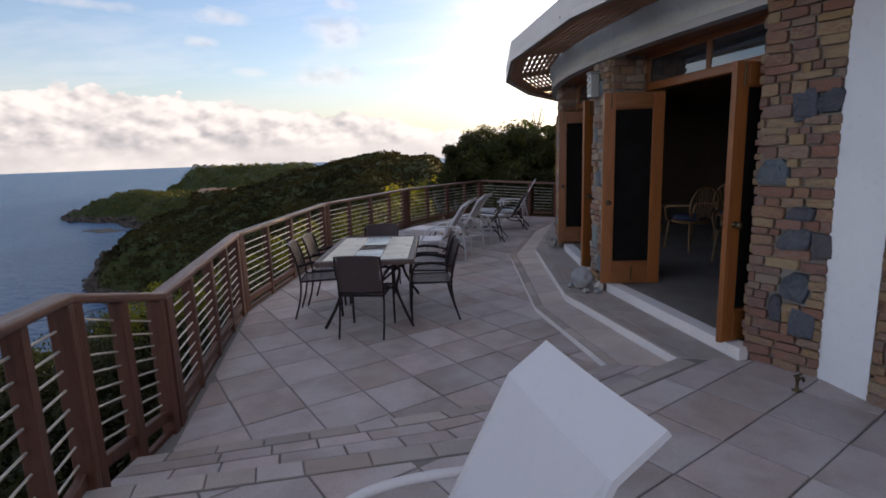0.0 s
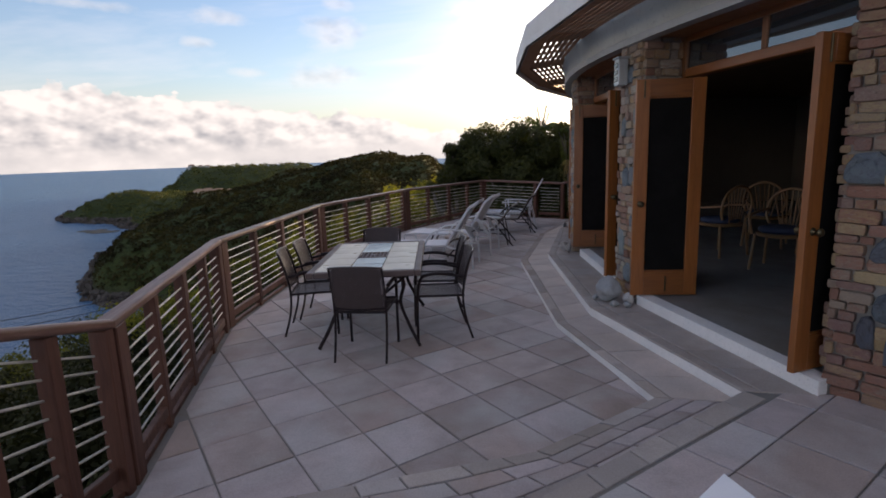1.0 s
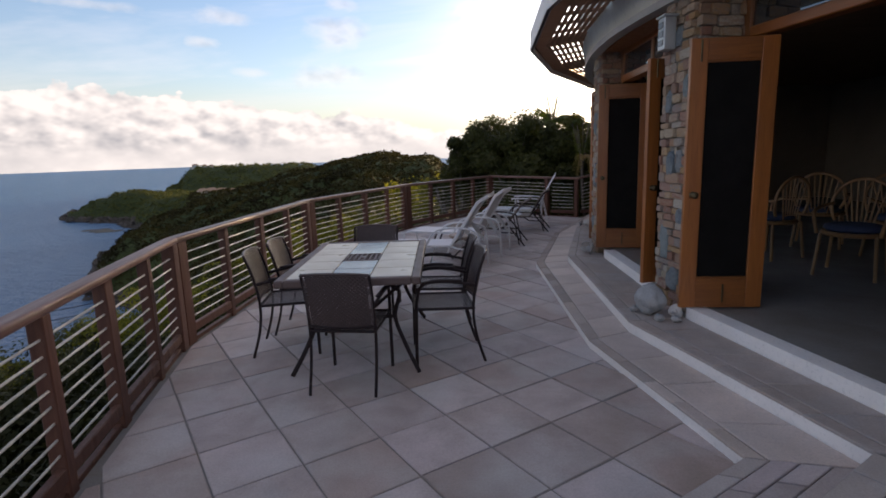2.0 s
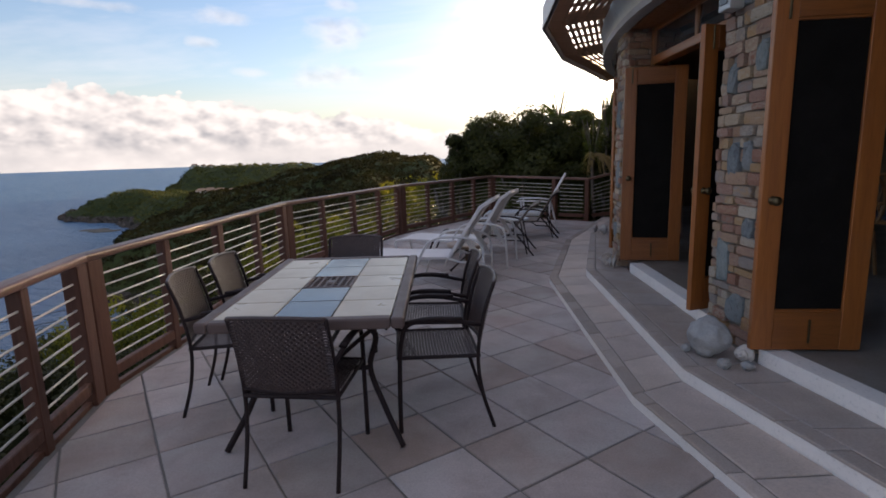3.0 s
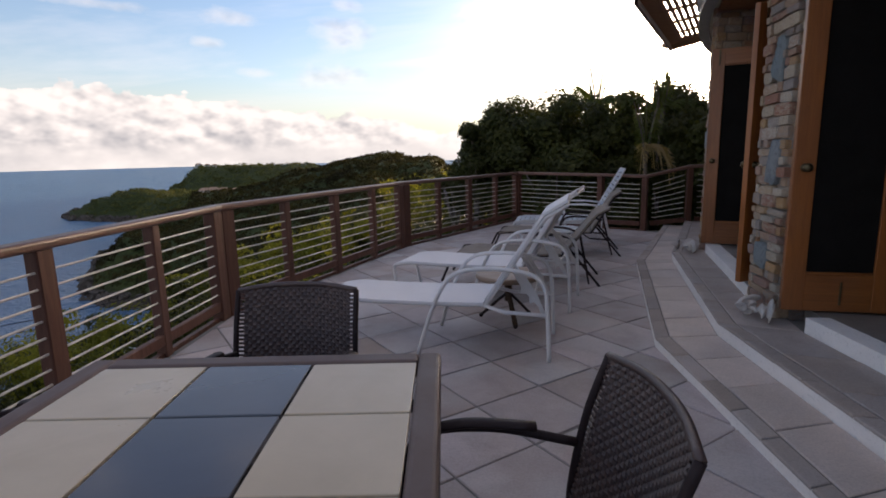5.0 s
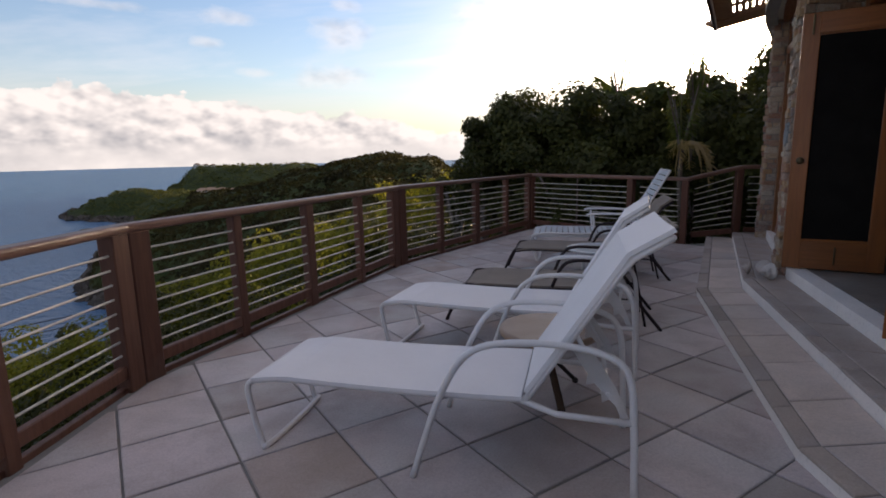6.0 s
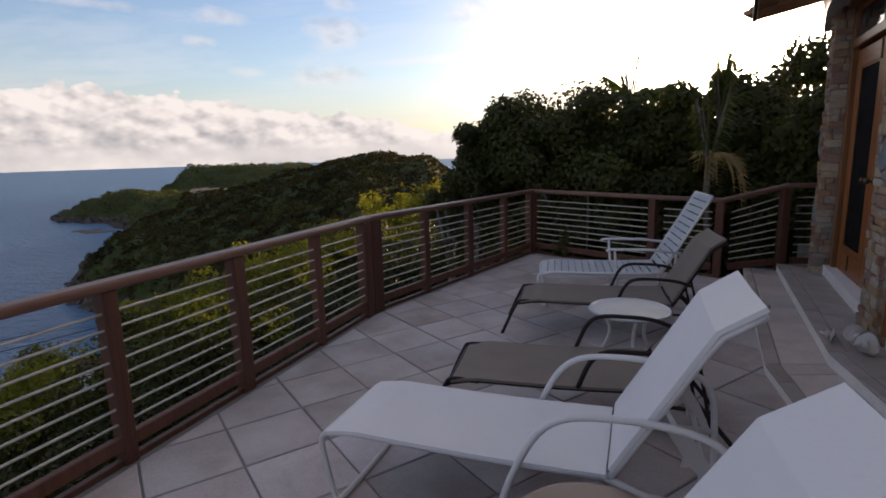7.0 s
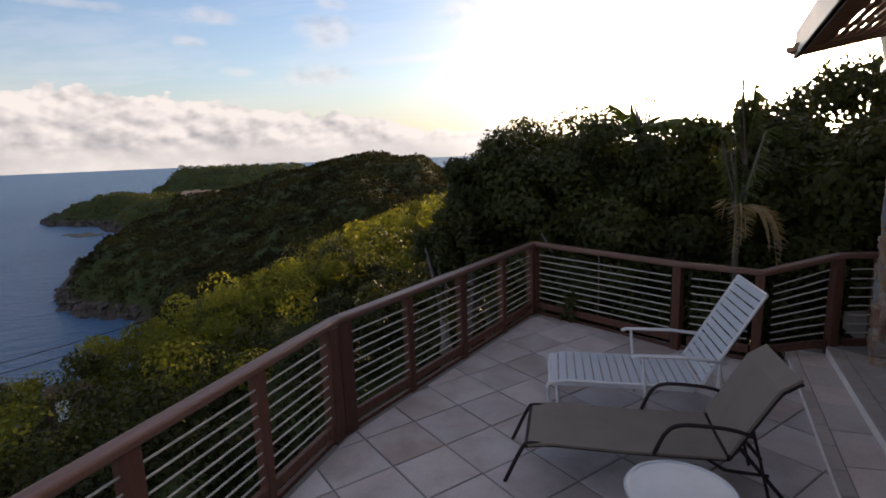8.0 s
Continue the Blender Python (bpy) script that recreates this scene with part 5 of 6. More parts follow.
def dining_chair(at, yaw):
    """A stackable armchair of dark metal tube with woven seat and back; it faces local +y."""
    ob = thing("dining_chair", at, yaw, "dark bronze metal armchair with woven brown seat and back", "chair", "chairs round the table")
    W, hb = 0.45, 0.825

    def seat(u, v_):
        x = (u - 0.5) * (W - 0.03)
        y = -0.21 + 0.43 * v_
        z = 0.425 - 0.018 * math.sin(math.pi * u) * math.sin(math.pi * v_) + 0.012 * v_
        return Vector((x, y, z)), Vector((0, 0, 1))

    def back(u, v_):
        x = (u - 0.5) * (W - 0.048)
        bow = math.sin(math.pi * min(1.0, max(0.0, u)))
        z = 0.455 + (hb - 0.455 + 0.014 * bow) * v_
        y = -0.215 - 0.09 * v_ - 0.036 * bow
        return Vector((x, y, z)), Vector((0, 1, 0.2)).normalized()
    weave(25, 25, seat, 0.0026, wicker_mat, "seat", ob, 0.74)
    panel_ = weave(28, 28, back, 0.0028, wicker_mat, "backrest", ob, 0.96)
    lace = bmesh.new()
    for s in (-1, 1):
        for k in range(26):
            v_ = (k + 0.5) / 26
            p = back(0.5 + s * 0.5, v_)[0]
            q = Vector((s * W / 2, p.y, p.z))
            tube([p, q], 0.0052, 5, lace)
    tagged(part("lacing", lace, wicker_mat, panel_), kind="stuff")
    part("seat_frame", tube([(-W / 2, -0.22, 0.425), (W / 2, -0.22, 0.425), (W / 2, 0.22, 0.435), (-W / 2, 0.22, 0.435), (-W / 2, -0.22, 0.425)], 0.011, 8), dark_metal, ob)
    for s in (-1, 1):
        c = curve_pts([(s * W / 2, -0.30, 0.0), (s * W / 2, -0.235, 0.22), (s * W / 2, -0.215, 0.43), (s * W / 2, -0.25, 0.66), (s * W / 2, -0.305, hb)], 5)
        part("rear_leg", tube(c, 0.0105, 8), dark_metal, ob, "", True)
        c = curve_pts([(s * W / 2, 0.22, 0.0), (s * W / 2, 0.215, 0.30), (s * (W / 2 + 0.005), 0.20, 0.52), (s * (W / 2 + 0.01), 0.15, 0.625), (s * (W / 2 + 0.01), -0.02, 0.640), (s * W / 2, -0.23, 0.60)], 6)
        arm = part("front_leg_and_arm", tube(c, 0.0125, 8), dark_metal, ob, "", True)
        part("arm_pad", tube(curve_pts([(s * (W / 2 + 0.01), 0.17, 0.632), (s * (W / 2 + 0.012), 0.04, 0.652), (s * (W / 2 + 0.008), -0.13, 0.640)], 5), 0.021, 8, None, 0.5), dark_metal, arm, "", True)
    c = curve_pts([(-W / 2, -0.305, hb), (-W / 4, -0.333, hb + 0.012), (0, -0.342, hb + 0.015), (W / 4, -0.333, hb + 0.012), (W / 2, -0.305, hb)], 5)
    part("top_rail", tube(c, 0.0105, 8), wicker_mat, ob, "", True)
    part("lower_rail", tube(curve_pts([(-W / 2, -0.218, 0.46), (0, -0.25, 0.458), (W / 2, -0.218, 0.46)], 5), 0.010, 8), dark_metal, ob, "", True)
    return ob


TABLE = (-0.725, 5.50)
dining_table((TABLE[0], TABLE[1], 0), 0.4)
chair = dining_chair((-0.72, 4.81, 0), -7.0)
for x, y, yaw in ((-1.33, 5.50, -84), (-1.30, 6.01, -90), (-0.085, 5.24, 95), (-0.12, 5.83, 91), (-0.79, 6.46, 177)):
    copy_thing(chair, pose(x, y, 0, 0, 0, yaw))

# ------------------------------------------------------------------ loungers and side tables
def lounger(name, at, yaw, fabric, frame, label, bed=1.12, back=0.78, angle=52, width=0.52, z=0.40, slats=False, dark=False):
    """A reclining lounger: local x runs from its foot to its head."""
    ob = thing(name, at, yaw, label, "lounger", "sun loungers")
    hw = width / 2
    ca, sa = math.cos(radians(angle)), math.sin(radians(angle))

    def line(s):
        """Point on the side profile at the length s from the foot."""
        if s < bed:
            t = s / bed
            return Vector((s, 0, z - 0.012 * math.sin(math.pi * t) - (0.03 * max(0, 0.12 - t) / 0.12)))
        u = s - bed
        bend = max(0.0, u - back * 0.80) if not slats else 0.0
        return Vector((bed + u * ca + bend * 0.28, 0, z + u * sa - bend * 0.34))

    def slab(s0, s1, n, crown, mat, nm, t=0.012):
        b = bmesh.new()
        rows = []
        for i in range(n + 1):
            p = line(s0 + (s1 - s0) * i / n)
            rows.append([b.verts.new((p.x, y, p.z + 0.006 - crown * max(0.0, math.sin(math.pi * (y / width + 0.5))))) for y in [-hw - 0.016 + (width + 0.032) * j / 8 for j in range(9)]])
        for u, v_ in zip(rows, rows[1:]):
            for j in range(8):
                b.faces.new((u[j], u[j + 1], v_[j + 1], v_[j]))
        bmesh.ops.recalc_face_normals(b, faces=b.faces[:])
        bmesh.ops.solidify(b, geom=b.faces[:], thickness=t)
        return part(nm, b, mat, ob)
    total = bed + back
    if slats:
        n1, n2 = 16, 12
        for k in range(n1 + n2):
            s = (k + 0.5) / n1 * (bed - 0.02) if k < n1 else bed + 0.02 + (k - n1 + 0.5) / n2 * (back - 0.03)
            p, q = line(s - 0.028), line(s + 0.028)
            b = bmesh.new()
            for y0, y1 in ((-hw, hw),):
                vs = [b.verts.new(c) for c in ((p.x, y0, p.z), (p.x, y1, p.z), (q.x, y1, q.z), (q.x, y0, q.z))]
                b.faces.new(vs)
            bmesh.ops.solidify(b, geom=b.faces[:], thickness=0.005)
            part("strap", b, fabric, ob)
    else:
        slab(0.01, bed - 0.015, 14, 0.006, fabric, "bed_sling", 0.015)
        slab(bed + 0.015, total + 0.01, 14, 0.005, fabric, "back_sling", 0.017)
    for s in (-1, 1):
        y = s * hw
        part("side_rail", tube([line(x) + Vector((0, y, -0.012)) for x in np.linspace(0, bed, 10)], 0.014, 8), frame, ob, "", True)
        part("back_rail", tube([line(x) + Vector((0, y, -0.012)) for x in np.linspace(bed, total, 12)], 0.014, 8), frame, ob, "", True)
        o_ = s * (hw + 0.02)
        if dark:
            c = curve_pts([(bed - 0.42, o_, z - 0.01), (bed - 0.36, o_, z + 0.13), (bed - 0.28, o_, z + 0.19), (bed - 0.10, o_, z + 0.195), (bed + 0.03, o_, z + 0.18), (bed + 0.12, o_, z + 0.15)], 6)
            part("arm", tube(c, 0.013, 8), frame, ob, "", True)
            part("rear_leg", tube([(bed + 0.06, y, z + 0.06), (bed + 0.36, y, 0.0)], 0.012, 8), frame, ob)
            part("link", tube([(bed - 0.12, y, z - 0.02), (bed - 0.02, y, z - 0.085), (bed + 0.22, y, z - 0.10)], 0.010, 6), frame, ob)
        elif slats:
            part("arm", tube([(bed - 0.50, o_, z + 0.20), (bed - 0.46, o_, z + 0.215), (bed - 0.10, o_, z + 0.215), (bed + 0.16, o_, z + 0.185)], 0.019, 8, None, 0.7), frame, ob, "", True)
            part("arm_post", tube([(bed - 0.42, o_, z + 0.20), (bed - 0.40, o_, z - 0.05), (bed - 0.38, o_, 0.0)], 0.012, 8), frame, ob, "", True)
            part("arm_post", tube([(bed + 0.12, o_, z + 0.18), (bed + 0.10, o_, 0.0)], 0.012, 8), frame, ob, "", True)
            part("apron", box((bed - 0.06, 0.012, 0.05), (bed / 2, s * (hw - 0.02), z - 0.045), 0.004, None, 1), frame, ob)
        else:
            c = curve_pts([(bed - 0.45, s * (hw + 0.07), 0.0), (bed - 0.33, s * (hw + 0.05), z), (bed - 0.20, s * (hw + 0.045), z + 0.19), (bed + 0.02, s * (hw + 0.04), z + 0.235), (bed + 0.27, s * (hw + 0.03), z + 0.21), (bed + 0.375, s * (hw + 0.03), z + 0.13), (bed + 0.40, s * (hw + 0.03), z - 0.08), (bed + 0.41, s * (hw + 0.03), 0.0)], 6)
            part("arm", tube(c, 0.014, 8), frame, ob, "", True)
            part("rear_rail", tube([(bed - 0.02, y, z - 0.014), (bed + 0.12, s * (hw + 0.02), z - 0.05), (bed + 0.40, s * (hw + 0.03), z - 0.055)], 0.013, 8), frame, ob, "", True)
        if dark or slats:
            part("prop", tube([line(bed + 0.26) + Vector((0, y * 0.7, -0.02)), (bed + 0.26, y * 0.7, 0.0)], 0.010, 6), dark_metal if not slats else frame, ob)
        else:
            part("prop", tube([line(bed + 0.34) + Vector((0, s * (hw - 0.01), -0.02)), (bed + 0.305, s * (hw + 0.004), z + 0.045)], 0.009, 6), frame, ob)
            # notched plate under the arm that holds the back
            b = bmesh.new()
            prof = ((0.17, 0.215), (0.25, 0.205), (0.335, 0.07), (0.385, -0.05), (0.355, -0.05), (0.335, 0.0), (0.31, 0.025), (0.285, 0.01), (0.28, 0.06), (0.255, 0.085), (0.225, 0.075), (0.23, 0.12))
            b.faces.new([b.verts.new((bed + px, s * (hw + 0.012), z + pz)) for px, pz in prof])
            bmesh.ops.solidify(b, geom=b.faces[:], thickness=0.014)
            part("notched_plate", b, frame, ob)
    # looped foot
    if dark:
        for s in (-1, 1):
            part("foot_leg", tube(curve_pts([line(0.16) + Vector((0, s * hw, -0.02)), (0.02, s * hw, z - 0.02), (-0.03, s * hw, z - 0.07), (-0.14, s * hw, 0.0)], 5), 0.013, 8), frame, ob, "", True)
    else:
        c = curve_pts([(0.02, -hw, z - 0.03), (-0.02, -hw, z - 0.09), (0.03, -hw, 0.035), (0.06, -hw + 0.03, 0.014), (0.06, hw - 0.03, 0.014), (0.03, hw, 0.035), (-0.02, hw, z - 0.09), (0.02, hw, z - 0.03)], 6)
        part("foot_loop", tube(c, 0.014, 8), frame, ob, "", True)
    part("foot_bar", tube([(0.0, -hw, line(0).z - 0.012), (0.0, hw, line(0).z - 0.012)], 0.013, 8), frame, ob)
    part("hip_bar", tube([(bed, -hw, z - 0.014), (bed, hw, z - 0.014)], 0.013, 8), frame, ob)
    e = line(total)
    over = 0.012 if dark else 0.0
    part("head_bar", tube([(e.x, -hw - over, e.z - 0.012), (e.x, hw + over, e.z - 0.012)], 0.013 if dark else 0.011, 10), frame, ob)
    if not slats and not dark:
        part("prop_bar", tube([(bed + 0.305, -hw - 0.02, z + 0.045), (bed + 0.305, hw + 0.02, z + 0.045)], 0.009, 8), frame, ob)
        part("hip_strap", tube([(bed + 0.003, -hw, z + 0.004), (bed + 0.003, hw, z + 0.004)], 0.010, 6), dark_metal, ob, "dark hinge strap")
    return ob


white_label = "white sling lounger with curved arms and raised back"
lounger("sun_lounger", (-1.095, 8.69, 0), -14.0, sling_white, white_frame, white_label, 1.22, 0.84, 57, 0.49, 0.36)
lounger("sun_lounger", (-0.61, 9.90, 0), -20.5, sling_white, white_frame, white_label, 1.19, 0.795, 60, 0.50, 0.36)
lounger("sun_lounger", (-0.917, 0.353, UPPER), 15.0, sling_white, white_frame, "white sling lounger with raised back on the upper landing", 1.02, 0.72, 62, 0.48, 0.50)
lounger("sun_lounger", (-0.08, 10.52, 0), -13.5, sling_brown, dark_metal, "taupe sling lounger on a dark metal frame, standing beside white ones", 1.10, 0.63, 52, 0.55, 0.315, False, True)
lounger("sun_lounger", (0.52, 12.03, 0), -14.0, sling_brown, dark_metal, "taupe sling lounger on a dark metal frame with raised back", 1.19, 0.62, 60, 0.53, 0.31, False, True)
lounger("sun_lounger", (0.85, 12.87, 0), -12.4, strap_mat, white_frame, "white lounger with vinyl straps and raised back", 1.11, 0.82, 60.5, 0.59, 0.36, True)


def pedestal_table(at, r, h, label):
    """A thick round top on a short column with three spread feet."""
    ob = thing("side_table", at, 0, label, "side table")
    part("tabletop", lathe([(0.02, h - 0.045), (r - 0.02, h - 0.045), (r, h - 0.036), (r + 0.006, h - 0.020), (r, h - 0.003), (r - 0.012, h), (r - 0.020, h), (0.005, h)], 40), tan_top, ob, "", True)
    part("column", lathe([(0.045, h - 0.05), (0.030, h - 0.08), (0.026, 0.20), (0.030, 0.16), (0.004, 0.15)], 16), cabinet_mat, ob, "dark brown column", True)
    for k in range(3):
        a = radians(-83 + 120 * k)
        d = Vector((math.cos(a), math.sin(a), 0))
        c = curve_pts([Vector((0, 0, 0.23)), d * 0.09 + Vector((0, 0, 0.15)), d * 0.23 + Vector((0, 0, 0.018))], 5)
        leg = part("foot", tube(c, 0.020 if k == 0 else 0.012, 8), cabinet_mat if k == 0 else dark_metal, ob, "", True)
        bb = bmesh.new()
        bmesh.ops.create_icosphere(bb, subdivisions=2, radius=0.018, matrix=Matrix.Translation(d * 0.23 + Vector((0, 0, 0.016))))
        part("foot_cap", bb, dark_metal, leg, "", True)
    return ob


def round_table(at, r, h, top_mat, frame, label):
    ob = thing("side_table", at, 0, label, "side table")
    part("tabletop", lathe([(r - 0.02, h - 0.022), (r, h - 0.018), (r + 0.006, h - 0.008), (r, h + 0.002), (r - 0.014, h + 0.003), (r - 0.020, h - 0.002), (r - 0.028, h - 0.002), (0.005, h - 0.002)], 48), top_mat, ob, "", True)
    for k in range(3):
        a = 2 * math.pi * k / 3 + 0.4
        c = curve_pts([(math.cos(a) * r * 0.75, math.sin(a) * r * 0.75, h - 0.02), (math.cos(a) * r * 0.5, math.sin(a) * r * 0.5, h * 0.55), (math.cos(a) * r * 0.85, math.sin(a) * r * 0.85, 0.0)], 5)
        part("leg", tube(c, 0.012, 8), frame, ob, "", True)
    return ob


pedestal_table((0.265, 8.925, 0), 0.255, 0.385, "small round tan table on dark brown three-footed column")
round_table((1.12, 11.05, 0), 0.27, 0.42, frosted_mat, white_frame, "small round side table with a frosted glass top")

# ------------------------------------------------------------------ rocks, shells, lantern, tap
def lump(radius, squash, seed, mat, name, at, label, category, group=""):
    b = bmesh.new()
    bmesh.ops.create_icosphere(b, subdivisions=4, radius=radius)
    r3 = random.Random(seed)
    o = Vector((r3.uniform(0, 50), r3.uniform(0, 50), r3.uniform(0, 50)))
    for v_ in b.verts:
        d = v_.co.normalized()
        v_.co *= 1 + 0.28 * noise.noise(d * 1.3 + o) + 0.10 * noise.noise(d * 4 + o) + 0.04 * noise.noise(d * 11 + o)
        v_.co.z *= squash
    lo = min(v_.co.z for v_ in b.verts)
    bmesh.ops.translate(b, vec=(0, 0, -lo - radius * 0.05), verts=b.verts[:])
    ob = part(name, b, mat, None, label, True)
    ob.location = at
    return tagged(ob, label, category, group)


def shell(at, size, seed, yaw, tilt=0):
    """A conch: a spiral of growing whorls with a flared lip."""
    b = bmesh.new()
    rows = []
    for i in range(40):
        t = i / 39
        a = t * 4.2 * 2 * math.pi * 0.62
        rad = size * (0.05 + 0.34 * t ** 1.4)
        cx = Vector((size * (-0.55 + 0.75 * t), 0, 0))
        c = cx + Vector((0, math.cos(a), math.sin(a))) * size * 0.16 * t
        rows.append([b.verts.new(c + Vector((0.25 * math.sin(k / 9 * 6.283), math.cos(k / 9 * 6.283), math.sin(k / 9 * 6.283))) * rad * (1 + 0.12 * math.cos(a * 3))) for k in range(9)])
    for u, v_ in zip(rows, rows[1:]):
        for k in range(9):
            b.faces.new((u[k], u[(k + 1) % 9], v_[(k + 1) % 9], v_[k]))
    b.faces.new(rows[0])
    b.faces.new(rows[-1][::-1])
    bmesh.ops.rotate(b, matrix=Matrix.Rotation(radians(yaw), 3, "Z") @ Matrix.Rotation(radians(tilt), 3, "Y"), verts=b.verts[:])
    lo = min(v_.co.z for v_ in b.verts)
    bmesh.ops.translate(b, vec=(0, 0, -lo), verts=b.verts[:])
    ob = part("conch_shell", b, shell_mat, None, "", True)
    ob.location = at
    return tagged(ob, "bleached conch shell lying on the step", "shell", "shells on the steps")


lump(0.125, 0.95, 3, boulder_mat, "boulder", (1.68, 5.60, TREAD2), "rounded grey boulder on the step beside the pillar", "rock")
lump(0.04, 0.8, 5, boulder_mat, "small_rock", (1.68, 5.38, TREAD2), "small grey coral rock on the step", "rock", "small rocks")
lump(0.036, 0.8, 8, boulder_mat, "small_rock", (1.80, 5.34, TREAD2), "small grey coral rock on the step", "rock", "small rocks")
lump(0.034, 0.8, 9, boulder_mat, "small_rock", (1.57, 5.66, TREAD2), "small grey coral rock on the step", "rock", "small rocks")
shell((1.83, 5.45, TREAD2), 0.12, 1, 40)
for i, (x, y, z, s, yw, tl) in enumerate(((1.86, 8.44, TREAD2, 0.14, 20, 10), (1.90, 8.25, TREAD2, 0.17, -30, 0), (1.86, 8.36, TREAD2 + 0.05, 0.13, 80, -60), (2.52, 10.74, TREAD2, 0.15, 10, 0), (2.58, 10.90, TREAD2, 0.15, 70, 20), (2.48, 10.98, TREAD2, 0.12, -50, 0))):
    shell((x, y, z), s, i, yw, tl)

lantern = thing("wall_lantern", (1.93, 5.93, 2.36), 92, "small white and blue ceramic wall lantern on the pillar", "wall lamp")
lantern_body = part("lantern_body", box((0.13, 0.10, 0.26), (0, 0.06, 0.13), 0.008, None, 2), metal_trim, lantern)
for z in (0.06, 0.13, 0.20):
    part("lantern_pane", box((0.085, 0.012, 0.048), (0, 0.112, z), 0.003, None, 1), tile_blue, lantern_body)
part("lantern_cap", box((0.16, 0.13, 0.02), (0, 0.06, 0.27), 0.006, None, 1), metal_trim, lantern)

tap = thing("garden_tap", (2.385, 2.82, UPPER), 20, "small dark bronze garden tap standing on the paving", "tap")
part("tap_stem", lathe([(0.03, 0), (0.03, 0.008), (0.010, 0.012), (0.010, 0.075), (0.016, 0.08), (0.016, 0.10), (0.006, 0.11)], 12), brass_mat, tap, "", True)
part("tap_spout", tube(curve_pts([(0, 0, 0.075), (0.045, 0, 0.085), (0.06, 0, 0.055)], 5), 0.009, 8), brass_mat, tap, "", True)
part("tap_handle", tube([(-0.035, 0, 0.112), (0.035, 0, 0.112)], 0.007, 8), brass_mat, tap)

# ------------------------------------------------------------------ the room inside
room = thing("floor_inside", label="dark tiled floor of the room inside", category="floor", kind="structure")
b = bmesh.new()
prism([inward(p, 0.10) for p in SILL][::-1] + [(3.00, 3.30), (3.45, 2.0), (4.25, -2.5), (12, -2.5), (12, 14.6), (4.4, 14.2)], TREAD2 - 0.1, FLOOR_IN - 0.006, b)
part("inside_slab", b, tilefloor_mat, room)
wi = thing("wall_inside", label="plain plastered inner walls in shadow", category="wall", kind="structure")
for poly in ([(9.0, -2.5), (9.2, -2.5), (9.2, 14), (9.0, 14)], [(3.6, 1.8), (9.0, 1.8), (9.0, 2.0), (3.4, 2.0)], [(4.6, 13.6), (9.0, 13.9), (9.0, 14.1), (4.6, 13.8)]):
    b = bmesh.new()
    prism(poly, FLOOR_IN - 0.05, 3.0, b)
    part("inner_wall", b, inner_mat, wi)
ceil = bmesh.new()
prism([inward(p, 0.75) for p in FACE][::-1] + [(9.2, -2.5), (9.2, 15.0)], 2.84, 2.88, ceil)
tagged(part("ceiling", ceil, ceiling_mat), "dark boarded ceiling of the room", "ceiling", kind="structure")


def rattan_chair(at, yaw):
    ob = thing("rattan_chair", at, yaw, "honey-coloured rattan armchair with a round back and blue cushion", "chair", "rattan chairs")
    for s in (-1, 1):
        for y in (-0.2, 0.2):
            part("leg", tube([(s * 0.22, y, 0.42), (s * 0.25, y * 1.2, 0)], 0.016, 8), rattan_mat, ob)
        part("arm", tube(curve_pts([(s * 0.25, 0.22, 0.42), (s * 0.29, 0.2, 0.62), (s * 0.29, -0.05, 0.66), (s * 0.24, -0.24, 0.68)], 5), 0.017, 8), rattan_mat, ob, "", True)
    hoop = [(0.26 * math.cos(a), -0.24 - 0.03 * math.sin(a), 0.66 + 0.27 * math.sin(a)) for a in np.linspace(-0.6, math.pi + 0.6, 22)]
    part("back_hoop", tube(hoop, 0.017, 8), rattan_mat, ob, "", True)
    for k in range(-3, 4):
        t = k / 4
        part("back_cane", tube([(0.24 * t * 0.5, -0.22, 0.44), (0.24 * t, -0.26, 0.66 + 0.26 * math.sqrt(1 - t * t))], 0.009, 6), rattan_mat, ob)
    part("seat_ring", lathe([(0.26, 0.40), (0.275, 0.42), (0.26, 0.44), (0.02, 0.43)], 20), rattan_mat, ob)
    part("cushion", lathe([(0.22, 0.44), (0.25, 0.465), (0.24, 0.495), (0.18, 0.51), (0.01, 0.512)], 20), cushion_mat, ob, "dark blue seat cushion", True)
    return ob


rc = rattan_chair((3.95, 6.35, FLOOR_IN), 130)
for x, y, yaw in ((4.9, 6.9, 170), (3.75, 7.35, 20), (4.7, 7.9, -40)):
    copy_thing(rc, pose(x, y, FLOOR_IN, 0, 0, yaw))
wt = thing("wicker_table", (3.75, 9.35, FLOOR_IN), 8, "honey wicker side table with a lower shelf", "side table")
part("tabletop", box((0.62, 0.50, 0.05), (0, 0, 0.55), 0.012, None, 2), rattan_mat, wt)
part("shelf", box((0.52, 0.40, 0.12), (0, 0, 0.20), 0.02, None, 2), rattan_mat, wt)
for s in (-1, 1):
    for y in (-0.2, 0.2):
        part("leg", tube(curve_pts([(s * 0.25, y, 0.53), (s * 0.22, y * 0.9, 0.3), (s * 0.29, y * 1.1, 0)], 5), 0.022, 8), rattan_mat, wt, "", True)
lamp = thing("table_lamp", (3.93, 9.42, FLOOR_IN + 0.575), 0, "table lamp, unlit, with a cream cone shade and dark base", "lamp")
part("lamp_base", lathe([(0.09, 0), (0.10, 0.02), (0.05, 0.05), (0.08, 0.16), (0.09, 0.26), (0.04, 0.34), (0.015, 0.36), (0.015, 0.46)], 18), dark_metal, lamp, "", True)
part("lamp_shade", lathe([(0.165, 0.46), (0.10, 0.77), (0.095, 0.765), (0.158, 0.465)], 24), shade_mat, lamp, "", True)
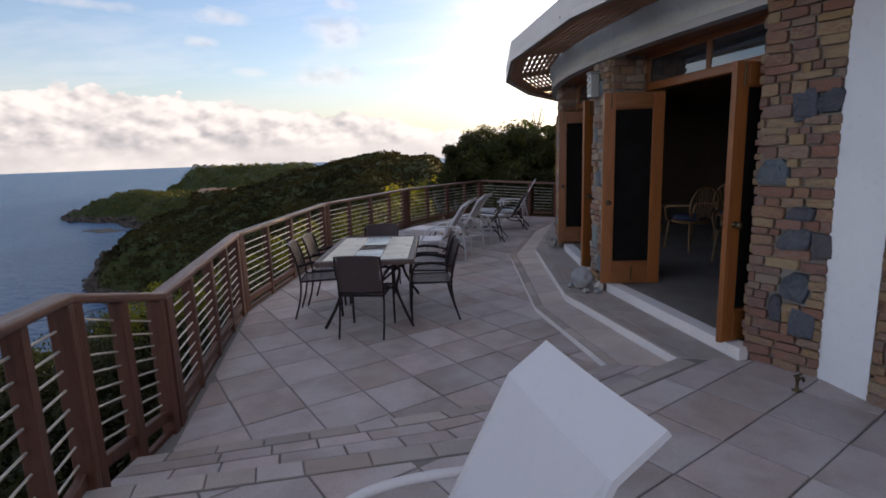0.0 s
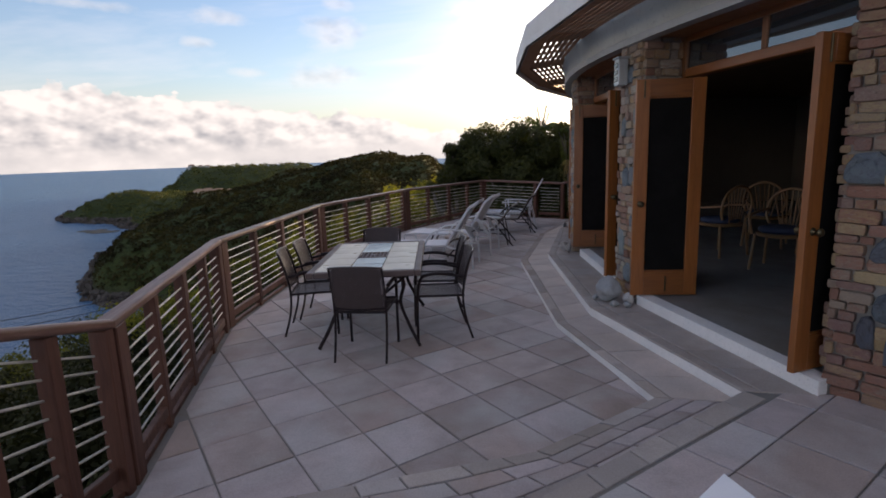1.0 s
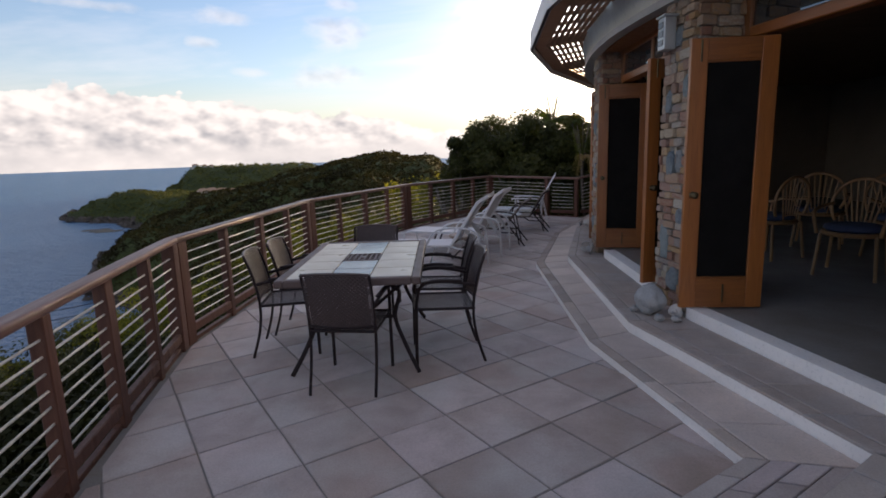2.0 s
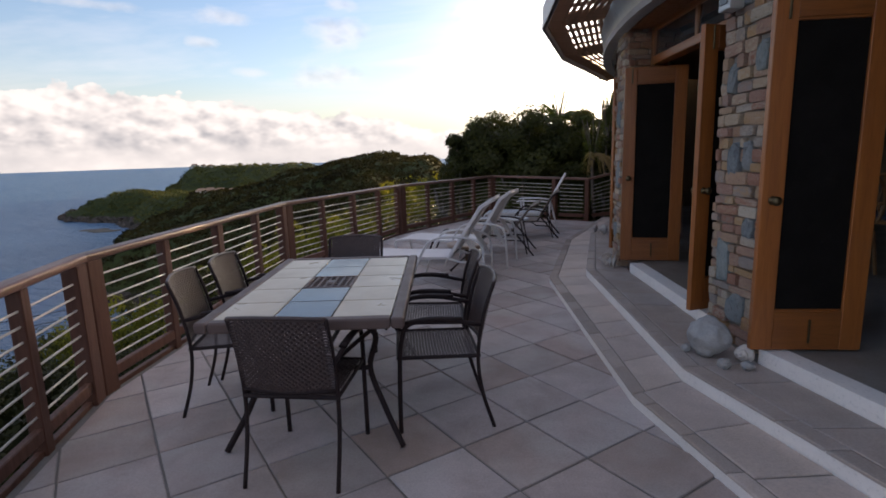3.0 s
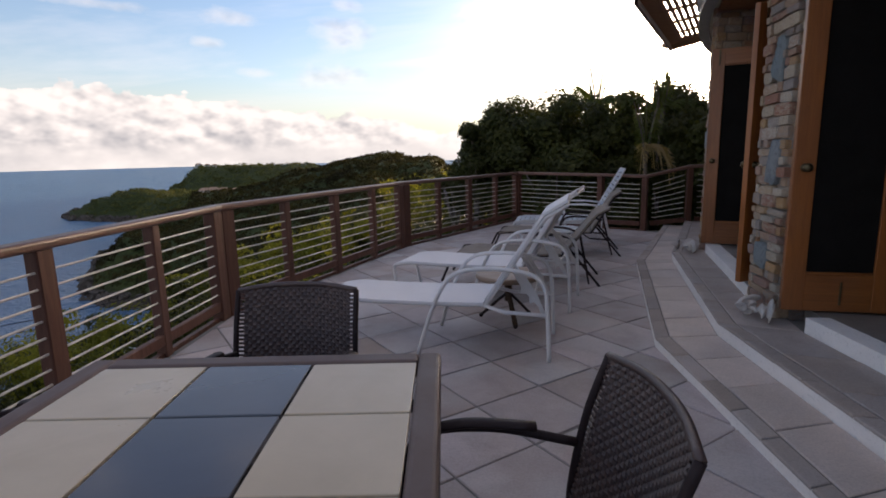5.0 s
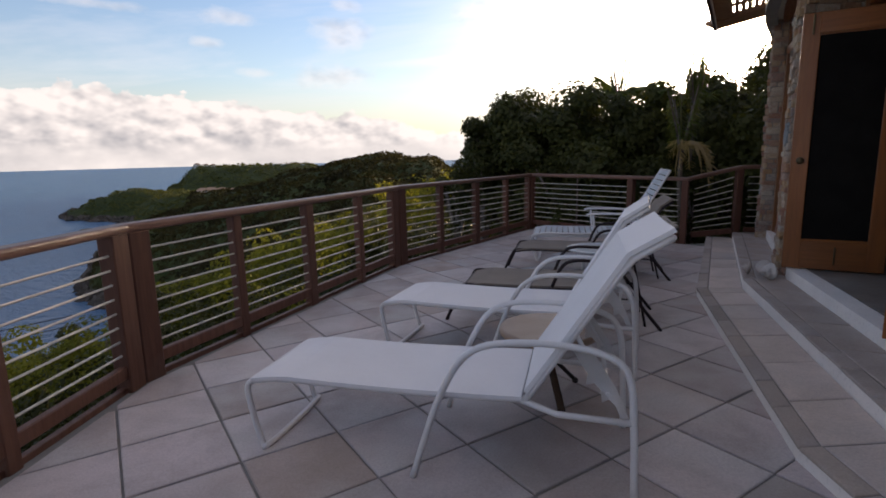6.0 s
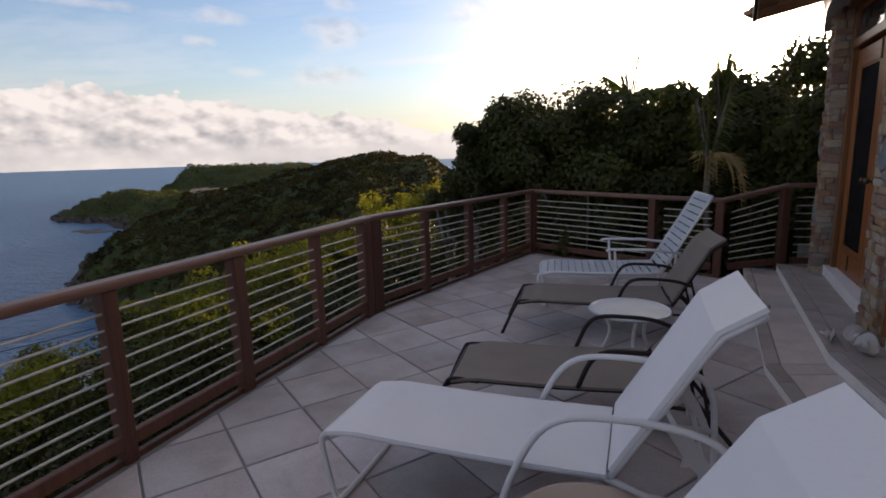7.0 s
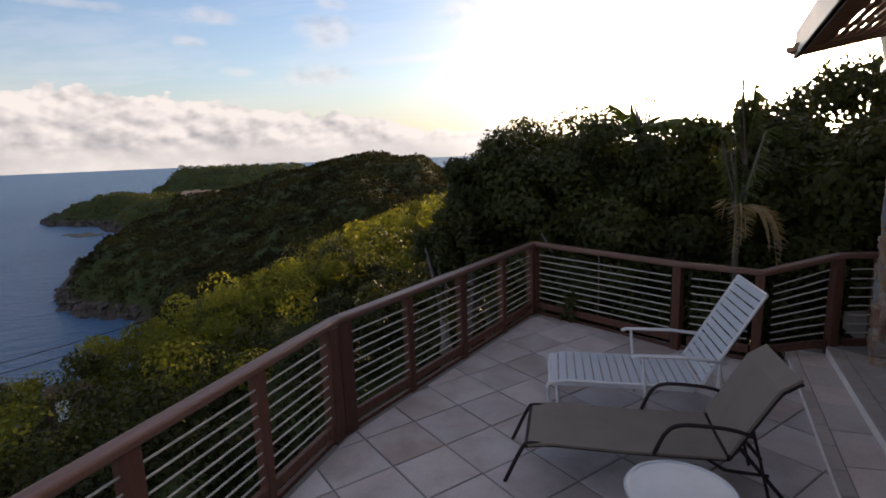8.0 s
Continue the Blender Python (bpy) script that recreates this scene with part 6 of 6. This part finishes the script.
cup = part("cup", lathe([(0.03, 0), (0.036, 0.01), (0.038, 0.085), (0.034, 0.085), (0.03, 0.02)], 14), tile_cream, None, "", True)
cup.location = (3.58, 9.30, FLOOR_IN + 0.575)
tagged(cup, "pale ceramic cup on the wicker table", "cup")
panel = part("standing_panel", box((0.04, 0.34, 1.02), (0, 0, 0.51), 0.006, None, 1), shell_mat)
panel.matrix_world = pose(3.22, 9.66, FLOOR_IN, 0, -4, 8)
tagged(panel, "tall pale speckled panel leaning in the doorway", "panel")
sofa = thing("cabinet", (7.9, 6.5, FLOOR_IN), 0, "dark wooden cabinet against the inner wall", "cabinet")
part("carcass", box((0.5, 1.8, 0.85), (0.5, 0, 0.425), 0.01, None, 1), cabinet_mat, sofa)
part("worktop", box((0.55, 1.86, 0.04), (0.48, 0, 0.87), 0.008, None, 1), cabinet_mat, sofa)

# ------------------------------------------------------------------ trees behind the far railing
def tree(at, height, spread, seed, n_leaf, leaf_size, mat, label, name="tree", bare=0.25, squash=0.8):
    """Trunk, forking limbs and a crown of many separate leaves in uneven clumps."""
    r4 = random.Random(seed)
    rs4 = np.random.RandomState(seed)
    ob = thing(name, at, r4.uniform(0, 360), label, "tree", "trees behind the terrace")
    b = bmesh.new()
    tips = []
    fork = Vector((r4.uniform(-0.1, 0.1), r4.uniform(-0.1, 0.1), height * bare))
    tube(curve_pts([(0, 0, -0.6), (0.03, 0.02, height * bare * 0.5), fork], 4), [0.10 + 0.02 * height / 3] * 4 + [0.085] * 5, 8, b)
    for k in range(7):
        a = 2 * math.pi * k / 7 + r4.uniform(-0.4, 0.4)
        reach = spread * r4.uniform(0.45, 0.85)
        hi = height * r4.uniform(0.62, 0.90)
        mid = fork + Vector((math.cos(a) * reach * 0.45, math.sin(a) * reach * 0.45, (hi - fork.z) * 0.55))
        tip = Vector((math.cos(a) * reach, math.sin(a) * reach, hi))
        tube(curve_pts([fork, mid, tip], 4), [0.055, 0.05, 0.045, 0.04, 0.034, 0.028, 0.022, 0.016, 0.010], 6, b)
        tips.append(tip)
        for j in range(3):
            a2 = a + r4.uniform(-1.0, 1.0)
            t2 = mid + Vector((math.cos(a2) * reach * 0.5, math.sin(a2) * reach * 0.5, (hi - mid.z) * r4.uniform(0.1, 0.9)))
            tube([mid, (mid + t2) / 2 + Vector((0, 0, 0.05)), t2], [0.026, 0.018, 0.008], 5, b)
            tips.append(t2)
    part("trunk", b, bark_mat, ob, "", True)
    pts_, outs_ = [], []
    each = n_leaf // (len(tips) + 8)
    for t in tips:
        pts_.append(clump(rs4, t, spread * r4.uniform(0.24, 0.38), each, squash, 0.25))
        outs_.append(outward(pts_[-1], t))
    for k in range(8):
        c = Vector((r4.uniform(-0.5, 0.5) * spread, r4.uniform(-0.5, 0.5) * spread, height * r4.uniform(0.3, 0.84)))
        pts_.append(clump(rs4, c, spread * 0.48, each, squash, 0.3))
        outs_.append(outward(pts_[-1], c))
    c_ = np.concatenate(pts_)
    v_, f_ = leaves(c_, np.full(len(c_), leaf_size), seed + 1, np.concatenate(outs_), 0.4, slim=0.62)
    leaf_object("crown", v_, f_, mat, ob)
    return ob


sg = "dense dark green sea grape tree behind the railing"
for i, (x, y, h, s) in enumerate(((0.05, 17.9, 2.9, 0.55), (0.40, 17.5, 3.3, 0.65), (0.85, 17.8, 4.25, 0.9), (1.7, 17.2, 4.35, 1.2), (2.4, 18.4, 4.85, 1.4), (3.3, 17.0, 4.4, 1.3), (4.4, 18.0, 4.35, 1.4), (5.5, 16.4, 4.55, 1.3), (6.7, 17.6, 5.25, 1.6), (5.0, 15.4, 4.2, 1.2), (2.0, 16.2, 3.2, 1.1), (3.2, 16.4, 3.4, 1.1), (8.0, 16.2, 5.7, 1.7), (1.9, 19.6, 4.4, 1.4))):
    tree((x, y, -1.6), h, s, 40 + i, 5000 if x < 0.6 else 34000, 0.074 if x < 0.6 else 0.100 if x > 4.4 else 0.087, leaf_dark, sg)


# shrubs by the railing: the shade there is painted into their dark leaves
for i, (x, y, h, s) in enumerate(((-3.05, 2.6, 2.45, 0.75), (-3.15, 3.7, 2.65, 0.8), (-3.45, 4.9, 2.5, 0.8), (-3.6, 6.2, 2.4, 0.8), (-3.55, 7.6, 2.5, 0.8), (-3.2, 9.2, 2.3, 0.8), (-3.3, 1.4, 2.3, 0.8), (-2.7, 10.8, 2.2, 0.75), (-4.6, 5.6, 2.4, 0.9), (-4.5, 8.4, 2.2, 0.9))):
    tree((x, y, -2.9), h, s, 90 + i, 7000, 0.075, shade_leaf, "leafy shrub just outside the railing, shade painted into its dark green leaves", "shrub", 0.08, 0.9)


def frond(b, root, yaw, length, rise, droop, rs5, leaflets=34, width=0.32, out=1.0):
    """A palm frond: a bent midrib with thin leaflets down both sides."""
    d = Vector((math.cos(yaw), math.sin(yaw), 0))
    side = Vector((-d.y, d.x, 0))
    pts_ = [root + d * length * out * t * (1 - 0.25 * droop * t) + Vector((0, 0, length * (rise * t - droop * t * t))) for t in np.linspace(0, 1, 9)]
    tube(pts_, [0.018 - 0.0016 * k for k in range(9)], 5, b)
    for k in range(leaflets):
        t = 0.12 + 0.86 * k / leaflets
        i = min(7, int(t * 8))
        p = pts_[i].lerp(pts_[i + 1], t * 8 - i)
        L = width * math.sin(math.pi * (0.12 + 0.86 * t)) ** 0.6 * rs5.uniform(0.8, 1.15)
        for s in (-1, 1):
            e = p + (side * s * 0.75 + d * 0.55) * L + Vector((0, 0, -L * rs5.uniform(0.15, 0.75)))
            w_ = d * 0.016
            m_ = (p + e) / 2 + Vector((0, 0, L * 0.06))
            vs = [b.verts.new(q) for q in (p - w_, m_ - w_ * 1.2, e, m_ + w_ * 1.2, p + w_)]
            b.faces.new(vs)


def palm(at, height, n_up, n_green, n_dry, seed, label, length=1.0, trunk=0.07, spread=0.3, dry_arc=(0.0, 6.28)):
    """A palm: thin trunk, upright young fronds, arching green ones and withered hanging ones."""
    r5 = random.Random(seed)
    ob = thing("palm", at, 0, label, "palm tree", "palms behind the terrace")
    part("trunk", tube([(0.03 * math.sin(z * 2.0), 0.02 * math.cos(z * 3), z) for z in np.linspace(-0.2, height, 10)], [trunk * (1 - 0.05 * k) for k in range(10)], 9), bark_mat, ob, "", True)
    root = Vector((0.03 * math.sin(height * 2), 0.02, height))
    for k in range(n_up):
        b = bmesh.new()
        frond(b, root + Vector((0, 0, r5.uniform(-0.15, 0.1))), 6.28 * k / n_up + r5.uniform(-0.4, 0.4), length * r5.uniform(0.75, 1.15), r5.uniform(0.9, 1.1), r5.uniform(0.0, 0.12), r5, 20, 0.20, spread * r5.uniform(0.3, 1.0))
        part("young_frond", b, palm_leaf, ob)
    for k in range(n_green):
        b = bmesh.new()
        frond(b, root, 6.28 * k / n_green + r5.uniform(-0.3, 0.3), length * r5.uniform(0.8, 1.1), r5.uniform(0.5, 1.2), r5.uniform(0.4, 1.0), r5, 34, 0.26)
        part("frond", b, palm_leaf, ob)
    for k in range(n_dry):
        b = bmesh.new()
        frond(b, root - Vector((0, 0, 0.05)), dry_arc[0] + (dry_arc[1] - dry_arc[0]) * (k + r5.random()) / n_dry, length * r5.uniform(0.6, 0.9), r5.uniform(0.5, 0.9), r5.uniform(1.1, 1.6), r5, 20, 0.19, 1.05)
        part("dry_frond", b, dry_leaf, ob, "withered brown frond")
    for k in range(6):
        a = 6.28 * k / 6 + r5.uniform(-0.4, 0.4)
        part("stalk", tube([root - Vector((0, 0, 0.3)), root + Vector((math.cos(a) * 0.12, math.sin(a) * 0.12, 0.25)), root + Vector((math.cos(a) * 0.30, math.sin(a) * 0.30, 0.95 * r5.uniform(0.6, 1.1)))], [0.022, 0.014, 0.006], 6), bark_mat, ob)
    return ob


palm((3.50, 14.75, -1.3), 2.70, 5, 0, 8, 21, "small palm with bare stalks and withered hanging fronds", 0.95, 0.06, 0.35, (-2.6, 1.4))
palm((4.10, 15.75, -1.3), 3.35, 10, 2, 0, 22, "slender palm with ragged upright fronds above the trees", 0.95, 0.045, 0.22)
palm((3.15, 17.0, -1.4), 3.75, 2, 10, 0, 23, "palm with feathery green fronds among the trees", 0.75, 0.05)
for i, (x, y, h, s) in enumerate(((2.2, 15.35, 2.2, 0.75), (2.95, 15.1, 2.3, 0.8), (3.80, 16.0, 3.0, 0.9), (4.5, 15.1, 2.7, 0.9), (1.35, 16.4, 2.1, 0.7), (5.2, 14.5, 3.2, 0.9), (4.35, 16.0, 2.7, 0.9), (3.55, 16.1, 2.9, 0.8), (4.0, 15.2, 2.7, 0.7))):
    tree((x, y, -1.6), h, s, 70 + i, 9000, 0.075, leaf_dark, "dense dark shrub close behind the railing", "shrub", 0.06, 0.9)

# ------------------------------------------------------------------ far buildings, cables
def far_house(at, yaw, w_, d_, h_, wall_m, roof_m, label):
    ob = thing("house", at, yaw, label, "house", "houses on the headland")
    part("wall", box((w_, d_, h_ + 3), (0, 0, h_ / 2 - 1.5)), wall_m, ob)
    b = bmesh.new()
    vs = [b.verts.new(c) for c in ((-w_ / 2 - 0.5, -d_ / 2 - 0.5, h_), (w_ / 2 + 0.5, -d_ / 2 - 0.5, h_), (w_ / 2 + 0.5, d_ / 2 + 0.5, h_), (-w_ / 2 - 0.5, d_ / 2 + 0.5, h_), (-w_ / 4, 0, h_ + 2), (w_ / 4, 0, h_ + 2))]
    for f_ in ((0, 1, 5, 4), (1, 2, 5), (2, 3, 4, 5), (3, 0, 4), (3, 2, 1, 0)):
        b.faces.new([vs[i] for i in f_])
    part("roof", b, roof_m, ob)
    for k in range(4):
        wx = -w_ / 2 + w_ * (k + 0.5) / 4
        win = part("window", box((w_ / 8, 0.3, h_ * 0.46), (wx, -d_ / 2, h_ * 0.5)), white_frame, ob)
        part("pane", box((w_ / 10, 0.36, h_ * 0.38), (wx, -d_ / 2, h_ * 0.5)), glass_mat, win)
    return ob


def polar(az, r):
    x, y = HX + r * math.sin(radians(az)), HY + r * math.cos(radians(az))
    return x, y, float(hill(np.array([x]), np.array([y]))[0])


roof_tan = plain_mat("tan_roof_tile", (0.38, 0.24, 0.16), 0.8, 0.2, 0.3)
for az, r, yaw, w_, d_, h_, wm in ((-24.7, 395, 12, 7, 5, 2.2, shell_mat), (-23.9, 398, 4, 8, 5, 2.6, tan_top), (-22.9, 402, -6, 9, 5, 2.4, shell_mat), (-22.0, 405, 8, 6, 5, 2.2, tan_top), (-25.0, 800, 0, 9, 8, 4.5, wall_white), (-24.2, 805, 0, 7, 8, 3.5, wall_white), (-23.6, 800, 0, 6, 8, 3, wall_white)):
    x, y, z = polar(az, r)
    far_house((x, y, z - (0.2 if r < 500 else 1.6)), yaw - az, w_, d_, h_, wm, roof_tan, "pale villa with a tan roof on the far headland")
x, y, z = polar(-33.6, 440)
b = bmesh.new()
for k, (ox, oy, rr_) in enumerate(((0, 0, 9), (-12, 5, 6), (10, -3, 7), (-4, 9, 5), (4, -8, 4))):
    bb = lathe([(rr_, -0.6), (rr_ * 0.8, 0.25), (rr_ * 0.3, 0.6), (0.1, 0.65)], 14, None, (ox, oy, 0))
    for v_ in bb.verts:
        v_.co += Vector((1, 1, 0)) * 1.6 * noise.noise(v_.co * 0.3 + Vector((k, 0, 0)))
    merge(b, bb)
reef = part("reef", b, reef_mat)
reef.location = (x, y, SEA)
tagged(reef, "low brown rock shoal awash in the cove", "reef", kind="structure")
shed = thing("shed", (-16.3, 31.0, -9.3), 25, "small dark hillside shed with a pale blue-white panel", "shed")
part("wall", box((2.3, 1.6, 2.4), (0, 0, 0.6), 0.02, None, 1), cabinet_mat, shed)
b = bmesh.new()
vs = [b.verts.new(c) for c in ((-1.2, -0.86, 1.8), (1.2, -0.86, 1.8), (1.2, 0.86, 1.8), (-1.2, 0.86, 1.8), (-1.2, 0, 1.95), (1.2, 0, 1.95))]
for f_ in ((0, 1, 5, 4), (1, 2, 5), (2, 3, 4, 5), (3, 0, 4), (3, 2, 1, 0)):
    b.faces.new([vs[i] for i in f_])
part("roof", b, cabinet_mat, shed)
part("panel", box((0.55, 0.06, 0.9), (-0.5, -0.82, 1.1), 0.01, None, 1), strap_mat, shed, "pale blue-white panel")
for i, (a_, c_) in enumerate((((-34, 22, -6.0), (-8, 34, -3.6)), ((-34, 22.5, -6.6), (-8, 35, -4.2)))):
    p_, q_ = Vector((a_[0], a_[1], a_[2])), Vector((c_[0], c_[1], c_[2]))
    ob = part("cable", tube([p_.lerp(q_, t) - Vector((0, 0, 1.2 * math.sin(math.pi * t))) for t in np.linspace(0, 1, 14)], 0.018, 5), dark_metal)
    tagged(ob, "thin dark overhead cable across the slope", "cable", "overhead cables")

# ------------------------------------------------------------------ paving stones, laid last
def pave(parent, u0, v0, su, sv, ang, cover, lines, z, mat, joint=0.010, skip=None, name="flagstone", jitter=0.004, drop=None):
    """Flagstones on a turned grid, cut to the convex area left of all the lines."""
    ca, sa = math.cos(radians(ang)), math.sin(radians(ang))
    cu, cv = cover
    for i in range(cu[0], cu[1]):
        for j in range(cv[0], cv[1]):
            a0, b0 = u0 + i * su, v0 + j * sv
            sq = [(a0, b0), (a0 + su, b0), (a0 + su, b0 + sv), (a0, b0 + sv)]
            poly = [(ca * a - sa * c, sa * a + ca * c) for a, c in sq]
            poly = inset(poly, rng.uniform(0.35, 0.75) * joint)
            for ln in lines:
                if len(poly) >= 3:
                    poly = clip(poly, ln)
            if len(poly) < 3 or area(poly) < 0.006:
                continue
            cx, cy = sum(p[0] for p in poly) / len(poly), sum(p[1] for p in poly) / len(poly)
            if skip and skip(cx, cy):
                continue
            loc = [(p[0] - cx, p[1] - cy) for p in poly]
            piece(name, slab_mesh(loc, 0.03, 0.005, mat, name), parent, pose(cx, cy, z + rng.uniform(-jitter, jitter) * 0.6, rng.uniform(-0.2, 0.2), rng.uniform(-0.2, 0.2), 0))


def left_of(p, q, d=0.0):
    return off(p, q, d)


rail_lines = [left_of(q, p, 0.07) for p, q in ((A, B), (B, C), (C, D), (D, E))] + [left_of(q, p, 0.07) for p, q in ((E, G),)]
mid_lines = [left_of(q, p, 0.0) for p, q in ((MEDGE[1], MEDGE[0]),)]


def under_steps(x, y):
    """Whether a plan point lies well inside the steps, where no stone is needed."""
    for p, q in zip(LOW, LOW[1:]):
        if p[1] <= y <= q[1]:
            return x > lerp(p, q, (y - p[1]) / (q[1] - p[1]))[0] + 0.45
    return x > 1.9 and y < 3.6


CA, SA = math.cos(radians(33.3)), math.sin(radians(33.3))
pave(floor, CA * 0.419 + SA * 5.088 - 5 * 0.443, -SA * 0.419 + CA * 5.088 - 3 * 0.448, 0.443, 0.448, 33.3, ((-8, 27), (-6, 27)), rail_lines + [((-3.0, 1.98), (3.0, 3.52))], 0.0, slab_mat, skip=under_steps)


def strip_pave(parent, front, back, z, mats, depth_first=0.09, name="tread_stone", step=0.42, r6=random.Random(3)):
    """Treads between a front and a back line: a row of narrow edging stones and a row of flags behind."""
    for (f0, f1), (b0, b1) in zip(zip(front, front[1:]), zip(back, back[1:])):
        L = math.hypot(f1[0] - f0[0], f1[1] - f0[1])
        t = 0.0
        D0 = math.hypot(b0[0] - f0[0], b0[1] - f0[1])
        e = min(0.99, depth_first / D0)
        while t < 0.999:
            dt = r6.uniform(0.8, 1.3) * 0.30 / L
            t1 = min(1.0, t + dt) if 1 - t - dt > 0.1 / L else 1.0
            g = 0.004 / L
            q = [lerp(f0, f1, t + g), lerp(f0, f1, t1 - g)]
            k = [lerp(b0, b1, t + g), lerp(b0, b1, t1 - g)]
            poly = [lerp(q[0], k[0], -0.006), lerp(q[1], k[1], -0.006), lerp(q[1], k[1], e), lerp(q[0], k[0], e)]
            add_stone(parent, poly, z, mats[0], "edging_stone")
            t = t1
        t = 0.0 if e < 0.8 else 1.0
        while t < 0.999:
            dt = r6.uniform(0.85, 1.2) * step / L
            t1 = min(1.0, t + dt) if 1 - t - dt > 0.15 / L else 1.0
            g = 0.005 / L
            q = [lerp(f0, f1, t + g), lerp(f0, f1, t1 - g)]
            k = [lerp(b0, b1, t + g), lerp(b0, b1, t1 - g)]
            poly = [lerp(q[0], k[0], e + 0.02), lerp(q[1], k[1], e + 0.02), lerp(q[1], k[1], 0.99), lerp(q[0], k[0], 0.99)]
            add_stone(parent, poly, z, mats[1], name)
            t = t1


def add_stone(parent, poly, z, mat, name):
    if area(poly) < 0:
        poly = poly[::-1]
    cx, cy = sum(p[0] for p in poly) / len(poly), sum(p[1] for p in poly) / len(poly)
    piece(name, slab_mesh([(p[0] - cx, p[1] - cy) for p in poly], 0.016, 0.005, mat, name), parent, pose(cx, cy, z + rng.uniform(-0.002, 0.002)))


strip_pave(steps, LOW, UPP, TREAD1, (edge_mat, tread_mat))
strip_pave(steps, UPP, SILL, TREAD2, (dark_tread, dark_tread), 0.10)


def along(line, t):
    """Point at the fraction t of a polyline's length."""
    legs = [math.hypot(q[0] - p[0], q[1] - p[1]) for p, q in zip(line, line[1:])]
    want = t * sum(legs)
    for p, q, d in zip(line, line[1:], legs):
        if want <= d + 1e-9:
            return lerp(p, q, want / d)
        want -= d
    return line[-1]


# rows of narrow bricks that follow the half-step's edge
r7 = random.Random(8)
front_, back_ = MEDGE[::-1], UEDGE[::-1]
for lo, hi, size, mt in ((-0.01, 0.20, 0.26, pale_edge), (0.22, 0.44, 0.30, slab_mat), (0.46, 0.70, 0.27, slab_mat), (0.72, 0.985, 0.33, slab_mat)):
    t = 0.0
    while t < 0.999:
        t1 = t + r7.uniform(0.75, 1.25) * size / 3.25
        t1 = 1.0 if t1 > 0.965 else t1
        g = 0.0016
        ends = [(along(front_, s_), along(back_, s_)) for s_ in (t + g, t1 - g)]
        add_stone(steps, [lerp(*ends[0], lo), lerp(*ends[1], lo), lerp(*ends[1], hi), lerp(*ends[0], hi)], TREAD1, mt, "edging_stone")
        t = t1
IEDGE = [(-1.75, 1.82), (0.32, 2.22), (1.98, 3.31)]          # back of the landing's edging row
strip_pave(upper, UEDGE[::-1], IEDGE[::-1], UPPER, (pale_edge, pale_edge), 0.14)
split = (IEDGE[1], (0.9, -3.4))
walls = [((-1.72, 2.06), (-1.37, 1.05)), ((-1.37, 1.1), (-1.31, -2.6))]
upper_house = ((3.95, -3.4), (3.10, 2.03))
C2, S2 = math.cos(radians(35.5)), math.sin(radians(35.5))
for lines in ([(IEDGE[1], IEDGE[0]), (split[1], split[0])] + walls, [(IEDGE[2], IEDGE[1]), split, ((2.34, 3.36), (1.92, 3.43)), ((3.10, 2.03), (2.78, 3.03)), upper_house, ((2.78, 3.03), (2.50, 3.42))]):
    pave(upper, C2 * 1.61 + S2 * 2.25, -S2 * 1.61 + C2 * 2.25, 0.49, 0.425, 35.5, ((-14, 9), (-14, 9)), lines, UPPER, slab_mat, skip=lambda x, y: y < -3.4)
